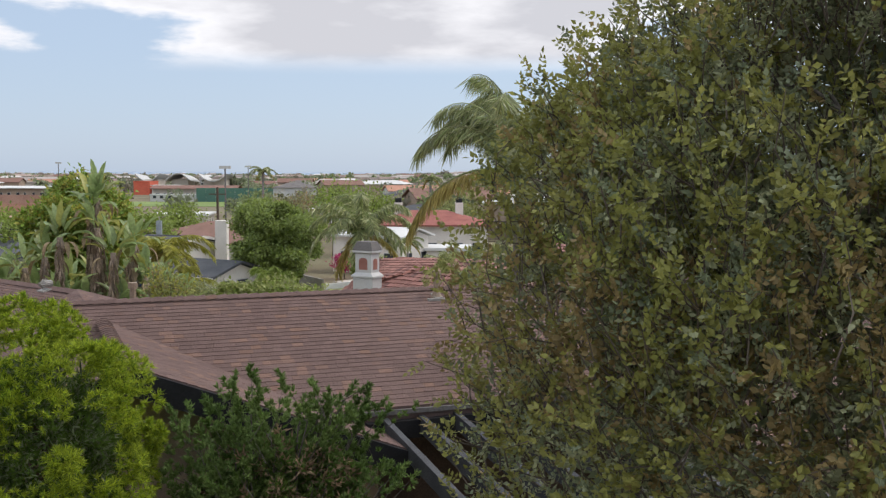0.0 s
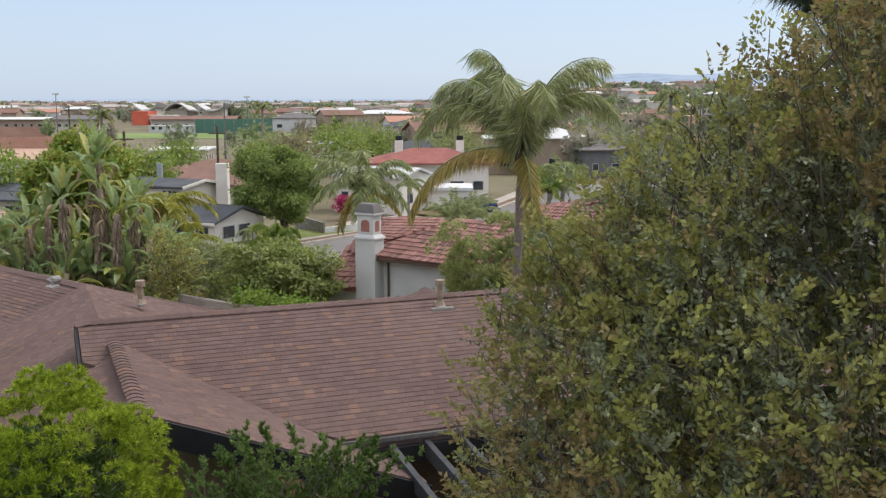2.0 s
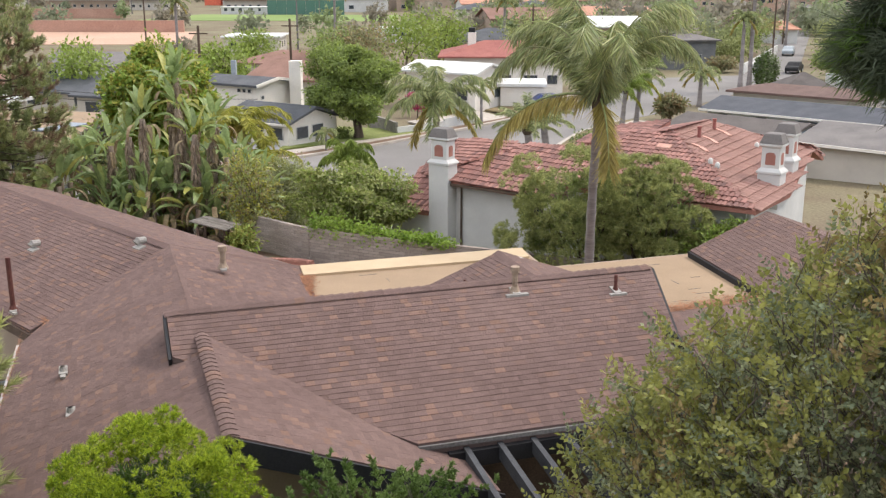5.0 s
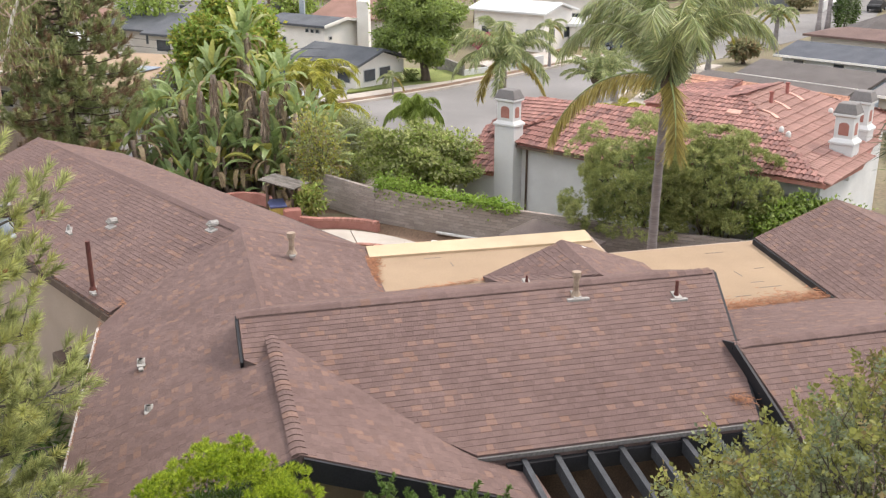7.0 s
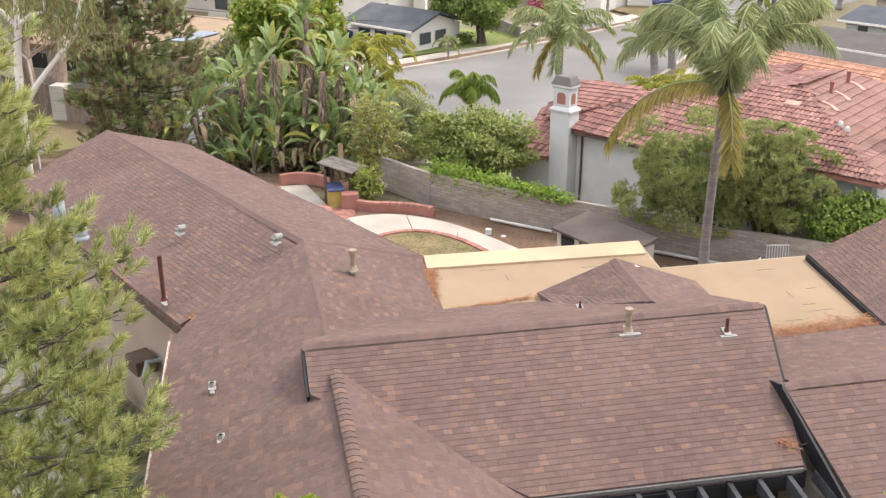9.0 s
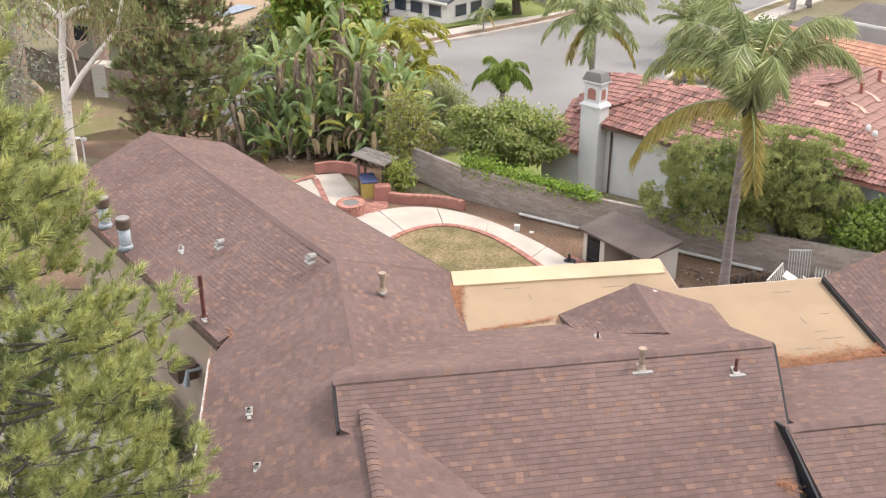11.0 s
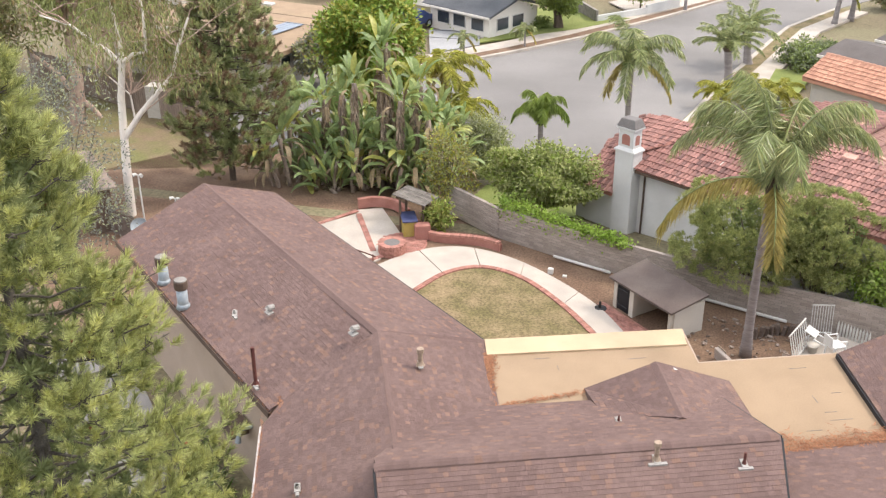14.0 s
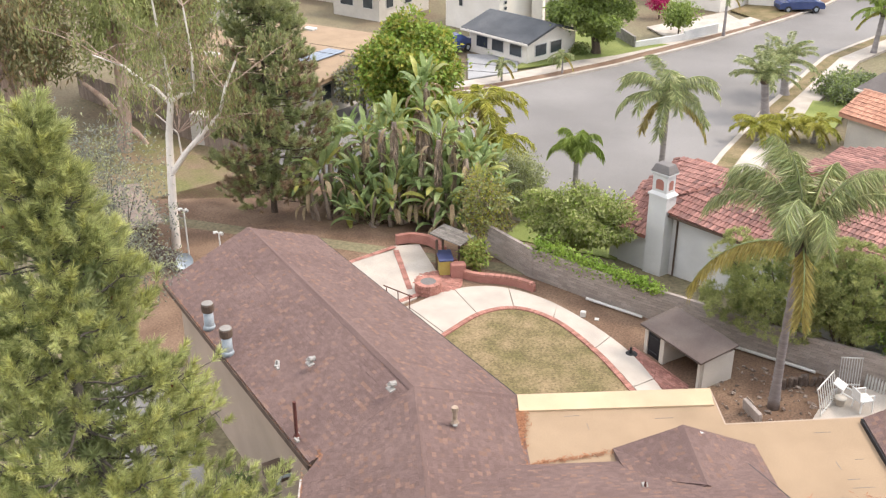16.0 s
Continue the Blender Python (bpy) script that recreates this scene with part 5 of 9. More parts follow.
far_gums()
for x, y, cz, r in ((-37.5, 44.5, 6.0, 3.6), (-44.0, 47.0, 6.5, 4.0), (-34.5, 52.5, 5.5, 3.2), (-41.0, 38.5, 6.0, 3.4), (-49.0, 41.0, 7.0, 4.2)):
    crown_tree("gum_tree", "leafy olive-green gum tree in the back lot", (x, y, zg(x, y)), 3.2, (x, y, cz), (r, r, 3.4), [L_GUM, L_OLIVE, L_GUM], 9000, 0.38, 0.34, 2.0, 0.3, 8, M_PINKBARK, aspect=0.24, group="gum trees at the back fence", shell_in=0.35)


# ---- giant bird-of-paradise grove ----
def paddle(bm, o, way, length, width, droop, rnd=None):
    """One paddle leaf on its stalk: a bent, folded blade with torn edges."""
    o, w = Vector(o), Vector(way).normalized()
    s = w.cross(Vector((0, 0, 1)))
    s = s.normalized() if s.length > 0.05 else Vector((1, 0, 0))
    p, d = o.copy(), w.copy()
    pts = [p.copy()]
    for k in range(9):
        d = (d + Vector((0, 0, -droop * (0.15 + k * 0.20)))).normalized()
        p = p + d * (length * 0.5 if k == 0 else length / 8)
        pts.append(p.copy())
    prof = (0.02, 0.05, 0.66, 0.95, 1.0, 1.0, 0.92, 0.76, 0.5, 0.06)
    rows = []
    for i, q in enumerate(pts):
        u = s.cross((pts[min(i + 1, 9)] - pts[max(i - 1, 0)]).normalized())
        a, b = (rnd.uniform(0.72, 1.08), rnd.uniform(0.72, 1.08)) if rnd else (1, 1)
        hw = width * 0.5 * prof[i]
        rows.append((bm.verts.new(q - s * hw * a + u * hw * 0.55), bm.verts.new(q), bm.verts.new(q + s * hw * b + u * hw * 0.55)))
    for a, b in zip(rows, rows[1:]):
        bm.faces.new((a[0], a[1], b[1], b[0]))
        bm.faces.new((a[1], a[2], b[2], b[1]))


M_STEM = surf("brown_fibrous_stem", (0.23, 0.175, 0.135), (0.35, 0.28, 0.225), 4, 0.95, 0.5, 30, 0.6, stretch=(1, 1, 0.4))
M_DEADLEAF = surf("dead_leaf_skirt", (0.30, 0.225, 0.16), (0.44, 0.35, 0.265), 4, 0.95, 0.5, 30, 0.6, vary="island", spread=0.5)


def strelitzia(x, y, h, n, size, rnd):
    t = thing("bird_of_paradise_plant", "giant bird-of-paradise with broad paddle leaves" + (" on a tall shaggy stem" if h > 3 else ""), "plant", "bird-of-paradise grove")
    z = zg(x, y)
    top = Vector((x + rnd.uniform(-0.4, 0.4), y + rnd.uniform(-0.3, 0.3), z + h))
    bm = bmesh.new()
    pts = curve((x, y, z - 0.1), top, 0, 5, 0.08)
    tube(bm, pts, [0.11, 0.09, 0.085, 0.085, 0.11], 8)
    part("stem", bm, M_STEM, t, smooth=True)
    if h > 2.5:
        b, w = [], []
        for _ in range(int(h * 45)):
            k = rnd.uniform(0.45, 1.0)
            q = Vector((x, y, z)).lerp(top, k)
            a = rnd.uniform(0, 6.28)
            b.append(q + Vector((math.cos(a), math.sin(a), 0)) * 0.085)
            w.append((math.cos(a) * 0.3, math.sin(a) * 0.3, -1))
        leaves("dead_leaf_skirt", b, w, NG.uniform(0.2, 0.55, len(b)), 0.07, M_DEADLEAF, t)
    plane = rnd.uniform(0, 3.14)
    for i in range(n):
        k = (i + 0.5) / n * 2 - 1
        fan = k * 1.12
        d = Vector((math.cos(plane) * math.sin(fan), math.sin(plane) * math.sin(fan), math.cos(fan))) + Vector((rnd.gauss(0, 0.22), rnd.gauss(0, 0.22), 0))
        bm = bmesh.new()
        paddle(bm, top - Vector((0, 0, 0.15)), d, size * rnd.uniform(0.8, 1.25), size * rnd.uniform(0.27, 0.36), 0.05 + 0.13 * abs(k), rnd)
        part("leaf", bm, L_PADDLE_P, t, smooth=True)
    for i in range(3):
        a = rnd.uniform(0, 6.28)
        bm = bmesh.new()
        paddle(bm, top - Vector((0, 0, 0.25)), Vector((math.cos(a), math.sin(a), 0.25)), size * 0.9, size * 0.20, 0.5, rnd)
        part("dead_leaf", bm, M_DEADPIECE, t, "withered brown leaf", smooth=True)


M_DEADPIECE = surf("withered_leaf", (0.30, 0.21, 0.13), (0.42, 0.33, 0.20), 2, 0.9, 0.2, 20, 0.6, vary="object", spread=0.5, trans=0.2)
L_PADDLE_P = surf("paddle_leaf_piece", (0.225, 0.315, 0.120), (0.380, 0.470, 0.205), 1.2, 0.34, 0.0, 9, 0.75, vary="object", spread=0.32, trans=0.42, c3=(0.44, 0.42, 0.11), spec=0.5)
sr = random.Random(21)
for i in range(112):
    x = sr.uniform(-18.4, -10.6)
    y = 38.2 + (x + 18) * 0.06 + sr.uniform(-0.8, 3.6)
    h = sr.choice((0.2, 0.5, 0.9, 1.3, 1.7, 2.2)) + (0.6 if y > 40 else 0)
    strelitzia(x, y, h, 9, sr.uniform(0.80, 1.25), sr)
for x, y, h in ((-15.9, 40.4, 4.4), (-14.5, 41.2, 6.6), (-13.6, 41.0, 6.9), (-12.6, 41.6, 5.0), (-14.0, 40.2, 5.6), (-16.9, 41.3, 4.0), (-11.6, 40.6, 3.6), (-15.1, 39.7, 5.2), (-13.1, 39.9, 4.6), (-12.2, 40.3, 4.2)):
    strelitzia(x * 0.963, y - 1.5, h * 0.93, 11, 0.95, sr)

# ---- palms ----
def palm(label, base, top, fronds, L, rad=(0.16, 0.12), yellow=0, droop=0.6, seed=1, leafl=0.42, mats=None, group="", width=0.035, up=0.9, cat="palm", per=8, old_dirs=(), hang=1.1, low=0.15, turns=()):
    """A feather palm: ringed trunk, arching fronds with paired hanging leaflets; yellow: how many old fronds hang low."""
    t = thing("palm_tree", label, cat, group)
    rr = random.Random(seed)
    base, top = Vector(base), Vector(top)
    bm = bmesh.new()
    n = 14
    pts, rads = [], []
    for i in range(n):
        k = i / (n - 1)
        p = base.lerp(top, k)
        p.y += (base.y - top.y) * 0.22 * math.sin(math.pi * k) * (1 if base.y != top.y else 0)
        pts.append(p)
        rads.append(rad[0] + (rad[1] - rad[0]) * k + (0.10 * rad[0] if i % 2 else 0) + (0.5 * rad[0] * (1 - k) ** 8))
    tube(bm, pts, rads, 10)
    part("trunk", bm, M_PALMBARK, t, smooth=True)
    bm = bmesh.new()
    tube(bm, [top - Vector((0, 0, L * 0.12)), top + Vector((0, 0, 0.02)), top + Vector((0, 0, L * 0.2))], [rad[1] * 1.1, rad[1] * 1.8, rad[1] * 0.7], 10)
    part("crown_shaft", bm, M_BARK if rad[0] > 0.13 else L_PALM, t, smooth=True)
    green, old = mats or (L_PALM, L_PALMY)
    bmr = bmesh.new()
    sets = {0: ([], []), 1: ([], [])}
    for i in range(fronds):
        dead, reach = i < yellow, 1.0
        a = 2.4 * i + rr.uniform(-0.25, 0.25)
        e = rr.uniform(-0.55, -0.1) if dead else up * (low + (1 - low) * (i - yellow) / max(1, fronds - yellow)) + rr.uniform(-0.1, 0.15)
        if turns and not dead:
            a = turns[(i - yellow) % len(turns)] + rr.uniform(-0.12, 0.12)
        if dead and old_dirs:
            a, e, reach = old_dirs[i]
        d = Vector((math.cos(a) * math.cos(e), math.sin(a) * math.cos(e), math.sin(e)))
        p = top + Vector((0, 0, L * 0.06))
        path = [p.copy()]
        m = 12
        for k in range(m):
            d = (d + Vector((0, 0, -droop * (0.10 + 0.16 * k / m) * (1.0 if not dead else 0.8)))).normalized()
            p = p + d * L * reach / m
            path.append(p.copy())
        tube(bmr, path, [0.028 * L / 2.6 * (1 - 0.85 * k / m) for k in range(m + 1)], 4, cap=False)
        B, W = sets[1 if dead else 0]
        for k in range(2, m + 1):
            t0 = (path[k] - path[k - 1]).normalized()
            s = t0.cross(Vector((0, 0, 1)))
            s = s.normalized() if s.length > 0.05 else Vector((1, 0, 0))
            for j in range(per):
                q = path[k - 1].lerp(path[k], j / per)
                for sg in (-1, 1):
                    B.append(q)
                    W.append(s * sg * rr.uniform(0.45, 0.9) + t0 * rr.uniform(0.35, 0.75) + Vector((0, 0, rr.uniform(-hang, -0.3 * max(0.0, hang - 1.0)))))
    part("stalkwork", bmr, green, t)["kind"] = "stuff"
    for k, m_ in ((0, green), (1, old)):
        B, W = sets[k]
        if B:
            ln = NG.uniform(0.7, 1.15, len(B)) * leafl
            leaves("foliage", np.array(B), np.array(W), ln, width, m_, t, fold=0.12)
    return t


qp = palm("tall leaning queen palm with yellowing lower fronds", (2.02, 27.95, 0), (1.90, 25.2, 6.75), 18, 3.4, (0.135, 0.105), 2, 1.12, 4, 0.66, width=0.031, up=1.40, per=23, turns=(2.5, 0.3, 1.9, 2.85, -1.3, 2.2, 0.7, 1.5, 0.05, 2.6, 1.2, -1.9, 2.0, 0.5, 2.4, 1.7), old_dirs=((3.30, 0.30, 1.0), (-1.45, -0.15, 0.62)), hang=2.5, low=0.74)
bm = bmesh.new()
bmesh.ops.create_icosphere(bm, subdivisions=4, radius=1.0)
for v in bm.verts:
    g = 0.8 + 0.5 * abs(noise.noise(v.co * 6.0))
    v.co = Vector((2.14 + 0.13 * g * v.co.x, 25.1 + 0.13 * g * v.co.y, 6.2 + 0.36 * g * v.co.z))
part("fruit_bunch", bm, L_DARK, qp)
palm("slender palm with drooping green fronds beside the street", (-3.75, 46.6, -1.1), (-3.65, 45.7, 4.2), 16, 2.7, (0.15, 0.11), 2, 0.95, 6, 0.6, width=0.045, per=14, up=1.3, low=0.25, hang=1.7)
palm("small young palm on the verge", (-7.5, 44.4, -1.0), (-7.5, 44.3, 1.45), 12, 1.85, (0.14, 0.11), 0, 1.5, 8, 0.5, mats=(L_FICUS, L_PALMY), width=0.034, per=18, up=1.48, low=0.72, hang=2.6)
for i, (x, y, h, s) in enumerate(((0.95, 64.6, 2.4, 12), (2.1, 70.0, 2.3, 14))):
    palm("stocky date palm with stiff arching fronds on the verge", (x, y, zg(x, y)), (x - 0.3, y, zg(x, y) + h), 20, 2.3, (0.26, 0.22), 0, 0.6, s, 0.4, width=0.04, group="street palms", per=13, up=1.3, low=0.25)
for i, (x, y, h, s) in enumerate(((10.0, 86.6, 4.0, 20), (8.6, 84.4, 3.3, 22))):
    palm("queen palm with yellow-green fronds beside the street", (x, y, zg(x, y)), (x + 0.2, y, zg(x, y) + h), 15, 2.5, (0.2, 0.16), 2, 0.8, s, 0.5, mats=(L_FICUS if i % 2 else L_PALM, L_YELLOW), width=0.045, group="street palms", per=13, up=1.3, low=0.3, hang=1.7)
palm("yellow-green clumping palm behind the grove", (-12.6, 45.2, -1.1), (-12.4, 45.0, 3.4), 16, 2.5, (0.12, 0.10), 3, 0.85, 31, 0.5, mats=(L_YELLOW, L_PALMY), width=0.06)
palm("yellow-green clumping palm behind the grove", (-11.7, 44.2, -1.0), (-11.4, 44.0, 1.9), 12, 2.1, (0.12, 0.10), 1, 0.85, 33, 0.45, mats=(L_YELLOW, L_PALMY), width=0.06)
for i, (x, y) in enumerate(((0.6, 58.2), (2.0, 59.4), (3.8, 59.6))):
    palm("low bushy palm with lime-green fronds in a front garden", (x, y, zg(x, y)), (x, y, zg(x, y) + 1.0), 13, 1.7, (0.12, 0.1), 1, 0.7, 40 + i, 0.42, mats=(L_YELLOW, L_PALMY), group="garden palms", width=0.05)
for i, (x, y) in enumerate(((-13.4, 70.6), (-17.0, 67.0))):
    palm("spindly young palm in the street verge", (x, y, zg(x, y)), (x, y, zg(x, y) + 1.4), 7, 1.3, (0.07, 0.05), 1, 0.9, 50 + i, 0.3, mats=(L_PALM, L_PALMY), group="verge palms", width=0.05)
palm("tall thin palm beside the far drive", (-3.0, 86.5, -2.6), (-3.0, 86.5, 1.0), 9, 1.5, (0.12, 0.09), 1, 0.8, 61, 0.35, width=0.06)


# ---- back garden ----
def smooth_line(pts, n=8):
    out = []
    P = [Vector((*p, 0)) for p in pts]
    for i in range(len(P) - 1):
        a, b, c, d = P[max(i - 1, 0)], P[i], P[i + 1], P[min(i + 2, len(P) - 1)]
        for k in range(n):
            t = k / n
            out.append(0.5 * ((2 * b) + (c - a) * t + (2 * a - 5 * b + 4 * c - d) * t * t + (3 * b - a - 3 * c + d) * t ** 3))
    out.append(P[-1])
    return out


inner = smooth_line(((-9.75, 27.6), (-9.15, 29.3), (-8.4, 30.95), (-7.2, 31.7), (-5.6, 31.15), (-3.8, 29.4), (-2.3, 27.4), (-1.4, 26.2)))
outer = smooth_line(((-12.2, 29.3), (-11.2, 30.6), (-10.1, 32.25), (-8.6, 33.1), (-6.8, 32.85), (-4.9, 31.75), (-2.9, 29.95), (-1.5, 27.9), (-0.6, 26.3)))
sheet("garden_soil", [(-20, 24), (-12.5, 25.5), (-4, 20.5), (2, 21), (8, 23), (8, 30), (2.5, 30.8), (-4.1, 33.1), (-9.2, 35.9), (-10.4, 37.0), (-10.6, 42.6), (-24, 43.6), (-27, 36), (-23, 27)], 0.0, M_DIRT, "bare brown soil of the back garden", "soil", 0.03)
sheet("dry_lawn", [(p.x, p.y) for p in reversed(inner)] + [(-5.5, 21.5)], 0.035, M_LAWN, "worn patch of dry brown and green grass", "lawn", 0.06)
bm = bmesh.new()
cuts = 7
hi = []
for k in range(81):
    t = k / 80
    a, b = inner[min(int(t * (len(inner) - 1)), len(inner) - 1)], outer[min(int(t * (len(outer) - 1)), len(outer) - 1)]
    hi.append((a + (b - a).normalized() * 0.14, b))
pathway = thing("garden_path", "curved pale concrete garden path with brick edging", "path")
for s in range(cuts):
    seg = hi[int(80 * s / cuts):int(80 * (s + 1) / cuts) + 1]
    if len(seg) < 3:
        continue
    bm = bmesh.new()
    sh = 0.012
    m = len(seg)
    poly = [p[1] for p in seg] + [p[0] for p in reversed(seg)]
    a0 = (seg[0][0] - seg[1][0]).normalized() * -sh
    va = [bm.verts.new((p[0].x, p[0].y, 0.06)) for p in seg]
    vb = [bm.verts.new((p[1].x, p[1].y, 0.06)) for p in seg]
    if s:
        for v, w in ((va[0], va[1]), (vb[0], vb[1])):
            v.co += (w.co - v.co).normalized() * 0.035
    for i in range(m - 1):
        bm.faces.new((va[i], va[i + 1], vb[i + 1], vb[i]))
    ret = bmesh.ops.extrude_face_region(bm, geom=bm.faces[:])
    for v in [g for g in ret["geom"] if isinstance(g, bmesh.types.BMVert)]:
        v.co.z -= 0.09
    bmesh.ops.recalc_face_normals(bm, faces=bm.faces[:])
    part("slab", bm, M_CONC, pathway)
bm = bmesh.new()
box(bm, -0.043, -0.10, 0.0, 0.043, 0.10, 0.085, None, 0.006)
bmesh.ops.recalc_face_normals(bm, faces=bm.faces[:])
brick_me = bpy.data.meshes.new("brick")
bm.to_mesh(brick_me)
bm.free()
brick_me.materials.append(M_BRICK)


def bricks_along(line, z, parent, step=0.098, skip=0):
    acc = 0.0
    for a, b in zip(line, line[1:]):
        d = b - a
        L = d.length
        while acc < L:
            p = a + d * (acc / L)
            ob = new("brick", brick_me)
            ob.matrix_world = pose(p.x, p.y, z, 0, 0, math.degrees(math.atan2(d.y, d.x)) + R.uniform(-2, 2))
            ob.parent = parent
            acc += step
        acc -= L


bricks_along(inner[4:52], 0.0, pathway)
# red brick garden wall that curves round the oven
gwall = thing("garden_wall", "low curved red brick wall with a rowlock cap", "wall")
gline = smooth_line(((-10.9, 34.6), (-10.35, 34.2), (-9.95, 33.6), (-9.3, 33.42), (-8.5, 33.5), (-7.7, 33.5), (-6.95, 33.25)), 6)
bm = bmesh.new()
for a, b in zip(gline, gline[1:]):
    k = max(0.0, min(1.0, (a.x + 10.9) / 1.3))
    beam(bm, a + Vector((0, 0, 0.13)), b + (b - a) * 0.1 + Vector((0, 0, 0.13)), 0.19, 0.30)
part("wall_core", bm, M_REDPLAST, gwall)
bricks_along(gline, 0.285, gwall, 0.085)
# patio, brick bands, round fire pit, oven and its board roof
sheet("concrete_patio", [(-15.6, 32.0), (-11.9, 30.0), (-11.1, 31.3), (-11.0, 33.6), (-12.6, 36.1), (-13.6, 35.4)], 0.05, M_CONC, "pale concrete terrace with red brick bands", "terrace", 0.08)
for a, b in (((-13.25, 35.0), (-11.55, 31.9)), ((-12.1, 30.2), (-11.1, 31.6)), ((-11.1, 31.6), (-10.1, 33.2)), ((-15.5, 32.1), (-13.4, 35.3))):
    bm = bmesh.new()
    A, B = Vector((*a, 0.052)), Vector((*b, 0.052))
    n = int((B - A).length / 0.1)
    for i in range(n):
        p = A.lerp(B, (i + 0.5) / n)
        d = (B - A).normalized()
        q = d.cross(Vector((0, 0, 1))) * 0.11
        beam(bm, p - q, p + q, 0.085, 0.03)
    tagged(part("brick_band", bm, M_BRICKI), "band of red bricks set in the terrace", "paving", kind="stuff")
bm = bmesh.new()
for i in range(-9, 10):
    for j in range(-10, 11):
        x, y = -10.72 + 0.2 * j * 0.5 + 0.05 * (i % 2), 32.85 + 0.095 * i
        if (j + i) % 2 == 0 and (x + 10.72) ** 2 + (y - 32.85) ** 2 < 0.80:
            z = 0.05 + R.uniform(-0.003, 0.003)
            beam(bm, Vector((x - 0.093, y, z)), Vector((x + 0.093, y + R.uniform(-0.004, 0.004), z)), 0.085, 0.03)
tagged(part("brick_paving", bm, M_BRICKI), "red brick paving round the fire pit", "paving", kind="stuff")
sheet("brick_terrace", [(-10.72 + 0.97 * math.cos(math.pi * k / 12), 32.85 + 0.97 * math.sin(math.pi * k / 12)) for k in range(24)], 0.046, M_REDPLAST, "red mortar bed under the brick paving", "paving", 0.05)
pit = thing("fire_pit", "round red brick fire pit with a grey bowl", "fire pit", at=(-10.85, 32.05, 0))
for row in range(5):
    for i in range(24):
        a = 2 * math.pi * (i + 0.5 * (row % 2)) / 24
        if row < 4 and i % 2:
            continue
        ob = new("brick", brick_me)
        ob.parent = pit
        r = 0.46 if row < 4 else 0.41
        if row < 4:
            ob.matrix_basis = pose(r * math.cos(a), r * math.sin(a), 0.09 * row, 0, 0, math.degrees(a)) @ Matrix.Diagonal((1.3, 1.15, 1, 1))
        else:
            ob.matrix_basis = pose(r * math.cos(a), r * math.sin(a), 0.36, 0, 0, math.degrees(a) + 90) @ Matrix.Diagonal((1.2, 1.1, 1, 1))
bm = bmesh.new()
tube(bm, [(0, 0, 0.0), (0, 0, 0.34)], [0.492, 0.49], 24)
part("core", bm, M_REDPLAST, pit)
bm = bmesh.new()
tube(bm, [(0, 0, 0.35), (0, 0, 0.385), (0, 0, 0.43), (0, 0, 0.435), (0, 0, 0.36)], [0.26, 0.30, 0.345, 0.32, 0.24], 24)
part("bowl", bm, M_GREYROOF, pit, "grey metal bowl")
oven = thing("outdoor_oven", "brick outdoor oven with yellow side and blue cover", "barbecue", at=(-10.75, 33.85, 0))
bm = bmesh.new(); box(bm, -0.26, -0.45, 0, 0.26, 0.45, 0.66, pose(0, 0, 0, 0, 0, 25), 0.02); part("body", bm, M_YELLOW, oven, "yellow painted side")
bm = bmesh.new(); box(bm, -0.30, -0.49, 0.66, 0.30, 0.49, 0.74, pose(0, 0, 0, 0, 0, 25), 0.02); part("cover", bm, M_BLUEP, oven, "dark blue cover")
bm = bmesh.new(); box(bm, 0.15, -0.75, 0, 0.75, -0.35, 0.62, pose(0, 0, 0, 0, 0, 25), 0.03); part("brick_end", bm, M_REDPLAST, oven)
ret_ = thing("retaining_wall", "low curved red plastered wall below the plants", "wall")
bm = bmesh.new()
cl = smooth_line(((-13.5, 35.7), (-12.9, 36.1), (-12.0, 36.0), (-11.2, 35.2)), 6)
for a, b in zip(cl, cl[1:]):
    beam(bm, a + Vector((0, 0, 0.18)), b + (b - a) * 0.1 + Vector((0, 0, 0.18)), 0.2, 0.42)
part("wall", bm, M_REDPLAST, ret_)
M_OLDBOARD = surf("old_grey_plank", (0.135, 0.120, 0.105), (0.215, 0.195, 0.175), 3, 0.95, 0.4, 30, 0.55, vary="object", spread=0.4)
can = thing("plank_canopy", "small weathered board canopy on posts over the oven", "canopy", at=(-10.72, 34.45, 0))
for k in range(7):
    bm = bmesh.new()
    box(bm, -0.72, -0.63 + 0.18 * k, 1.34, 0.72, -0.455 + 0.18 * k, 1.38, pose(-0.15, 0, 0.006 * (k % 2), -4, 9, -12))
    part("plank", bm, M_OLDBOARD, can)
for x, y in ((-0.4, -0.5), (0.5, -0.4), (-0.45, 0.45), (0.4, 0.5)):
    bm = bmesh.new(); box(bm, x - 0.04, y - 0.04, 0, x + 0.04, y + 0.04, 1.30); part("post", bm, M_WOODDARK, can)
rail = thing("handrail", "short dark metal handrail beside the steps", "railing")
bm = bmesh.new()
tube(bm, [(-12.1, 30.55, 0.82), (-10.85, 30.2, 0.72)], [0.025, 0.025], 6); part("top_rail", bm, M_RUST, rail)
for k in (0.1, 0.5, 0.9):
    bm = bmesh.new()
    q = Vector((-12.1, 30.55, 0)).lerp(Vector((-10.85, 30.2, 0)), k)
    tube(bm, [q, q + Vector((0, 0, 0.78))], [0.02, 0.02], 6); part("baluster", bm, M_RUST, rail)

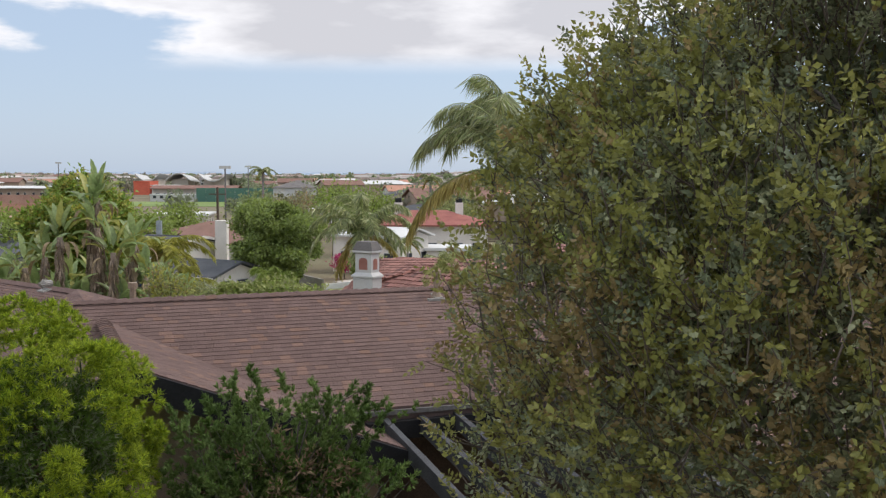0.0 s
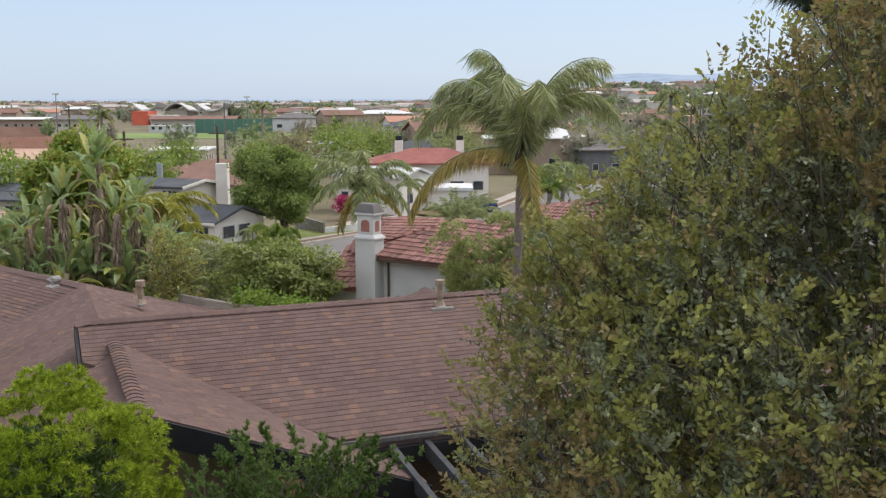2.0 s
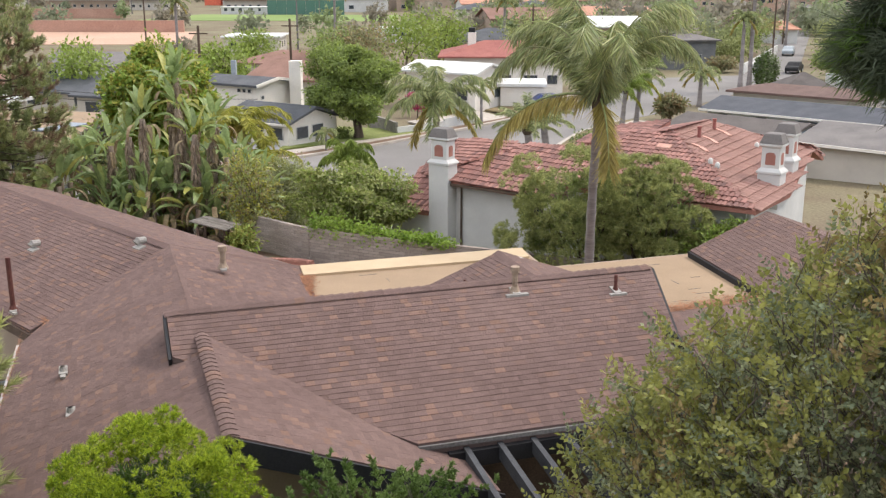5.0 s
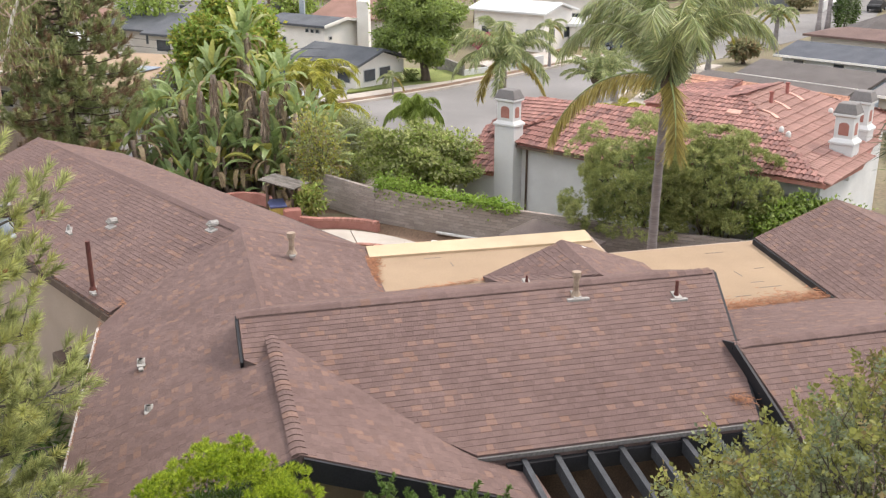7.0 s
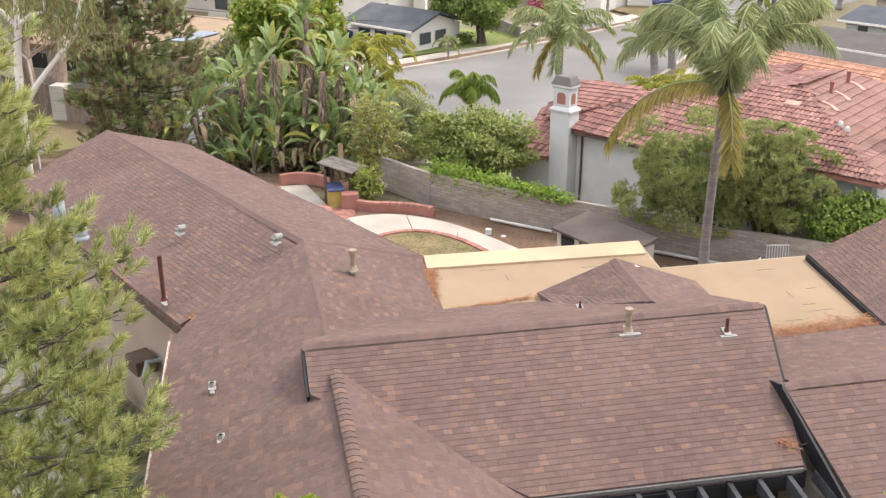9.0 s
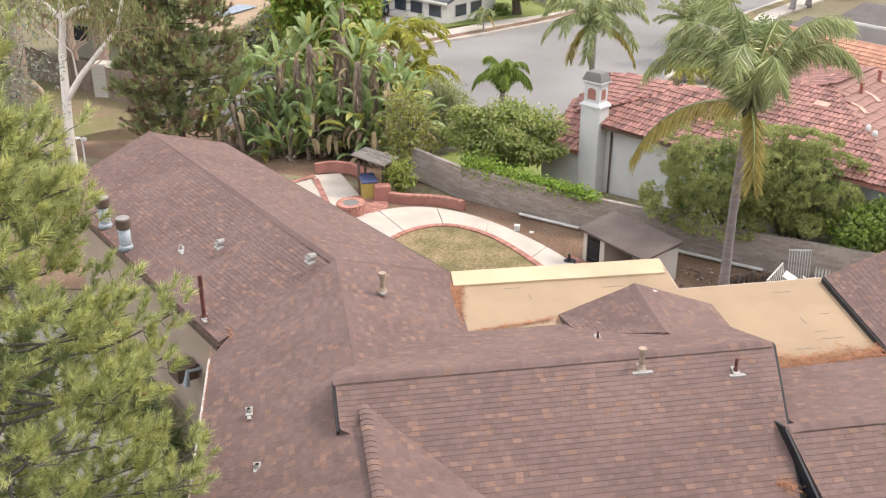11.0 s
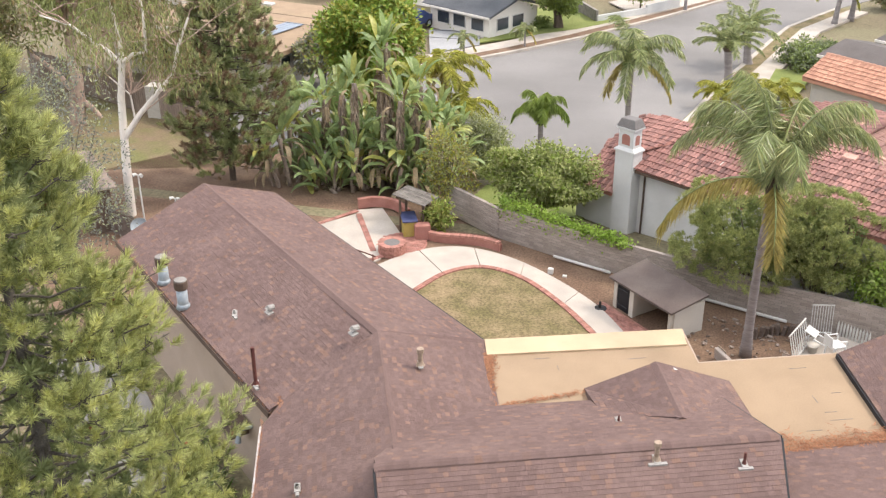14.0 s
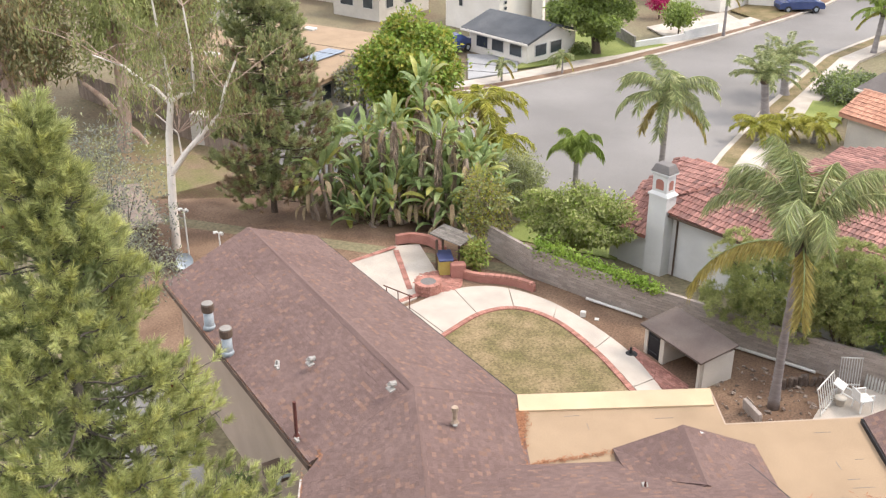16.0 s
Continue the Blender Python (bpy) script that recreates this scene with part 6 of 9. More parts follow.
# block wall
bw = tagged(new("block_wall"), "long grey-brown slump-block garden wall with vines over its top", "wall", kind="structure")
wpts = [Vector((*p, 0)) for p in ((-9.5, 36.0), (-7.4, 34.45), (-4.1, 33.05), (-1.2, 32.1), (2.5, 30.75), (7.0, 29.6))]
bm = bmesh.new()
box(bm, -0.195, -0.075, -0.047, 0.195, 0.075, 0.047, None, 0.008)
block_me = bpy.data.meshes.new("block")
bm.to_mesh(block_me)
bm.free()
block_me.materials.append(M_BLOCK)
bm = bmesh.new()
rest = bmesh.new()
nb = 0
for a, b in zip(wpts, wpts[1:]):
    d = (b - a)
    L = d.length
    d.normalize()
    beam(bm, a + Vector((0, 0, 0.62)), b + Vector((0, 0, 0.62)), 0.125, 1.26)
    ang = math.degrees(math.atan2(d.y, d.x))
    for row in range(12):
        u = 0.2 * (row % 2)
        while u < L:
            p = a + d * u + Vector((0, 0, 0.055 + 0.105 * row))
            m = pose(p.x, p.y, p.z, 0, 0, ang)
            if nb < 300 and row > 3 and -8.5 < p.x < 4.5:
                ob = new("block", block_me)
                ob.matrix_world = m
                ob.parent = bw
                nb += 1
            else:
                box(rest, -0.195, -0.075, -0.047, 0.195, 0.075, 0.047, m)
            u += 0.4
part("wall_core", bm, M_MORTAR, bw)
part("blocks", rest, M_BLOCKI, bw)["kind"] = "stuff"
vine = thing("wall_vine", "bright green vine trailing over the block wall", "vine")
b_, w_ = [], []
for k in range(2600):
    t = R.uniform(0, 1)
    p = Vector((-7.2, 34.5, 1.3)).lerp(Vector((-2.6, 32.6, 1.3)), t) if t < 0.62 else Vector((-7.2, 34.5, 1.3)).lerp(Vector((-2.2, 32.4, 1.3)), t)
    thick_ = 0.5 * (1 - t) + 0.12 * abs(math.sin(9 * t)) + 0.06
    b_.append(p + Vector((R.gauss(0, 0.16), R.gauss(0, 0.16), R.gauss(0.03, thick_ * 0.45))))
    w_.append((R.gauss(0, 1), R.gauss(-0.5, 0.7), R.gauss(-0.2, 0.6)))
leaves("foliage", b_, w_, NG.uniform(0.08, 0.15, len(b_)), 0.09, L_VINE, vine)
bm = bmesh.new(); tube(bm, [(-7.2, 34.5, 0.0), (-7.0, 34.45, 1.3), (-4.2, 33.2, 1.33), (-2.3, 32.5, 1.3)], [0.03, 0.03, 0.02, 0.01], 5); part("stem", bm, M_BARK, vine)
pp = thing("drain_pipe", "white plastic pipe lying along the foot of the block wall", "pipe")
for a, b in (((-4.9, 33.1, 0.12), (-2.7, 32.3, 0.12)), ((0.4, 31.25, 0.12), (3.3, 30.3, 0.12))):
    bm = bmesh.new(); tube(bm, [a, b], [0.055, 0.055], 8); part("pipe_length", bm, M_OFFWHITE, pp)

# lean-to shed
M_SHEDROOF = surf("dark_faded_roofing", (0.105, 0.080, 0.072), (0.145, 0.115, 0.10), 0.9, 0.95, 0.4, 40, 0.7)
shed = thing("garden_shed", "low stucco lean-to shed with brown roof and dark door", "shed")
SA, SB = Vector((-2.35, 30.1, 0)), Vector((-0.35, 28.25, 0))
sd = (SB - SA).normalized()
sn = Vector((-sd.y, sd.x, 0))
P4 = lambda u, v, z: SA + sd * u + sn * v + Vector((0, 0, z))
SL = (SB - SA).length
bm = bmesh.new(); slab(bm, [P4(-0.12, -0.15, 1.12), P4(SL + 0.15, -0.15, 1.12), P4(SL + 0.15, 1.45, 1.34), P4(-0.12, 1.45, 1.34)], 0.07); part("roof", bm, M_SHEDROOF, shed, "faded brown shingle roof")
for u0, u1 in ((0.0, 0.16), (0.78, 0.98), (SL - 0.12, SL)):
    bm = bmesh.new()
    prism(bm, [tuple(P4(u0, 0.0, 0))[:2], tuple(P4(u1, 0.0, 0))[:2], tuple(P4(u1, 0.15, 0))[:2], tuple(P4(u0, 0.15, 0))[:2]], -0.05, 1.05)
    part("post", bm, M_CREAM, shed)
for q in (((0, 0.1), (0, 1.4)), ((SL, 0.1), (SL, 1.4)), ((0, 1.35), (SL, 1.35)), ((0.9, 0.1), (0.9, 1.35))):
    wall(P4(*q[0], 0), P4(*q[1], 0), -0.05, 1.1, M_CREAM, shed, 0.1, "side_wall")
bm = bmesh.new(); beam(bm, P4(0.18, 0.04, 0.48), P4(0.76, 0.04, 0.48), 0.04, 0.92); dr = part("door", bm, M_FASCIA, shed, "dark metal door")
bm = bmesh.new(); beam(bm, P4(0.25, 0.0, 0.80), P4(0.68, 0.0, 0.80), 0.03, 0.03); beam(bm, P4(0.25, 0.0, 0.2), P4(0.68, 0.0, 0.2), 0.03, 0.03); part("door_frame", bm, M_RAFTER, dr)
bm = bmesh.new()
for i in range(9):
    for j in range(14):
        p = P4(-0.25 + 0.2 * j + 0.1 * (i % 2), -0.92 + 0.095 * i, 0.02 + R.uniform(-0.006, 0.006))
        beam(bm, p - sd * 0.093, p + sd * R.uniform(0.088, 0.095), 0.084, 0.04)
tagged(part("brick_paving", bm, M_BRICKI), "uneven red brick paving before the shed", "paving", kind="stuff")
um = thing("umbrella_base", "black round parasol base on the soil", "parasol base", at=(-2.75, 29.75, 0))
bm = bmesh.new(); tube(bm, [(0, 0, 0), (0, 0, 0.05), (0, 0, 0.08), (0, 0, 0.3)], [0.25, 0.24, 0.05, 0.03], 14); part("base", bm, M_BLACK, um)

# rubble and odds and ends beside the palm
M_EDGEBLOCK = surf("brown_edging_block", (0.115, 0.085, 0.068), (0.175, 0.135, 0.11), 6, 0.95, 0.4, 50, 0.6)
rub = []
for i in range(120):
    x, y = R.uniform(-0.2, 3.6), R.uniform(27.2, 30.2)
    s = R.uniform(0.03, 0.09)
    v, f = [], []
    bm = bmesh.new()
    bmesh.ops.create_cube(bm, size=1)
    bmesh.ops.transform(bm, matrix=pose(x, y, s * 0.3, R.uniform(0, 90), R.uniform(0, 40), R.uniform(0, 180)) @ Matrix.Diagonal((s * R.uniform(1, 3), s * 1.2, s * 0.8, 1)), verts=bm.verts[:])
    rub.append(bm)
tot = bmesh.new()
for b in rub:
    me = bpy.data.meshes.new("tmp"); b.to_mesh(me); b.free(); tot.from_mesh(me); bpy.data.meshes.remove(me)
tagged(part("rubble", tot, surf("rubble", (0.17, 0.115, 0.085), (0.34, 0.285, 0.24), 9, 0.95, 0.3, 40, 0.7, vary="island", spread=0.8)), "broken bricks and stones scattered on the soil", "rubble", kind="stuff")
for i in range(10):
    k = i / 9
    q = Vector((2.15, 29.02, 0)).lerp(Vector((3.72, 29.70, 0)), k) + Vector((0, 0.18 * math.sin(3.1 * k), 0))
    cb = thing("garden_block", "brown concrete block set on end in the soil", "block", "edging blocks", at=tuple(q))
    bm = bmesh.new(); box(bm, -0.10, -0.055, -0.04, 0.10, 0.055, 0.30 + 0.05 * (i % 3), pose(0, 0, 0, R.uniform(-9, 9), R.uniform(-9, 9), 70 + R.uniform(-14, 14)), 0.012); part("body", bm, M_EDGEBLOCK, cb)
slabw = thing("leaning_slab", "grey retaining slab with a yellow board beside a hole", "slab", at=(1.42, 27.22, 0))
bm = bmesh.new(); box(bm, -0.50, -0.07, 0, 0.45, 0.07, 0.40, pose(0, 0, 0, 6, 0, -57), 0.02); part("body", bm, M_BLOCKI, slabw)
bm = bmesh.new(); box(bm, -0.50, 0.07, 0.10, -0.10, 0.10, 0.44, pose(0, 0, 0, 6, 0, -57)); part("board", bm, M_BEIGEPIPE, slabw, "weathered yellow board")
gate = thing("trellis_panel", "leaning white metal lattice panel", "panel", at=(3.70, 28.45, 0))
for k in range(9):
    bm = bmesh.new(); tube(bm, [(-0.4 + 0.1 * k, 0, 0.05), (-0.4 + 0.1 * k, 0.25, 1.05)], [0.016, 0.016], 5); part("bar", bm, M_OFFWHITE, gate)
for k in (0.08, 0.98):
    bm = bmesh.new(); tube(bm, [(-0.43, 0.25 * k, 0.05 + k), (0.43, 0.25 * k, 0.05 + k)], [0.025, 0.025], 5); part("rail", bm, M_OFFWHITE, gate)
gate.rotation_euler = (0, 0, radians(68))
gate.scale = (1.65, 1, 0.9)
gate2 = copy_thing(gate, pose(4.33, 29.82, 0, 0, 0, 12) @ Matrix.Diagonal((0.5, 0.6, 1.15, 1)))
chair_at = ((4.68, 28.62, 120), (4.45, 29.0, 250))
first = None
for x, y, a in chair_at:
    if first is None:
        first = thing("plastic_chair", "white plastic garden chair on a concrete slab", "chair", "garden chairs", at=(x, y, 0.05))
        first.rotation_euler = (0, 0, radians(a))
        bm = bmesh.new(); box(bm, -0.23, -0.22, 0.40, 0.23, 0.22, 0.43, None, 0.01); part("seat", bm, M_PLASTIC, first)
        bm = bmesh.new(); box(bm, -0.22, 0.20, 0.43, 0.22, 0.24, 0.82, pose(0, 0, 0, -8), 0.01); part("backrest", bm, M_PLASTIC, first)
        for sx in (-0.2, 0.2):
            for sy in (-0.19, 0.19):
                bm = bmesh.new(); tube(bm, [(sx * 1.1, sy * 1.1, 0), (sx, sy, 0.41)], [0.022, 0.028], 6); part("leg", bm, M_PLASTIC, first)
            bm = bmesh.new(); tube(bm, [(sx * 1.15, -0.2, 0.43), (sx * 1.2, -0.18, 0.62), (sx * 1.2, 0.2, 0.64)], [0.02, 0.025, 0.02], 6); part("armrest", bm, M_PLASTIC, first)
    else:
        copy_thing(first, pose(x, y, 0.05, 75, 0, a))
pot = thing("flower_pot", "cream plastic flower pot, empty", "pot", at=(4.02, 28.67, 0.04))
bm = bmesh.new(); tube(bm, [(0, 0, 0), (0, 0, 0.24), (0, 0, 0.25), (0, 0, 0.28)], [0.12, 0.17, 0.19, 0.19], 14); part("body", bm, M_CREAM, pot, smooth=True)
bkt = thing("plaster_block", "white plaster block and scraps on the soil", "block", at=(-4.8, 31.9, 0))
bm = bmesh.new(); box(bm, -0.1, -0.08, 0, 0.1, 0.08, 0.22, None, 0.02); box(bm, 0.45, -0.15, 0, 0.6, 0, 0.03); part("body", bm, M_OFFWHITE, bkt)
sheet("concrete_pad", [(3.2, 27.6), (6.5, 28.6), (6.0, 30.2), (3.8, 29.6)], 0.03, M_CONC, "small cracked concrete pad", "paving", 0.05)
pick = thing("picket_fence", "short pale pointed picket fence at the foot of the wall", "fence")
for k in range(11):
    q = Vector((4.85, 30.02, 0)).lerp(Vector((5.75, 29.52, 0)), k / 10)
    bm = bmesh.new(); tube(bm, [q, q + Vector((0, 0, 0.42)), q + Vector((0, 0, 0.55))], [0.032, 0.032, 0.004], 4); part("picket", bm, M_OFFWHITE, pick)

# ---- west side of the house and the back lot ----
sheet("side_path", [(-9.6, 15.5), (-8.3, 14.0), (-6.5, 9.5), (-9.5, 8.0), (-14, 16), (-19, 22), (-17.5, 24)], 0.02, surf("dirty_concrete", (0.22, 0.205, 0.185), (0.29, 0.27, 0.245), 0.9, 0.9, 0.25, 50, 0.8), "grey concrete side yard", "paving", 0.05)
for x, y in ((-10.9, 17.4), (-12.0, 18.6), (-9.6, 15.2)):
    crown_tree("agave_plant", "spiky dark green plant at the foot of the wall", (x, y, 0), 0.1, (x, y, 0.4), (0.5, 0.5, 0.4), [L_DEEP, L_DARK], 500, 0.4, 0.1, 2, 0.05, 0, aspect=0.12, cat="plant", group="wall plants")
aw = thing("wall_heater_hood", "dark brown metal hood on the stucco wall", "hood")
c0 = wl0.lerp(wl1, 0.22)
bm = bmesh.new(); box(bm, -0.25, -0.3, 1.8, 0.25, 0.3, 2.15, pose(c0.x - 0.3, c0.y - 0.3, 0, 0, 0, 49), 0.02); part("body", bm, M_WOODDARK, aw)
bm = bmesh.new(); tube(bm, [(c0.x + 0.35, c0.y - 0.65, 2.3), (c0.x + 0.15, c0.y - 0.9, 2.35), (c0.x + 0.1, c0.y - 0.95, 2.0)], [0.05, 0.05, 0.08], 8); part("lamp", bm, M_METAL, aw)
fen = thing("board_fence", "low dark brown board fence beside the pale gum trunk", "fence")
fl = [Vector((-20.1, 30.25, 0)), Vector((-22.7, 31.2, 0))]
for k in range(18):
    q = fl[0].lerp(fl[1], k / 17)
    bm = bmesh.new(); box(bm, -0.076, -0.02, 0, 0.076, 0.02, 1.0, pose(q.x, q.y, 0, 0, 0, 160), 0.0); part("board", bm, M_EDGEBLOCK, fen)
M_TAUPE = surf("taupe_board", (0.23, 0.175, 0.14), (0.30, 0.235, 0.19), 2, 0.9, 0.3, 30, 0.75, vary="object", spread=0.25)
bf = thing("back_fence", "brown wooden fence at the back of the lot", "fence")
f0, f1 = Vector((-42, 53.5, 0)), Vector((-24.5, 44.5, 0))
for k in range(90):
    q = f0.lerp(f1, k / 89)
    z = zg(q.x, q.y)
    bm = bmesh.new(); box(bm, -0.095, -0.015, z - 0.05, 0.095, 0.015, z + 1.7 + 0.04 * math.sin(k), pose(q.x, q.y, 0, 0, 0, -27)); part("board", bm, M_TAUPE, bf)
pil = thing("block_pillar", "pale block pillar in the fence line", "pillar", at=(-29.4, 47.2, -1.25))
bm = bmesh.new()
for k in range(10):
    box(bm, -0.4, -0.4, 0.19 * k, 0.4, 0.4, 0.19 * k + 0.18, None, 0.01)
part("body", bm, M_CREAM, pil)
sheet("back_lawn", [(-36, 41), (-27, 37), (-21, 40), (-25, 45), (-36, 50)], 0.0, surf("patchy_grass", (0.17, 0.165, 0.065), (0.235, 0.165, 0.11), 0.55, 0.98, 0.5, 12, 0.6), "patchy grass of the back lot", "lawn", 0.03)
lsh = thing("lean_to_roof", "low tan board roof of a hut under the trees", "hut")
bm = bmesh.new(); slab(bm, [Vector((-22.6, 30.0, 2.0)), Vector((-21.6, 31.05, 1.95)), Vector((-24.6, 33.9, 2.1)), Vector((-25.8, 32.8, 2.2))], 0.08); part("roof", bm, M_TAUPE, lsh)
bm = bmesh.new(); prism(bm, [(-22.7, 30.4), (-22.0, 31.1), (-24.6, 33.5), (-25.3, 32.8)], -0.02, 1.90); part("wall", bm, M_WOODDARK, lsh)
dish = thing("satellite_dish", "small grey satellite dish on a short pole", "dish", at=(-19.85, 29.5, 0))
bm = bmesh.new(); tube(bm, [(0, 0, 0), (0, 0, 1.05)], [0.03, 0.03], 8); part("pole", bm, M_METAL, dish)
bm = bmesh.new()
dm = pose(0, 0, 1.15, 62, 0, 35)
tube(bm, [dm @ Vector((0, 0, -0.10)), dm @ Vector((0, 0, -0.08)), dm @ Vector((0, 0, -0.03)), dm @ Vector((0, 0, 0.03))], [0.03, 0.17, 0.27, 0.33], 20, cap=False); part("reflector", bm, M_METAL, dish, smooth=True)
bm = bmesh.new(); tube(bm, [dm @ Vector((0, -0.30, 0.0)), dm @ Vector((0, -0.10, 0.36))], [0.012, 0.012], 6); part("feed_arm", bm, M_METAL, dish)
for x, y in ((-21.33, 32.14), (-19.91, 32.28)):
    lp = thing("garden_lamp_post", "thin white post with twin floodlights", "lamp post", "garden lamps", at=(x, y, 0))
    h = 2.0 if x < -21 else 1.1
    bm = bmesh.new(); tube(bm, [(0, 0, 0), (0, 0, h)], [0.035, 0.03], 6); part("post", bm, M_OFFWHITE, lp)
    for s in (-1, 1):
        bm = bmesh.new(); tube(bm, [(0, 0, h), (0.1 * s, 0, h + 0.05), (0.2 * s, -0.08, h + 0.03)], [0.02, 0.05, 0.075], 8); part("floodlight", bm, M_OFFWHITE, lp)


# ---- tiled house next door ----
def tiles(parent, poly, along, mat, w=0.165, step=0.31, first=0):
    """Rows of barrel tiles over the slope poly; the first ones are pieces of their own."""
    poly = [Vector(p) for p in poly]
    nrm = Vector((0, 0, 0))
    for i in range(1, len(poly) - 1):
        nrm += (poly[i] - poly[0]).cross(poly[i + 1] - poly[0])
    if nrm.z < 0:
        poly.reverse(); nrm = -nrm
    nrm.normalize()
    u = Vector(along); u = (u - nrm * u.dot(nrm)).normalized(); v = nrm.cross(u)
    if v.z > 0:
        u, v = -u, -v
    o = sum(poly, Vector((0, 0, 0))) / len(poly)
    poly = [p - Vector((0, 0, (p - o).dot(nrm) / nrm.z)) for p in poly]
    p2 = [((p - o).dot(u), (p - o).dot(v)) for p in poly]
    if sum(p2[i][0] * p2[(i + 1) % len(p2)][1] - p2[(i + 1) % len(p2)][0] * p2[i][1] for i in range(len(p2))) < 0:
        p2.reverse()
    inside = lambda p: all((p2[(i + 1) % len(p2)][0] - p2[i][0]) * (p[1] - p2[i][1]) - (p2[(i + 1) % len(p2)][1] - p2[i][1]) * (p[0] - p2[i][0]) > -0.12 for i in range(len(p2)))
    bm = bmesh.new(); slab(bm, [p - nrm * 0.02 for p in poly], 0.14)
    base = part("roof_slope", bm, M_REDPLAST, parent)
    K = 5
    tv, tf = [], []
    for t, r, up in ((0, 0.42, 0.0), (1, 0.56, 0.030)):
        for k in range(K):
            a = math.pi * k / (K - 1)
            tv.append(u * (-math.cos(a) * w * r) + v * (t * step * 1.12) + nrm * (math.sin(a) * w * 0.27 + up))
    for k in range(K - 1):
        tf.append((k, k + 1, K + k + 1, K + k))
    tv += [q - nrm * 0.03 for q in tv[K:2 * K]]
    for k in range(K - 1):
        tf.append((K + k, K + k + 1, 2 * K + k + 1, 2 * K + k))
    me = bpy.data.meshes.new("roof_tile")
    me.from_pydata([tuple(q) for q in tv], [], tf)
    me.materials.append(mat)
    me.update()
    V, F = [], []
    n = 0
    vv = max(q[1] for q in p2) - step
    while vv > min(q[1] for q in p2) - step:
        uu = min(q[0] for q in p2)
        while uu < max(q[0] for q in p2):
            if inside((uu, vv + step / 2)):
                c = o + u * (uu + R.uniform(-0.01, 0.01)) + v * (vv + R.uniform(-0.015, 0.015)) + nrm * R.uniform(0, 0.012)
                if n < first:
                    ob = new("roof_tile", me); ob.location = c; ob.parent = base; n += 1
                else:
                    s = len(V)
                    V += [c + q for q in tv]
                    F += [tuple(s + i for i in f) for f in tf]
            uu += w
        vv -= step
    if V:
        raw("roof_tiles", V, F, mat, base)["kind"] = "stuff"
    return base


M_PINKTILE = surf("salmon_tile", (0.50, 0.27, 0.21), (0.56, 0.33, 0.26), 2, 0.85, 0.1, 30)
M_TILE_W = surf("worn_clay_tile", (0.285, 0.165, 0.135), (0.335, 0.195, 0.160), 0.5, 0.9, 0.2, 40, 0.75, vary="island", spread=0.14, c3=(0.26, 0.135, 0.11))
M_TILE_P = surf("clay_tile_piece", (0.27, 0.120, 0.095), (0.34, 0.160, 0.125), 0.9, 0.85, 0.2, 40, 0.75, vary="object", spread=0.4, c3=(0.27, 0.11, 0.09))
nh = thing("tiled_house", "white stucco house with a red clay barrel-tile hip roof", "house")
HE, HN = Vector((0.858, -0.514, 0)), Vector((0.514, 0.858, 0))
C0 = Vector((-2.46, 36.50, 2.5))
hp = lambda a, n, z: Vector((C0.x, C0.y, 0)) + HE * a + HN * n + Vector((0, 0, z))
ts = tiles(nh, [hp(0, 0, 2.5), hp(4.84, 0, 2.5), hp(4.84, 3.6, 3.72), Vector((0.25, 38.35, 3.60)), Vector((-2.25, 37.35, 3.02))], HE, M_TILE, first=0)
RE, RP, RH, RL = hp(6.66, 4.5, 4.35), hp(6.66, 7.7, 4.42), hp(11.3, -0.3, 3.0), hp(5.2, 4.4, 4.28)
RA, RB = hp(8.75, 8.4, 3.86), hp(10.34, 8.95, 3.43)
tiles(nh, [hp(4.3, -0.3, 3.02), RH, RE, RL], HE, M_TILE)
tiles(nh, [RE, RH, hp(11.42, 2.8, 3.02), RB, RA, RP], HN, M_TILE_W, 0.165, 0.36)
tiles(nh, [RL, RE, RP, hp(4.4, 9.6, 3.8), hp(4.4, 6.2, 3.7)], HN, M_TILE)
tiles(nh, [RP, RA, RB, hp(10.0, 12.0, 2.9), hp(5.5, 12.0, 2.9)], HE, M_TILE)
tiles(nh, [hp(1.2, 3.2, 3.6), hp(4.84, 3.6, 3.72), hp(5.0, 7.5, 2.4), hp(-0.2, 7.0, 2.3)], HE, M_TILE)
tiles(nh, [hp(2.4, 8.6, 3.9), hp(4.4, 9.6, 3.86), hp(4.4, 6.2, 3.72), hp(2.0, 6.0, 3.2)], HN, M_TILE)
tiles(nh, [Vector((-2.25, 37.35, 3.05)), Vector((0.25, 38.35, 3.62)), Vector((-1.73, 39.95, 3.60)), Vector((-2.46, 40.0, 3.45))], HE, M_TILE)
tiles(nh, [Vector((-2.25, 37.35, 3.05)), Vector((-2.46, 40.0, 3.45)), Vector((-3.85, 39.7, 2.45)), Vector((-3.15, 38.2, 2.40))], HN, M_TILE)
tiles(nh, [Vector((-5.0, 38.0, 1.30)), Vector((-3.3, 36.75, 1.30)), Vector((-2.65, 38.3, 2.35)), Vector((-3.75, 39.5, 2.35))], HE, M_TILE)
for a, b in ((RE, RH), (RE, RP), (RP, RA), (RA, RB), (RL, RE), (Vector((0.25, 38.35, 3.64)), hp(4.84, 3.6, 3.78)), (Vector((-2.25, 37.35, 3.08)), Vector((0.25, 38.35, 3.65))), (Vector((-2.46, 40.0, 3.48)), Vector((-2.25, 37.35, 3.08))), (Vector((-1.73, 39.95, 3.64)), Vector((0.25, 38.35, 3.65)))):
    caps("ridge_tile", a, b, 0.6, ts, 0.38, 0.13, M_TILE_P)
wall(hp(-0.15, 0.45, 0), hp(4.8, 0.45, 0), -0.6, 2.45, M_WHITE, nh, label="white stucco wall")
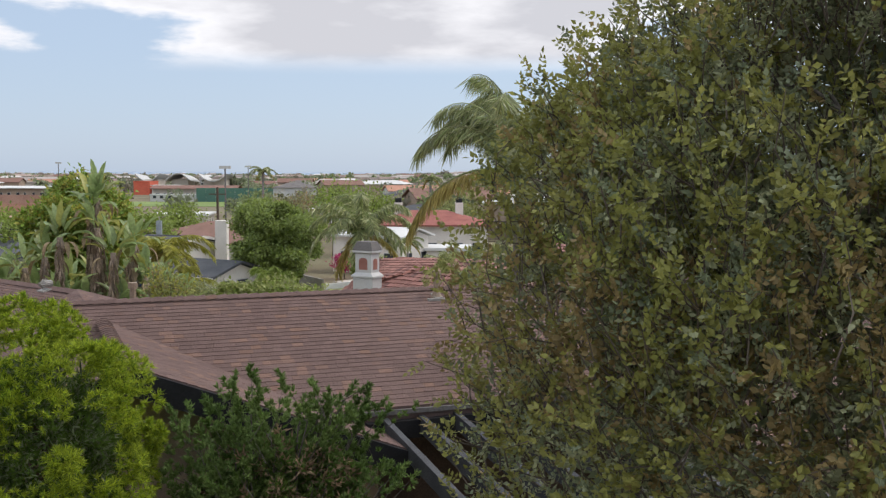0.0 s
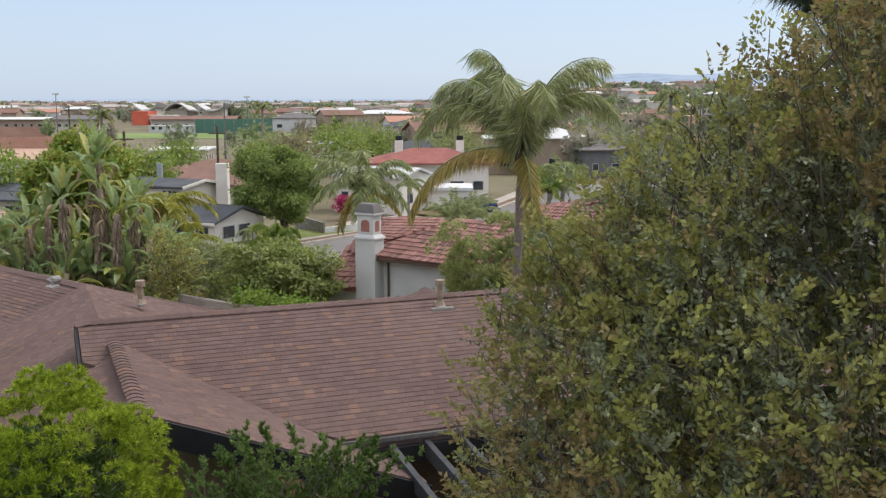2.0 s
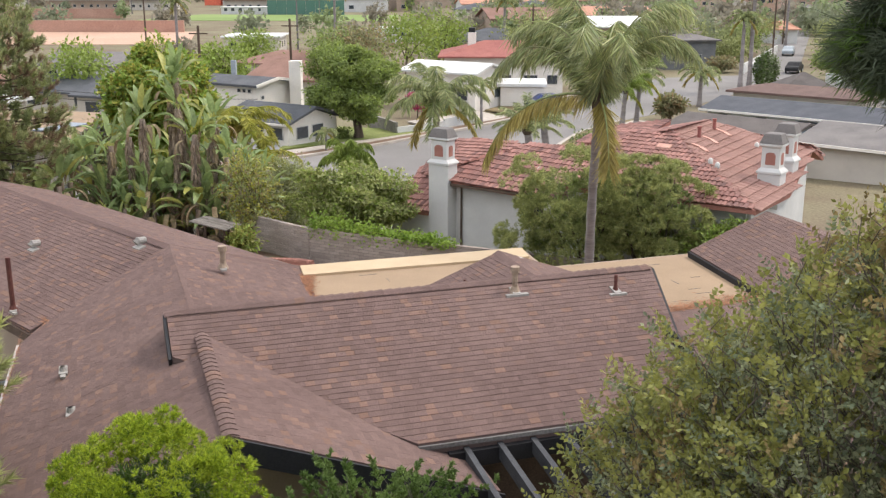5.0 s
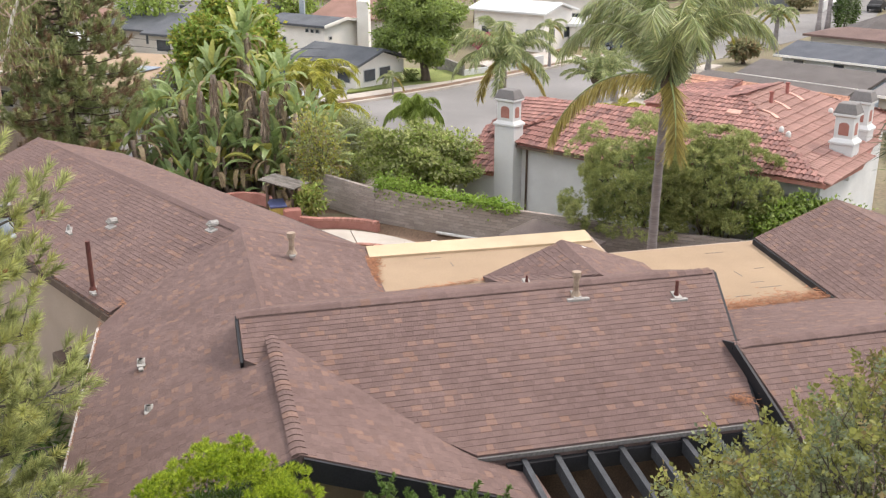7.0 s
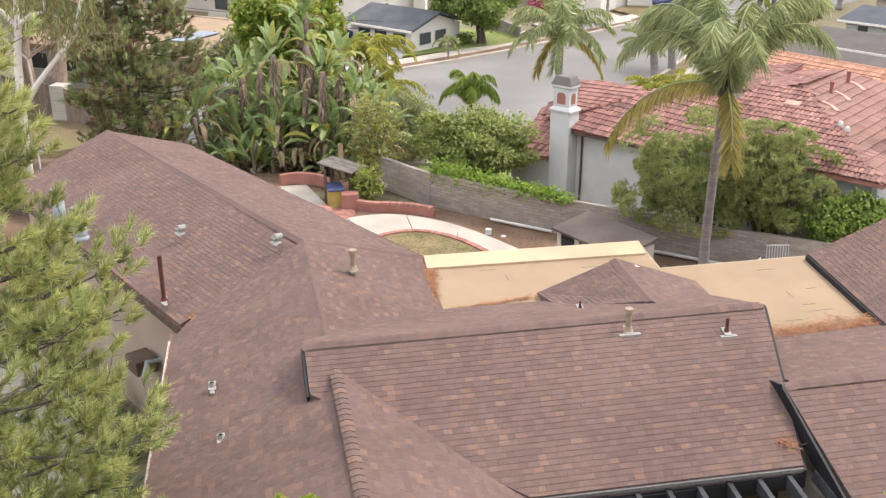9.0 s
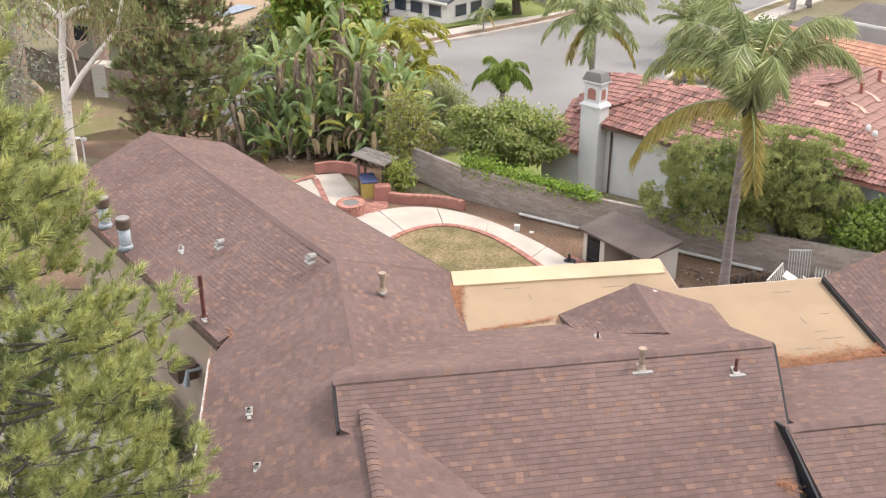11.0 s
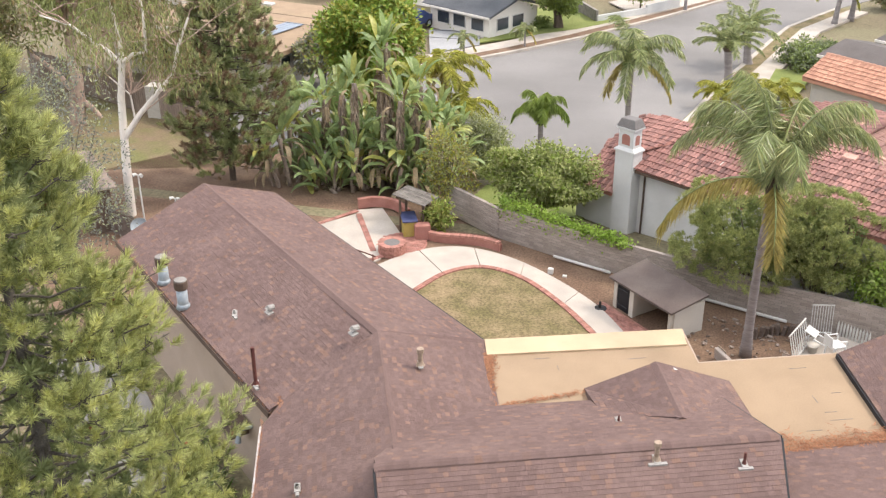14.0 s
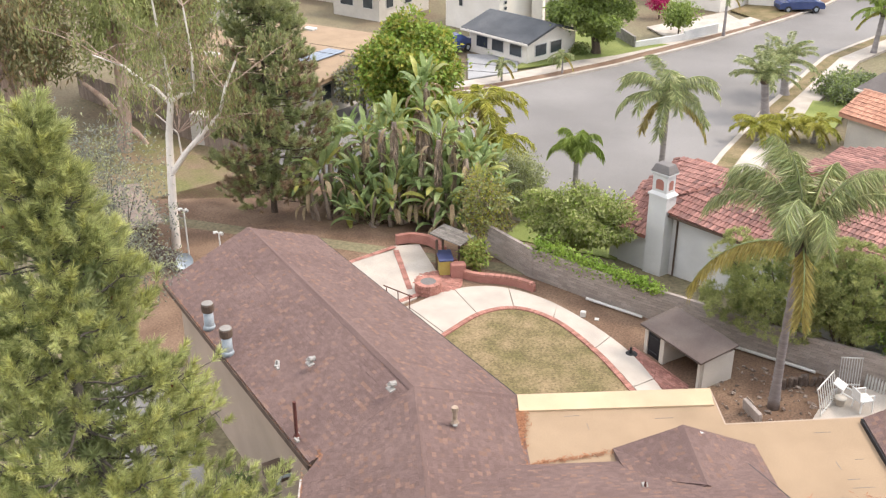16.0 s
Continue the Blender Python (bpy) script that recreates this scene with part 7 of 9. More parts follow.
wall(hp(0.25, 0.4, 0), hp(0.25, 6.5, 0), -0.8, 2.4, M_WHITE, nh)
wall(hp(4.8, 0.25, 0), hp(10.9, 0.25, 0), -0.6, 2.92, M_WHITE, nh)
wall(hp(10.9, 0.25, 0), hp(10.2, 8.6, 0), -0.6, 2.90, M_WHITE, nh)
wall((-4.75, 38.1), (-3.1, 36.9), -0.8, 1.25, M_WHITE, nh)
for a in (3.0,):
    wall(hp(a, 0.335, 0), hp(a + 0.7, 0.335, 0), 1.3, 2.15, M_GLASS, nh, 0.03, "window")
bm = bmesh.new(); tube(bm, [hp(0.3, 0.3, 2.4), hp(0.3, 0.3, 2.2), hp(0.3, 0.28, -0.5)], [0.04, 0.04, 0.04], 6); part("downpipe", bm, M_WOODDARK, nh, "dark brown downpipe")
bm = bmesh.new(); beam(bm, hp(0.0, -0.02, 2.44), hp(4.8, -0.02, 2.44), 0.08, 0.09); part("gutter", bm, M_WOODDARK, nh)


def chimney(c, w, d, z0, z1, ang, parent_label, sc=1.0):
    ch = thing("stucco_chimney", parent_label, "chimney", "white chimneys")
    ch.location = (c[0], c[1], 0)
    ch.rotation_euler = (0, 0, radians(ang))
    bm = bmesh.new(); box(bm, -w / 2, -d / 2, z0, w / 2, d / 2, z1, None, 0.02)
    part("shaft", bm, M_WHITE, ch)
    bm = bmesh.new()
    a = [(w * 0.56, d * 0.56, z1), (w * 0.56, d * 0.56, z1 + 0.06), (w * 0.40, d * 0.42, z1 + 0.18), (w * 0.40, d * 0.42, z1 + 0.85 * sc), (w * 0.50, d * 0.52, z1 + 0.90 * sc), (w * 0.50, d * 0.52, z1 + 0.97 * sc)]
    rings = [[bm.verts.new((sx * p[0], sy * p[1], p[2])) for sx, sy in ((-1, -1), (1, -1), (1, 1), (-1, 1))] for p in a]
    for r0, r1 in zip(rings, rings[1:]):
        for k in range(4):
            bm.faces.new((r0[k], r0[(k + 1) % 4], r1[(k + 1) % 4], r1[k]))
    bm.faces.new(rings[-1]); bm.faces.new(list(reversed(rings[0])))
    part("lantern", bm, M_WHITE, ch)
    for ax in range(2):
        for sg in (-1, 1):
            bm = bmesh.new()
            hw = (w if ax == 0 else d) * 0.22
            off = (d * 0.42 if ax == 0 else w * 0.40) + 0.004
            pr = [(-hw, z1 + 0.28 * sc), (hw, z1 + 0.28 * sc)] + [(hw * math.cos(q * math.pi / 6), z1 + 0.60 * sc + hw * 0.6 * math.sin(q * math.pi / 6)) for q in range(7)]
            vs = [bm.verts.new((p, sg * off, z) if ax == 0 else (sg * off, p, z)) for p, z in pr]
            bm.faces.new(vs)
            part("arched_opening", bm, M_REDPLAST, ch, "brick-red arched panel")
    bm = bmesh.new()
    rings = []
    for wx, z in ((0.50, 0.97), (0.50, 1.0), (0.36, 1.28), (0.30, 1.30)):
        rings.append([bm.verts.new((sx * w * wx, sy * d * wx, z1 + z * sc)) for sx, sy in ((-1, -1), (1, -1), (1, 1), (-1, 1))])
    for r0, r1 in zip(rings, rings[1:]):
        for k in range(4):
            bm.faces.new((r0[k], r0[(k + 1) % 4], r1[(k + 1) % 4], r1[k]))
    bm.faces.new(rings[-1])
    part("cap", bm, M_GREYROOF, ch, "grey metal cap")


chimney((-2.74, 36.78), 0.86, 0.62, -0.6, 3.17, -31, "tall white stucco chimney with arched openings and a grey cap")
chimney((8.29, 33.67), 0.74, 0.66, 2.4, 3.56, -31, "white stucco chimney with arched openings and a grey cap")
chimney((9.2, 35.61), 0.74, 0.66, 2.4, 3.62, -31, "white stucco chimney with arched openings and a grey cap")
for a, n, z in ((2.6, 1.6, 3.05), (6.83, 3.2, 4.02), (5.9, 6.3, 4.17)):
    rv = thing("roof_vent_hood", "low pale clay vent hood on the tiles", "vent", "tile roof vents", at=hp(a, n, z))
    bm = bmesh.new(); box(bm, -0.26, -0.17, -0.06, 0.26, 0.17, 0.07, pose(0, 0, 0, 15, 0, -31), 0.03); part("hood", bm, M_CREAM if a < 3 else M_PINKTILE, rv)
for a, n, z in ((7.79, 5.06, 4.12), (7.95, 3.64, 4.06), (7.67, 6.67, 4.18)):
    rv = thing("roof_flashing", "bent salmon-pink flashing over a vent on the tiles", "vent", "tile roof flashings", at=hp(a, n, z))
    bm = bmesh.new(); beam(bm, HE * -0.30 + HN * 0.05 + Vector((0, 0, 0.09)), HE * 0.02 + HN * 0.05, 0.16, 0.05); part("flashing", bm, M_PINKTILE, rv)
    bm = bmesh.new(); beam(bm, HE * 0.02 + HN * 0.05, HE * 0.36 - HN * 0.22 + Vector((0, 0, -0.08)), 0.14, 0.05); part("flashing", bm, M_PINKTILE, rv)
for a, n, z in ((8.84, 2.39, 3.80), (9.15, 2.2, 3.72), (9.02, 6.5, 3.80)):
    rv = thing("dome_vent", "small white dome vent on the tiles", "vent", "white dome vents", at=hp(a, n, z))
    bm = bmesh.new(); tube(bm, [(0, 0, -0.12), (0, 0, 0.04), (0, 0, 0.12), (0, 0, 0.16)], [0.085, 0.09, 0.07, 0.02], 9); part("dome", bm, M_OFFWHITE, rv, smooth=True)
for a, n, z in ((7.45, 4.86, 4.14), (7.33, 6.65, 4.2)):
    rv = thing("roof_pipe", "short terracotta vent pipe on the tiles", "vent", "tile roof vents", at=hp(a, n, z))
    bm = bmesh.new(); tube(bm, [(0, 0, -0.1), (0, 0, 0.42)], [0.065, 0.065], 8); part("pipe", bm, M_REDROOF, rv)
    bm = bmesh.new(); tube(bm, [(0, 0, 0.40), (0, 0, 0.46)], [0.09, 0.08], 8); part("cap", bm, M_REDROOF, rv)


# ---- street ----
near_k = [(-26, 43.2), (-16, 43.4), (-9.2, 43.8), (-5.0, 44.4), (-2.9, 47.4), (-1.9, 51.0), (-1.28, 55.2), (0.0, 61.9), (0.72, 66.0), (1.75, 70.0), (3.5, 77.0), (4.9, 82.3), (9.2, 91), (15.2, 100), (21, 109), (27, 120), (34, 130), (43, 160), (66, 240), (72, 262)]
far_k = [(62, 262), (44, 181), (29, 137), (19, 133), (12, 124), (8.6, 112), (5.9, 103.6), (2.4, 96.2), (-4.2, 83.8), (-10.0, 74.2), (-13.5, 69.3), (-16.5, 65.5), (-20, 62), (-26, 60)]
sheet("road", near_k + far_k, 0.0, M_ASPHALT, "wide grey asphalt street that ends in a turning circle", "road", 0.04)


def strip(line, w, side):
    P = [Vector((*p, 0)) for p in line]
    out = []
    for i, p in enumerate(P):
        d = (P[min(i + 1, len(P) - 1)] - P[max(i - 1, 0)]).normalized()
        out.append(p + Vector((-d.y, d.x, 0)) * w * side)
    return [(p.x, p.y) for p in P], [(q.x, q.y) for q in out]


def ribbon(name, line, w, side, lift, mat, label, cat, off=0.0):
    a, b = strip(line, w, side)
    if off:
        a, b = strip(line, off, side)[1], strip(line, off + w, side)[1]
    bm = bmesh.new()
    A = [bm.verts.new((p[0], p[1], zg(*p) + lift)) for p in a]
    B = [bm.verts.new((p[0], p[1], zg(*p) + lift)) for p in b]
    for i in range(len(A) - 1):
        bm.faces.new((A[i], A[i + 1], B[i + 1], B[i]))
    ret = bmesh.ops.extrude_face_region(bm, geom=bm.faces[:])
    for v in [g for g in ret["geom"] if isinstance(g, bmesh.types.BMVert)]:
        v.co.z -= lift + 0.1
    bmesh.ops.recalc_face_normals(bm, faces=bm.faces[:])
    return tagged(part(name, bm, mat), label, cat, kind="structure")


def dense(line, n=5):
    return [(a[0] + (b[0] - a[0]) * k / n, a[1] + (b[1] - a[1]) * k / n) for a, b in zip(line, line[1:]) for k in range(n)] + [line[-1]]


fk = dense(list(reversed(far_k[3:])))
nk = dense(near_k[1:13])
ribbon("kerb", fk, 0.30, 1, 0.16, M_CONC, "pale concrete kerb of the street", "kerb")
ribbon("pavement", fk, 1.5, 1, 0.15, M_CONC, "pale concrete pavement along the street", "pavement", 1.2)
ribbon("verge", fk, 0.9, 1, 0.13, M_DIRT, "narrow soil verge between kerb and pavement", "verge", 0.3)
ribbon("kerb", nk, 0.30, -1, 0.16, M_CONC, "pale concrete kerb of the street", "kerb")
ribbon("verge", nk, 0.9, -1, 0.13, M_LAWN, "narrow soil verge between kerb and pavement", "verge", 0.3)
ribbon("pavement", nk, 1.5, -1, 0.15, M_CONC, "pale concrete pavement along the street", "pavement", 1.2)
sheet("green_lawn", [(-17.2, 70.4), (-10.6, 77.0), (-7.0, 82.0), (-15.0, 84.0), (-16.2, 76.5)], 0.16, M_GRASS, "mown green front lawn", "lawn", 0.1)
sheet("driveway", [(-19.4, 66.8), (-16.6, 70.0), (-17.6, 74.5), (-21.5, 73.8)], 0.165, surf("grey_drive", (0.26, 0.26, 0.26), (0.33, 0.33, 0.33), 0.5, 0.9, 0.2, 20), "smooth grey concrete driveway", "driveway", 0.1)
sheet("driveway", [(-6.2, 82.8), (-1.0, 91.5), (-3.5, 96.5), (-9.5, 88.0)], 0.165, M_CONC, "broad pale concrete forecourt", "driveway", 0.1)
sheet("green_lawn", [(2.9, 62.5), (3.9, 69.0), (6.4, 69.0), (5.0, 62.5)], 0.16, M_GRASS, "bright green front lawn", "lawn", 0.1)
sheet("green_lawn", [(-9.5, 38.5), (-9.2, 42.2), (-4.6, 42.6), (-4.4, 37.5)], 0.02, M_GRASS, "strip of green lawn behind the block wall", "lawn", 0.1)
sheet("dry_lawn", [(0.2, 93.5), (5.0, 104.0), (1.5, 107.5), (-3.0, 97.5)], 0.16, M_LAWN, "dry front lawn beyond the street", "lawn", 0.1)
for i in range(13):
    k = i / 12
    x, y = -9.8 + 4.6 * k, 43.0 + R.uniform(-0.2, 0.2)
    crown_tree("fountain_grass", "tuft of straw-coloured ornamental grass beside the kerb", (x, y, zg(x, y)), 0.05, (x, y, zg(x, y) + 0.28), (0.28, 0.28, 0.35), [L_PALMY, M_DEADLEAF], 220, 0.35, 0.1, 2, 0.02, 0, aspect=0.06, cat="grass", group="kerb grasses")


# ---- houses of the neighbourhood ----
def win_on(parent, p, d, w, z0, h, frame=M_OFFWHITE):
    """A window with its frame, proud of the wall, at p along d."""
    n = Vector((d.y, -d.x, 0))
    bm = bmesh.new()
    beam(bm, p + n * 0.03 + Vector((0, 0, z0 + h / 2)), p + d * w + n * 0.03 + Vector((0, 0, z0 + h / 2)), 0.05, h)
    fr = part("window", bm, frame, parent)
    bm = bmesh.new()
    beam(bm, p + d * 0.06 + n * 0.06 + Vector((0, 0, z0 + h / 2)), p + d * (w - 0.06) + n * 0.06 + Vector((0, 0, z0 + h / 2)), 0.02, h - 0.12)
    part("pane", bm, M_GLASS, fr)


def simple_house(label, c, ang, w, d, h, roofm, wallm, pitch=0.35, kind="gable", over=0.5, group="", wins=True, name="house", ridge="x"):
    """A small house: walls, windows and a gable, hip, shed or flat roof. c: its front left corner; ang: its front's direction."""
    t = thing(name, label, "house", group)
    a = radians(ang)
    X, Y = Vector((math.cos(a), math.sin(a), 0)), Vector((-math.sin(a), math.cos(a), 0))
    z0 = zg(c[0], c[1])
    O = Vector((c[0], c[1], z0))
    Q = lambda u, v, z: O + X * u + Y * v + Vector((0, 0, z))
    bm = bmesh.new()
    prism(bm, [tuple(Q(*p, 0))[:2] for p in ((0, 0), (w, 0), (w, d), (0, d))], z0 - 0.4, z0 + h)
    part("wall", bm, wallm, t)
    o = over
    if kind == "flat":
        bm = bmesh.new(); slab(bm, [Q(-o, -o, h + 0.25), Q(w + o, -o, h + 0.25), Q(w + o, d + o, h + 0.25), Q(-o, d + o, h + 0.25)], 0.28); part("roof", bm, roofm, t)
    elif kind == "shed":
        bm = bmesh.new(); slab(bm, [Q(-o, -o, h + 0.2 + pitch * w), Q(w + o, -o, h + 0.2), Q(w + o, d + o, h + 0.2), Q(-o, d + o, h + 0.2 + pitch * w)], 0.22); part("roof", bm, roofm, t)
        bm = bmesh.new(); prism(bm, [tuple(Q(*p, 0))[:2] for p in ((0, 0.05), (w * 0.6, 0.05), (w * 0.6, d - 0.05), (0, d - 0.05))], z0 + h - 0.1, z0 + h + pitch * w * 0.4); part("upper_wall", bm, wallm, t)
    elif kind == "hip":
        rz, m = h + 0.15 + pitch * (d / 2 + o), d / 2
        r0, r1 = Q(m, d / 2, rz), Q(w - m, d / 2, rz)
        e = [Q(-o, -o, h + 0.15), Q(w + o, -o, h + 0.15), Q(w + o, d + o, h + 0.15), Q(-o, d + o, h + 0.15)]
        for poly in ([e[0], e[1], r1, r0], [e[1], e[2], r1], [e[2], e[3], r0, r1], [e[3], e[0], r0]):
            bm = bmesh.new(); slab(bm, poly, 0.18); part("roof_slope", bm, roofm, t)
    else:
        if ridge == "x":
            rz = h + 0.15 + pitch * (d / 2 + o)
            sl = ([Q(-o, -o, h + 0.15), Q(w + o, -o, h + 0.15), Q(w + o, d / 2, rz), Q(-o, d / 2, rz)], [Q(w + o, d + o, h + 0.15), Q(-o, d + o, h + 0.15), Q(-o, d / 2, rz), Q(w + o, d / 2, rz)])
            gb = ([(0, 0), (0, d), (0, d / 2)], [(w, 0), (w, d), (w, d / 2)])
        else:
            rz = h + 0.15 + pitch * (w / 2 + o)
            sl = ([Q(-o, -o, h + 0.15), Q(-o, d + o, h + 0.15), Q(w / 2, d + o, rz), Q(w / 2, -o, rz)], [Q(w + o, -o, h + 0.15), Q(w + o, d + o, h + 0.15), Q(w / 2, d + o, rz), Q(w / 2, -o, rz)])
            gb = ([(0, 0), (w, 0), (w / 2, 0)], [(0, d), (w, d), (w / 2, d)])
        for poly in sl:
            bm = bmesh.new(); slab(bm, poly, 0.18); part("roof_slope", bm, roofm, t)
        for g in gb:
            bm = bmesh.new()
            vs = [bm.verts.new(Q(*g[0], h)), bm.verts.new(Q(*g[1], h)), bm.verts.new(Q(*g[2], rz - 0.22))]
            bm.faces.new(vs)
            part("gable", bm, wallm, t)
    if wins == 2:
        for k in (1.6, w * 0.6):
            win_on(t, Q(k, 0, 0), X, 1.8, 1.0, 1.3)
    elif wins:
        k = 0.9
        fl = [1.0] if h < 4 else [1.0, 3.7]
        while k < w - 1.4:
            for z in fl:
                if z + 1.1 < h:
                    win_on(t, Q(k, 0, 0), X, R.choice((0.9, 1.2, 1.6)), z, 1.05)
            k += R.uniform(2.2, 3.4)
        k = 0.9
        while k < d - 1.4:
            for z in fl:
                if z + 1.1 < h:
                    win_on(t, Q(0, k + 1, 0), -Y, 1.0, z, 1.05)
                    win_on(t, Q(w, k, 0), Y, 1.0, z, 1.05)
            k += R.uniform(2.5, 3.5)
    return t, Q


def stack(t, Q, u, v, z0, z1, w, mat, cap=None):
    bm = bmesh.new()
    p = Q(u, v, 0)
    box(bm, p.x - w / 2, p.y - w / 2, p.z + z0, p.x + w / 2, p.y + w / 2, p.z + z1)
    s = part("chimney", bm, mat, t)
    if cap:
        bm = bmesh.new(); box(bm, p.x - w * 0.4, p.y - w * 0.4, p.z + z1, p.x + w * 0.4, p.y + w * 0.4, p.z + z1 + 0.5); part("chimney_cap", bm, cap, s)


def car(label, c, ang, mat, group=""):
    t = thing("car", label, "car", group, at=(c[0], c[1], zg(*c) + 0.05))
    t.rotation_euler = (0, 0, radians(ang))
    prof = ((-2.1, 0.35), (-2.15, 0.75), (-1.9, 0.95), (-1.3, 1.0), (-0.75, 1.42), (0.7, 1.44), (1.35, 1.02), (2.0, 0.9), (2.15, 0.6), (2.1, 0.35))
    bm = bmesh.new()
    L = [bm.verts.new((x, -0.85 + (0.14 if z > 1.1 else 0), z)) for x, z in prof]
    Rr = [bm.verts.new((x, 0.85 - (0.14 if z > 1.1 else 0), z)) for x, z in prof]
    for i in range(len(prof)):
        j = (i + 1) % len(prof)
        bm.faces.new((L[i], L[j], Rr[j], Rr[i]))
    bm.faces.new(list(reversed(L))); bm.faces.new(Rr)
    part("body", bm, mat, t)
    bm = bmesh.new()
    for sy in (-1, 1):
        vs = [bm.verts.new((x, sy * (0.80 if z < 1.1 else 0.725), z)) for x, z in ((-1.1, 1.04), (1.1, 1.04), (0.62, 1.36), (-0.68, 1.35))]
        bm.faces.new(vs)
    vs = [bm.verts.new(p) for p in ((1.32, -0.66, 1.06), (1.32, 0.66, 1.06), (0.76, 0.6, 1.40), (0.76, -0.6, 1.40))]
    bm.faces.new(vs)
    part("window", bm, M_GLASS, t)
    for x in (-1.3, 1.3):
        for sy in (-1, 1):
            bm = bmesh.new(); tube(bm, [(x, sy * 0.70, 0.32), (x, sy * 0.88, 0.32)], [0.32, 0.32], 14)
            wh = part("wheel", bm, M_BLACK, t)
            bm = bmesh.new(); tube(bm, [(x, sy * 0.86, 0.32), (x, sy * 0.89, 0.32)], [0.19, 0.17], 10); part("rim", bm, M_METAL, wh)
    return t


# white house across the street: low grey gable in front, two-storey part behind
t, Q = simple_house("single-storey white wing with a charcoal gable roof", (-21.8, 75.4), -30, 6.2, 5.4, 1.75, M_DARKROOF, M_WARM, 0.30, "gable", 0.5, wins=False)
QX, QY = (Q(1, 0, 0) - Q(0, 0, 0)), (Q(0, 1, 0) - Q(0, 0, 0))
for k in (0.8, 2.5, 4.4):
    win_on(t, Q(k, 0, 0), QX, 1.3, 0.55, 0.95)
for k in (0.8, 2.5):
    win_on(t, Q(6.2, k, 0), QY, 1.3, 0.55, 0.95)
bm = bmesh.new(); beam(bm, Q(-0.5, -0.55, 1.78), Q(6.7, -0.55, 1.78), 0.06, 0.16); part("fascia", bm, M_WARM, t)
t, Q = simple_house("white two-storey house with charcoal gable roof and tall chimney", (-26.4, 83.8), -27, 6.2, 4.6, 3.7, M_DARKROOF, M_WARM, 0.16, "gable", 0.45, wins=False)
stack(t, Q, 6.9, 4.2, 0, 5.5, 0.95, M_WARM)
stack(t, Q, 1.2, 3.0, 3.8, 5.4, 0.4, M_METAL)
QX, QY = (Q(1, 0, 0) - Q(0, 0, 0)), (Q(0, 1, 0) - Q(0, 0, 0))
for k in (4.2, 4.75, 5.3):
    win_on(t, Q(k, 0, 0), QX, 0.42, 3.15, 0.36)
win_on(t, Q(1.6, 0, 0), QX, 0.5, 1.9, 0.8)
win_on(t, Q(6.2, 0.5, 0), QY, 0.4, 2.6, 0.35)
win_on(t, Q(6.2, 0.5, 0), QY, 0.4, 2.1, 0.35)
for a_, b_ in (((6.65, -0.45), (6.65, 2.3)), ((6.65, 2.3), (6.65, 5.05))):
    z_ = [3.78 if abs(v - 2.3) > 1 else 4.22 for v in (a_[1], b_[1])]
    bm = bmesh.new(); beam(bm, Q(a_[0], a_[1], z_[0]), Q(b_[0], b_[1], z_[1]), 0.08, 0.22); part("bargeboard", bm, M_WARM, t)
simple_house("low house with a faded brown roof behind the white one", (-25.5, 97.0), -20, 9, 8, 3.0, M_BROWNROOF, M_CREAM, 0.3, "gable", 0.5)
t, Q = simple_house("modern white two-storey house with a white gable roof", (-10.9, 100.9), -30, 8, 5.0, 3.5, M_WHITEROOF, M_WARM, 0.26, "gable", 0.5)
simple_house("white garage block beside the modern house", (-1.6, 100.4), 0, 4.2, 5.0, 2.1, M_WHITEROOF, M_WARM, 0.06, "flat", 0.3)
t, Q = simple_house("pale two-storey house with a dull red hip roof", (-8.0, 113.0), 2, 13, 9, 3.9, M_REDROOF, M_WARM, 0.28, "hip", 0.7)
stack(t, Q, 3.0, 4.0, 4.0, 6.4, 0.9, M_WARM, M_FASCIA)
stack(t, Q, 10.0, 4.0, 4.0, 6.4, 0.9, M_WARM, M_FASCIA)
t, Q = simple_house("cream house with a flat tan roof beyond the grove", (-37.7, 56.4), -12, 12.5, 11, 2.4, M_TAN, M_CREAM, 0.1, "flat", 0.6)
for u, v in ((2.3, 1.4), (3.4, 1.5), (4.9, 10.2)):
    bm = bmesh.new(); q = Q(u, v, 2.65); box(bm, -0.45, -0.3, -0.02, 0.45, 0.3, 0.14, pose(q.x, q.y, q.z, 0, 0, -12), 0.03); part("skylight", bm, M_OFFWHITE, t, "white domed skylight")
M_PANEL = surf("blue_grey_panel", (0.16, 0.20, 0.25), (0.21, 0.25, 0.30), 2, 0.4, 0.0, 20, 0.9, stretch=(6, 1, 1))
for k in range(4):
    bm = bmesh.new(); q = Q(9.3 + 0.35 * k, 4.6, 2.72); box(bm, -0.16, -1.7, 0.0, 0.16, 1.7, 0.05, pose(q.x, q.y, q.z, 0, 0, -16)); part("roof_panel", bm, M_PANEL, t, "blue-grey corrugated panel")
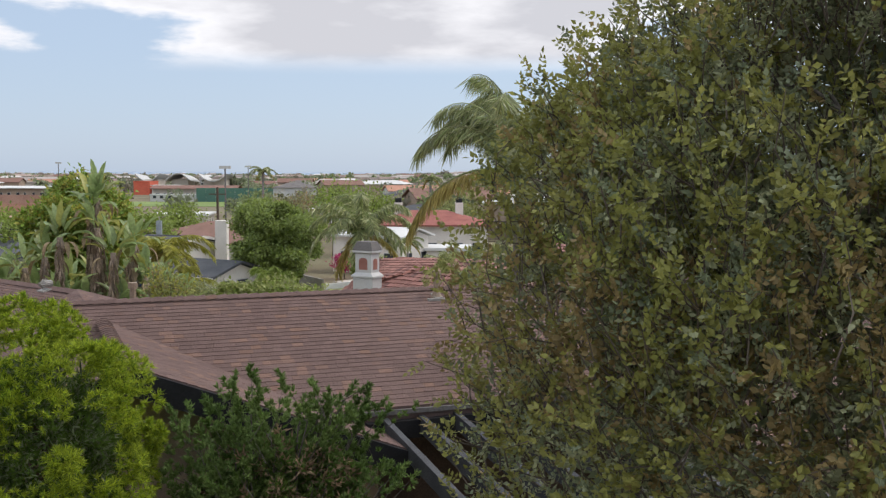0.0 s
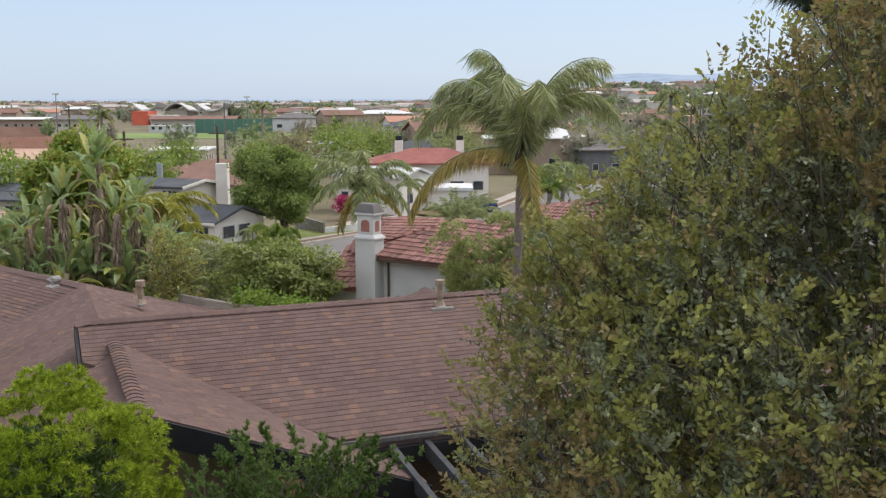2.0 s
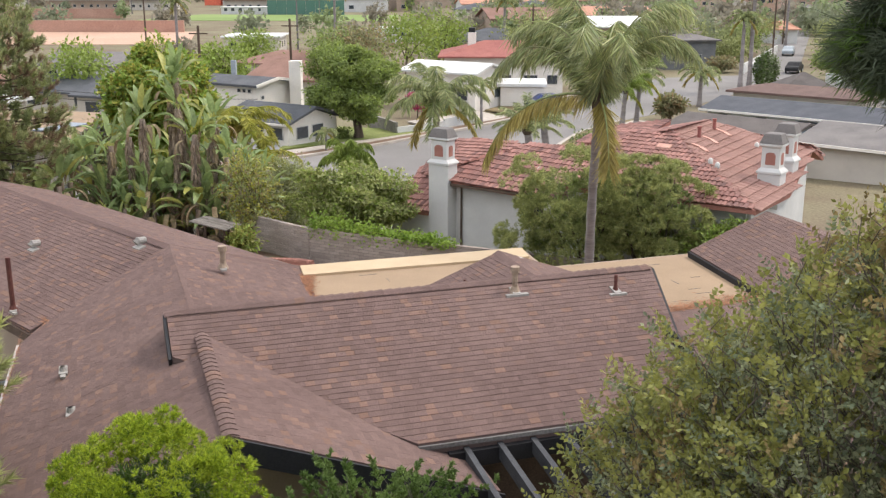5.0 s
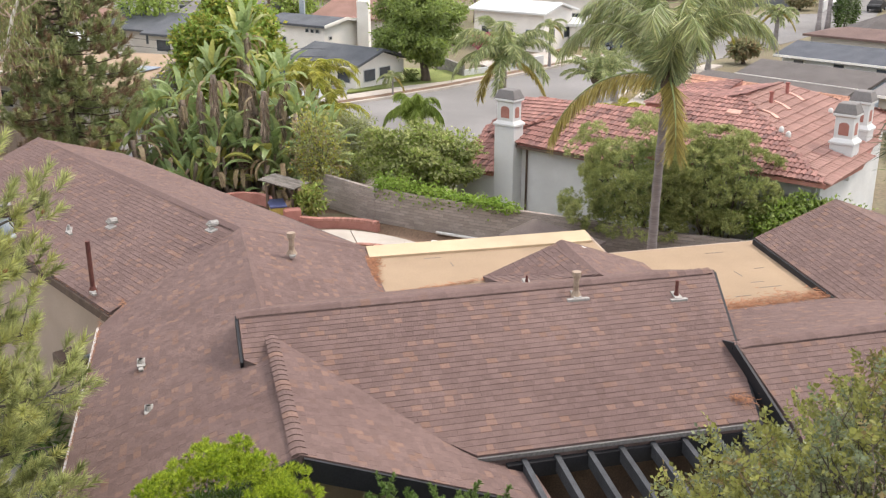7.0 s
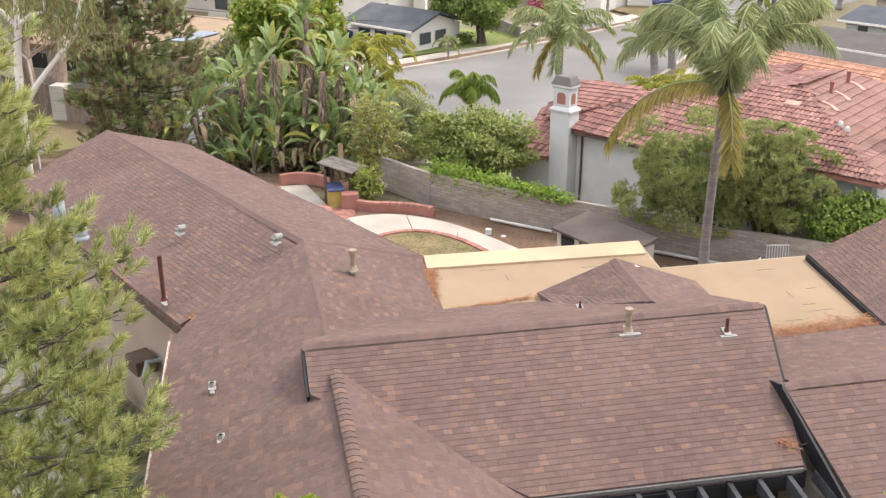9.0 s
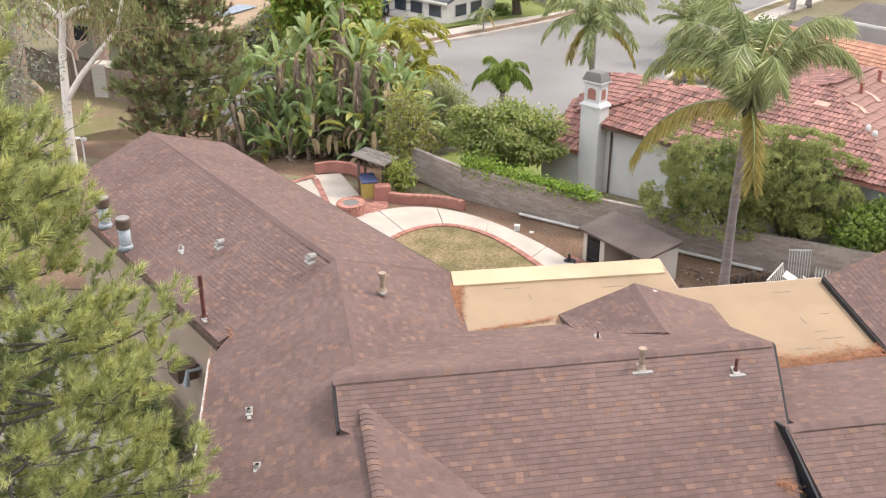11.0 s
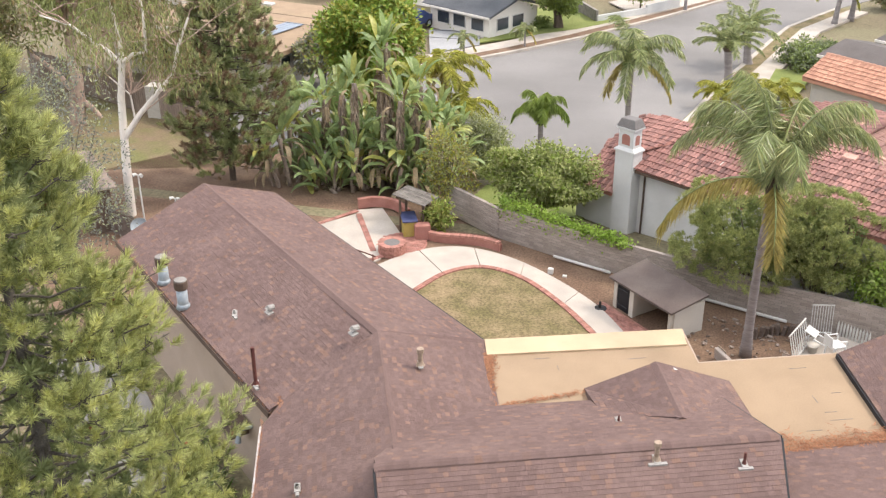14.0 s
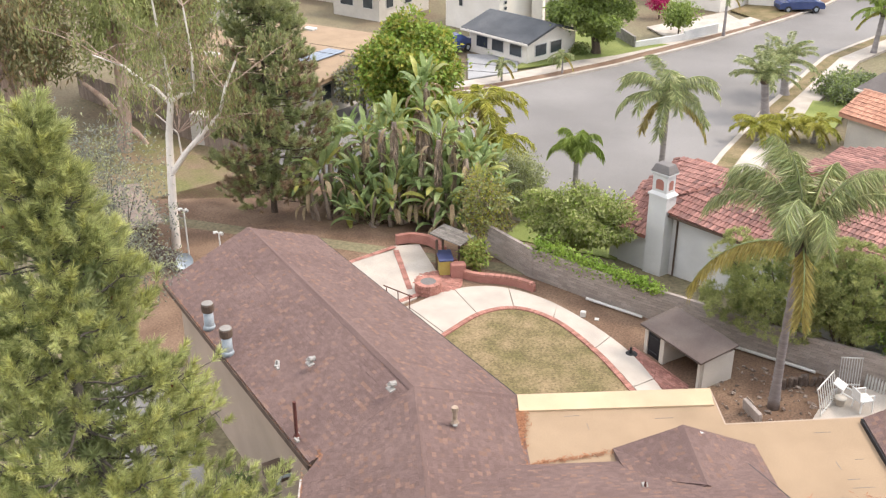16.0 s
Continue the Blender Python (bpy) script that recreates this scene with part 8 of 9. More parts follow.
for x, y, a, w, d, h, m, wm, kd in ((-46.0, 92.0, -20, 11, 8, 2.2, M_DARKROOF, M_CREAM, "gable"), (-42.0, 104.0, -15, 10, 8, 2.3, M_GREYROOF, M_CREAM, "gable"), (-53.0, 80.0, -18, 9, 8, 2.0, M_WHITEROOF, M_CREAM, "flat"), (-37.5, 85.0, -20, 5.5, 7, 2.4, M_DARKROOF, M_CREAM, "gable"), (-62.0, 98.0, -15, 12, 9, 2.3, M_BROWNROOF, M_CREAM, "hip"), (-56.0, 118.0, -10, 12, 9, 2.4, M_GREYROOF, M_WHITE, "gable"), (-34.0, 122.0, -8, 11, 9, 2.4, M_BROWNROOF, M_CREAM, "hip")):
    simple_house("low neighbourhood house with a plain roof behind the grove", (x, y), a, w, d, h, m, wm, 0.25, kd, 0.5, group="houses behind the grove")
t, Q = simple_house("white house with an orange tile roof", (5.45, 59.3), -40, 9, 3.3, 1.85, M_TILEO, M_CREAM, 0.5, "gable", 0.4)
tiles(t, [Q(-0.4, -0.4, 2.06), Q(9.4, -0.4, 2.06), Q(9.4, 1.65, 3.08), Q(-0.4, 1.65, 3.08)], Q(1, 0, 0) - Q(0, 0, 0), M_TILEO)
caps("ridge_tile", Q(-0.4, 1.65, 3.12), Q(9.4, 1.65, 3.12), 0.6, t, 0.38, 0.13, M_TILEO)
M_PALEBLUE = surf("pale_blue_siding", (0.34, 0.42, 0.50), (0.40, 0.48, 0.56), 1, 0.8, 0.2, 30)
M_CHAR = surf("charcoal_shingle", (0.070, 0.076, 0.088), (0.095, 0.100, 0.114), 0.8, 0.92, 0.3, 40, 0.7)
M_DUSK = surf("dark_taupe_shingle", (0.098, 0.086, 0.080), (0.128, 0.112, 0.104), 0.8, 0.92, 0.3, 40, 0.7)
M_PLUM = surf("plum_brown_shingle", (0.135, 0.088, 0.076), (0.170, 0.112, 0.096), 0.8, 0.92, 0.3, 40, 0.7)
M_PALEROOF = surf("pale_green_roof", (0.20, 0.225, 0.21), (0.26, 0.28, 0.26), 0.4, 0.8, 0.1, 20, 0.85)
for lab, x, y, a, w, d, h, m, wm, pi_, kd in (("low house with a dark taupe shingle roof along the street", 6.75, 65.6, -39, 9, 4.4, 1.95, M_DUSK, M_CREAM, 0.22, "gable"), ("pale blue house with a taupe shingle roof", 10.6, 70.4, -39, 8, 5.5, 2.05, M_DUSK, M_PALEBLUE, 0.19, "gable"), ("white house with a long charcoal shingle roof", 14.7, 80.3, -38, 13, 6.2, 2.15, M_CHAR, M_WHITE, 0.20, "gable"), ("low house with a plum-brown hip roof", 18.6, 90.0, -37, 11, 4.5, 2.75, M_PLUM, M_CREAM, 0.20, "hip"), ("small house under a steep grey mansard roof", 26.0, 101.5, 3, 4.6, 4.4, 1.7, M_DUSK, M_CREAM, 0.55, "hip"), ("low house with a pale green-grey roof", 32.0, 104.0, -8, 9, 5, 2.1, M_PALEROOF, M_WHITE, 0.14, "gable"), ("low house with a pale grey shingle roof", 17.0, 62.0, -39, 12, 8, 2.0, M_GREYROOF, M_CREAM, 0.18, "gable")):
    t, Q = simple_house(lab, (x, y), a, w, d, h, m, wm, pi_, kd, 0.5, group="street houses")
    if kd == "gable":
        bm = bmesh.new(); beam(bm, Q(-0.5, -0.54, h + 0.09), Q(w + 0.5, -0.54, h + 0.09), 0.06, 0.16); part("fascia", bm, M_WARM, t, "off-white eaves board")
t = thing("garden_fence", "long white board fence behind the houses", "fence")
for k in range(9):
    wall((33.0 + 1.0 * k, 113.0), (33.96 + 1.0 * k, 113.0), -2.8, -0.45, M_WHITE, t, 0.06, "fence_panel")
t = thing("white_garden_wall", "white rendered wall along the far side of the street", "wall")
wall((30.0, 139.5), (36.5, 157.5), -3.1, -1.7, M_WHITE, t)
wall((36.5, 157.5), (43.5, 177.5), -3.1, -1.7, M_WHITE, t)
M_SLATE = surf("slate_siding", (0.13, 0.135, 0.14), (0.17, 0.175, 0.18), 1, 0.8, 0.2, 30)
M_PBRICK = surf("pink_brick", (0.44, 0.30, 0.23), (0.50, 0.35, 0.27), 1, 0.9, 0.3, 30)
simple_house("dark grey house with white windows at the junction", (20.3, 145), 8, 7.2, 7, 3.9, M_GREYROOF, M_SLATE, 0.22, "hip", 0.6)
simple_house("white house with an orange roof beyond the junction", (49, 200), 15, 4, 6, 2.6, M_TILEO, M_WHITE, 0.4, "hip", 0.5)
simple_house("pale house with a brown roof beyond the junction", (42, 206), 10, 6, 8, 4.2, M_BROWNROOF, M_CREAM, 0.3, "hip", 0.5)
simple_house("large brick church hall with a long grey roof", (81, 322), -4, 30, 14, 6.0, M_GREYROOF, M_PBRICK, 0.45, "gable", 1.0)
simple_house("low cream wing of the church hall with a grey roof", (84, 314), -4, 26, 7, 2.6, M_GREYROOF, M_CREAM, 0.3, "gable", 0.6)
simple_house("two-storey pale brick building", (54.5, 320), 2, 8, 12, 6.2, M_TANLIGHT, M_PBRICK, 0.1, "flat", 0.2)
simple_house("low pale brick building with a flat roof", (77.5, 346), 2, 11, 12, 5.2, M_TANLIGHT, M_PBRICK, 0.1, "flat", 0.2)
car("dark blue car parked in front of the white garage", (3.0, 99.4), 20, M_CARBLUE)
car("dark blue car in the driveway of the cream house", (-23.2, 74.3), 60, M_CARBLUE)
for i, (x, y, a, m) in enumerate(((37.0, 141, 66, M_BLACK), (33.5, 145, 66, M_OFFWHITE), (44, 172, 72, M_METAL), (13.2, 124, 60, M_CARBLUE))):
    car("parked car at the kerb", (x, y), a, m, "parked cars")
# retaining wall and fence before the white house
gd = thing("white_garden_wall", "low white garden wall of the forecourt", "wall")
wall((-9.5, 80.2), (-6.0, 84.0), -2.6, -1.9, M_WHITE, gd)
wall((-6.0, 84.0), (-3.6, 87.6), -2.6, -1.7, M_WHITE, gd)
wall((-9.5, 80.2), (-12.5, 85.5), -2.6, -1.5, M_BOARD, gd)

# near street trees and shrubs
crown_tree("street_tree", "large round dark green tree on the front lawn", (-12.1, 77.3, -2.4), 1.8, (-12.7, 77.5, 1.9), (3.5, 3.2, 3.0), [L_TREE, L_TREE, L_FICUS], 38000, 0.24, 0.34, 2.0, 0.34, 7)
crown_tree("small_round_tree", "small round lime-green tree in the forecourt", (-6.6, 85.4, -2.6), 0.9, (-6.6, 85.4, -0.6), (1.3, 1.3, 1.1), [L_FICUS, L_TREE], 3000, 0.24, 0.15, 2.2, 0.07, 5)
crown_tree("bougainvillea", "magenta flowering shrub by the garage", (-9.0, 92.5, -2.7), 0.8, (-9.0, 92.5, -1.2), (1.0, 0.8, 0.8), [leafmat("magenta_bract", (0.45, 0.02, 0.12), (0.55, 0.04, 0.18))], 1600, 0.2, 0.3, 2.2, 0.05, 4, cat="bush")
for i in range(16):
    x = -18.5 + R.uniform(-1.5, 5.5)
    y = 75.0 + 0.35 * (x + 18.5) + R.uniform(-0.5, 0.4)
    crown_tree("foundation_shrub", "low clipped shrub under the house windows", (x, y, zg(x, y)), 0.2, (x, y, zg(x, y) + 0.45), (0.55, 0.5, 0.5), [R.choice((L_TREE, L_OLIVE, L_FICUS, L_GUM))], 420, 0.16, 0.25, 2, 0.03, 2, cat="bush", group="foundation shrubs")
for i in range(9):
    x, y = R.uniform(4.4, 7.5), R.uniform(68.8, 72.5)
    crown_tree("garden_hedge", "dark green rounded hedge shrub beside the pavement", (x, y, zg(x, y)), 0.3, (x, y, zg(x, y) + 0.8), (0.9, 0.8, 0.9), [L_TREE, L_DARK], 900, 0.2, 0.2, 2, 0.04, 3, cat="bush", group="garden hedge")
for i, (x, y, h, r) in enumerate(((-41.5, 95, 6.6, 3.4), (-30, 104, 6, 3.0), (-16, 108, 8, 3.2), (-13, 121, 9, 4), (-22, 124, 7, 3.6), (48, 140, 8, 3.4), (2, 148, 8, 4), (-10, 142, 8, 4), (52, 118, 6, 3), (-34, 132, 6, 3), (60, 170, 9, 4), (22, 176, 7, 5), (27.5, 141.5, 2.0, 1.5), (16.5, 141, 2.4, 2.2), (30.5, 150, 4, 2.4), (33, 163, 5, 3.2), (37, 175, 5, 3.6), (43, 192, 6, 4), (24, 162, 7, 5), (39, 131, 4, 2.4), (47, 152, 6, 4), (52, 172, 6, 4), (31, 182, 6, 5), (12, 160, 7, 4), (40, 126, 5.5, 2.6), (44, 122, 6, 3.0), (13.6, 92, 2.2, 1.1), (46, 106, 7, 4))):
    z = zg(x, y)
    crown_tree("garden_tree", "leafy garden tree between the houses", (x, y, z), h * 0.35, (x, y, z + h * 0.62), (r, r, h * 0.40), [R.choice((L_TREE, L_OLIVE, L_FICUS, L_PINED, L_GUM))], 1900, 0.42, 0.3, 2.2, 0.16, 4, group="garden trees")
for i, (x, y, h) in enumerate(((25.0, 117.5, 8), (26.3, 119, 11.5), (18.0, 102.6, 3.4), (-2, 160, 9), (48, 190, 11), (-50, 150, 9), (-30, 170, 10))):
    palm("palm rising above the house roofs", (x, y, zg(x, y)), (x, y, zg(x, y) + h), 13, 2.4, (0.22, 0.17), 2, 0.8, 70 + i, 0.5, width=0.09, group="distant palms")
for i, (x, y, h) in enumerate(((27.4, 119, 4.4), (28.4, 120.5, 5.0), (29.6, 122, 3.8))):
    crown_tree("cypress", "narrow dark green cypress", (x, y, zg(x, y)), 0.4, (x, y, zg(x, y) + h * 0.5), (0.6, 0.6, h * 0.5), [L_DEEP, L_DARK], 1600, 0.25, 0.1, 2, 0.08, 2, group="cypresses")
for i, (x, y, h) in enumerate(((-23.9, 108, 8.2), (33, 150, 10), (41, 170, 10), (50, 200, 11), (2, 138, 9), (-62, 170, 10), (-30, 96, 8))):
    up_ = thing("utility_pole", "tall brown wooden utility pole with a crossarm", "pole", "utility poles", at=(x, y, zg(x, y)))
    bm = bmesh.new(); tube(bm, [(0, 0, -0.2), (0, 0, h)], [0.16, 0.12], 7); part("pole", bm, M_WOODDARK, up_)
    bm = bmesh.new(); box(bm, -0.9, -0.06, h - 0.8, 0.9, 0.06, h - 0.68); part("crossarm", bm, M_WOODDARK, up_)
wires = thing("power_cable", "thin dark cables that cross above the grove", "cable")
for k in range(2):
    bm = bmesh.new(); tube(bm, curve((-27, 50, 4.6 - 0.4 * k), (-13, 50.5, 3.8 - 0.4 * k), -0.2, 12), [0.012] * 12, 4); part("cable", bm, M_BLACK, wires)

# ---- the plain, the school and the horizon ----
fr = random.Random(5)
sheet("sports_field", [(-110, 294), (-35, 292), (-38, 336), (-104, 338)], 0.05, surf("sports_turf", (0.15, 0.22, 0.06), (0.21, 0.28, 0.09), 0.02, 0.98, 0.3, 2, 0.8), "wide green sports field of a school", "field", 0.1)
sheet("ball_field", [(-100, 190), (-62, 192), (-74, 236), (-112, 232)], 0.05, surf("red_clay_field", (0.42, 0.27, 0.19), (0.50, 0.33, 0.24), 0.03, 0.98, 0.3, 2, 0.8), "reddish clay sports ground behind a wall", "field", 0.1)
M_PINKW = surf("pink_wall", (0.42, 0.24, 0.18), (0.48, 0.29, 0.22), 0.2, 0.9, 0.2, 5)
simple_house("long red-brown boundary wall of the sports ground", (-112, 232), 2, 36, 0.6, 2.4, M_PINKW, M_PINKW, 0, "flat", 0.0, wins=False, name="boundary_wall")
simple_house("pink-brown boundary wall of the school", (-165, 306), 2, 46, 0.6, 2.6, M_PINKW, M_PINKW, 0, "flat", 0.0, wins=False, name="boundary_wall")
simple_house("long low cream school building with a grey roof", (-143, 378), 1, 15, 12, 3.6, M_GREYROOF, M_CREAM, 0.2, "gable", 1.2)
simple_house("low school building with a pale roof", (-178, 380), 1, 30, 12, 3.6, M_WHITEROOF, M_STUCCO, 0.1, "gable", 1.2)
M_ORED = surf("orange_red_wall", (0.62, 0.13, 0.08), (0.68, 0.17, 0.10), 0.2, 0.8, 0.1, 4)
simple_house("tall orange-red school block with flat roof", (-133.5, 440), 1, 7, 14, 5.6, M_ORED, M_ORED, 0, "flat", 0.2, wins=False)
simple_house("low white-roofed wing of the school block", (-125, 438), 1, 10, 8, 4.0, M_WHITEROOF, M_CREAM, 0, "flat", 0.6, wins=False)
simple_house("long low school wing with a tan roof", (-108, 380), 2, 30, 12, 3.6, M_BROWNROOF, M_CREAM, 0.15, "gable", 1.2)
simple_house("row of white portable classrooms", (-98, 341), 1, 16, 5, 2.2, M_WHITEROOF, M_WHITE, 0, "flat", 0.2)
simple_house("low house with a flat pale gravel roof", (-48, 167), 5, 9, 10, 2.8, M_WHITEROOF, M_CREAM, 0, "flat", 0.4)
simple_house("white garage row beyond the trees", (-26, 198), 20, 9, 6, 2.6, M_WHITEROOF, M_WHITE, 0, "flat", 0.3)
for i, (x, w) in enumerate(((-151, 12), (-136, 12), (-120, 14))):
    wh_ = thing("shell_roof_hall", "hall under a white fan-shaped shell roof", "hall", "shell roofs")
    bm = bmesh.new()
    prev = None
    for s_ in range(11):
        u = s_ / 10
        zt = 2.6 + 3.6 * (2 * u - 1) ** 2 if i != 1 else 3.0 + 3.4 * math.sin(math.pi * u)
        ring = [bm.verts.new((x + w * u, 500, zt)), bm.verts.new((x + w * u, 520, zt * 0.8)), bm.verts.new((x + w * u, 520, zt * 0.8 - 0.5)), bm.verts.new((x + w * u, 500, zt - 0.5))]
        if prev:
            for q in range(4):
                bm.faces.new((prev[q], prev[(q + 1) % 4], ring[(q + 1) % 4], ring[q]))
        prev = ring
    part("shell_roof", bm, M_WHITE, wh_)
    bm = bmesh.new(); box(bm, x + 2, 504, -3, x + w - 2, 518, 3.2); part("wall", bm, M_CREAM, wh_)
gf_ = thing("windscreen_fence", "long dark green mesh windscreen of the tennis courts", "fence")
M_MESH = surf("green_mesh", (0.08, 0.17, 0.14), (0.11, 0.21, 0.17), 0.1, 0.9, 0.1, 4)
for k in range(8):
    bm = bmesh.new(); box(bm, -82 + 3.2 * k, 339, -3, -78.9 + 3.2 * k, 339.2, 1.6); part("screen_panel", bm, M_MESH, gf_)
for i, (x, y, h) in enumerate(((-128, 340, 13), (-150, 312, 13), (-63, 330, 12), (-38, 178, 11))):
    lp = thing("floodlight_mast", "tall grey floodlight mast at the sports ground", "lamp post", "floodlight masts", at=(x, y, -3))
    bm = bmesh.new(); tube(bm, [(0, 0, 0), (0, 0, h)], [0.2, 0.13], 6); part("mast", bm, M_GREYROOF, lp)
    bm = bmesh.new(); box(bm, -1.0, -0.2, h - 0.5, 1.0, 0.2, h); part("lamp_bank", bm, M_OFFWHITE, lp)
roofs = (M_BROWNROOF, M_GREYROOF, M_BROWNROOF, M_DARKROOF, M_TILEO, M_WHITEROOF, M_TANLIGHT)
proto = []
for i, m in enumerate(roofs):
    t, Q = simple_house("small distant house among trees", (0, 36), 0, fr.uniform(11, 16), fr.uniform(8, 11), 3.4 + (i % 3) * 0.9, m, (M_CREAM, M_WHITE, M_STUCCO)[i % 3], 0.3, ("gable", "hip")[i % 2], 0.5, "distant houses", wins=2)
    proto.append(t)
spots = []
for i in range(290):
    y = 150 * (1 + fr.random() ** 1.7 * 9)
    x = fr.uniform(-0.52, 0.62) * y
    if x < -0.08 * y and y < 345 or -180 < x < -85 and y < 530:
        continue
    if x > 0.07 * y and y < 330 or 40 < x < 120 and 285 < y < 350:
        continue
    spots.append((x, y))
for i, (x, y) in enumerate(spots):
    hill = 22 * math.exp(-((x - 0.22 * y) / (0.16 * y)) ** 2) * max(0, min(1, (y - 420) / 500))
    p = proto[i % len(proto)]
    m = pose(x, y, -3.0 + hill, 0, 0, fr.uniform(-25, 25)) @ Matrix.Translation((0, -36, 0.12))
    if i < len(proto):
        p.matrix_basis = m
    else:
        copy_thing(p, m)
# the town far across the plain: small gabled houses, too many to tell apart
wv, wf, rv_, rf = [], [], [], []
for i in range(1150):
    y = 420 * (1 + fr.random() ** 1.3 * 6.5)
    x = fr.uniform(-0.56, 0.62) * y
    if -185 < x < -80 and y < 560 or 40 < x < 125 and y < 430:
        continue
    z = -3.2 + 22 * math.exp(-((x - 0.22 * y) / (0.16 * y)) ** 2) * max(0, min(1, (y - 420) / 500))
    w, d, h = fr.uniform(9, 19), fr.uniform(8, 12), fr.choice((2.8, 3.0, 3.4, 5.4))
    a = fr.uniform(-0.6, 0.6)
    X, Y = Vector((math.cos(a), math.sin(a), 0)) * (w / 2), Vector((-math.sin(a), math.cos(a), 0)) * (d / 2)
    c, Z = Vector((x, y, z)), Vector((0, 0, h))
    b = [c - X - Y, c + X - Y, c + X + Y, c - X + Y]
    n = len(wv)
    wv += b + [p + Z for p in b]
    wf += [(n + k, n + (k + 1) % 4, n + 4 + (k + 1) % 4, n + 4 + k) for k in range(4)]
    n = len(rv_)
    e = [c + Z + p * 1.08 for p in (-X - Y, X - Y, X + Y, -X + Y)]
    r = Z + Vector((0, 0, fr.choice((0.3, 1.4, 1.8))))
    rv_ += e + [c + r - X * 0.95, c + r + X * 0.95]
    rf += [(n, n + 1, n + 5, n + 4), (n + 2, n + 3, n + 4, n + 5), (n + 1, n + 2, n + 5), (n + 3, n, n + 4)]
tagged(raw("town_walls", wv, wf, surf("town_wall", (0.44, 0.40, 0.35), (0.62, 0.59, 0.54), 0.02, 0.9, 0.0, 0.6, 0.8, vary="island", spread=0.5, c3=(0.42, 0.30, 0.24))), "pale walls of small houses far across the plain", "town", kind="stuff")
tagged(raw("town_roofs", rv_, rf, surf("town_roof", (0.20, 0.145, 0.12), (0.30, 0.235, 0.20), 0.02, 0.95, 0.0, 0.6, 0.8, vary="island", spread=0.6, c3=(0.52, 0.50, 0.47))), "brown, grey and pale roofs of small houses far across the plain", "town", kind="stuff")
# distant woods and crowns between the houses: clumps of leaf sprays
wb, ww, wlen = ([], [], []), ([], [], []), ([], [], [])
for i in range(3000):
    y = 145 * (1 + fr.random() ** 1.5 * 14)
    x = fr.uniform(-0.55, 0.66) * y
    if 1050 <= i < 1350:
        y = fr.uniform(190, 900)
        x = fr.uniform(0.05, 0.42) * y
    elif i >= 2700:
        y = fr.uniform(150, 520)
        x = fr.uniform(0.06, 0.5) * y
    elif i >= 1350:
        y = 420 * (1 + fr.random() * 6)
        x = fr.uniform(-0.58, 0.64) * y
    if -112 < x < -35 and 260 < y < 345 or -115 < x < -58 and 170 < y < 238:
        continue
    if -150 < x < -85 and 345 < y < 440 or 50 < x < 115 and 270 < y < 350:
        continue
    if x < -18 and y < 190 and fr.random() < 0.75 or x < -30 and y < 345 and fr.random() < 0.5:
        continue
    if 15 < x < 62 and 110 < y < 262 and abs(x - (0.29 * y - 7)) < 12:
        continue
    hill = 22 * math.exp(-((x - 0.22 * y) / (0.16 * y)) ** 2) * max(0, min(1, (y - 420) / 500))
    h = fr.uniform(3, 6.6) * (1.3 if fr.random() < 0.15 else 1)
    r = h * fr.uniform(0.4, 0.65)
    n = 130 if y < 500 else 60 if y < 1000 else 30
    q, d = ball(n, 0.5)
    lump = 1 + 0.3 * np.array([noise.noise(Vector(a) * 2 + Vector((i, 0, 0))) for a in d])
    at = np.array((x, y, -3 + hill + h * 0.55))
    size = (0.70 if y < 500 else 1.2) * h / 7 * 1.3
    # a dense heart of larger sprays, and small ones round it
    q2, d2 = ball(n // 3, 0.0)
    wb[i % 3].extend([at + q * lump[:, None] * np.array((r, r, h * 0.48)), at + q2 * np.array((r, r, h * 0.48)) * 0.72])
    ww[i % 3].extend([d + NG.normal(size=d.shape) * 0.5, NG.normal(size=d2.shape)])
    wlen[i % 3].extend([np.full(n, size), np.full(n // 3, size * 2.1)])
# far leaf colours are paled and greyed to stand in for haze
FARS = (leafmat("distant_leaf", (0.205, 0.240, 0.145), (0.295, 0.320, 0.200), spread=0.5, scale=0.05),
        leafmat("distant_green_leaf", (0.215, 0.275, 0.125), (0.305, 0.360, 0.180), spread=0.5, scale=0.05),
        leafmat("distant_brown_leaf", (0.260, 0.235, 0.175), (0.345, 0.315, 0.240), spread=0.5, scale=0.05))
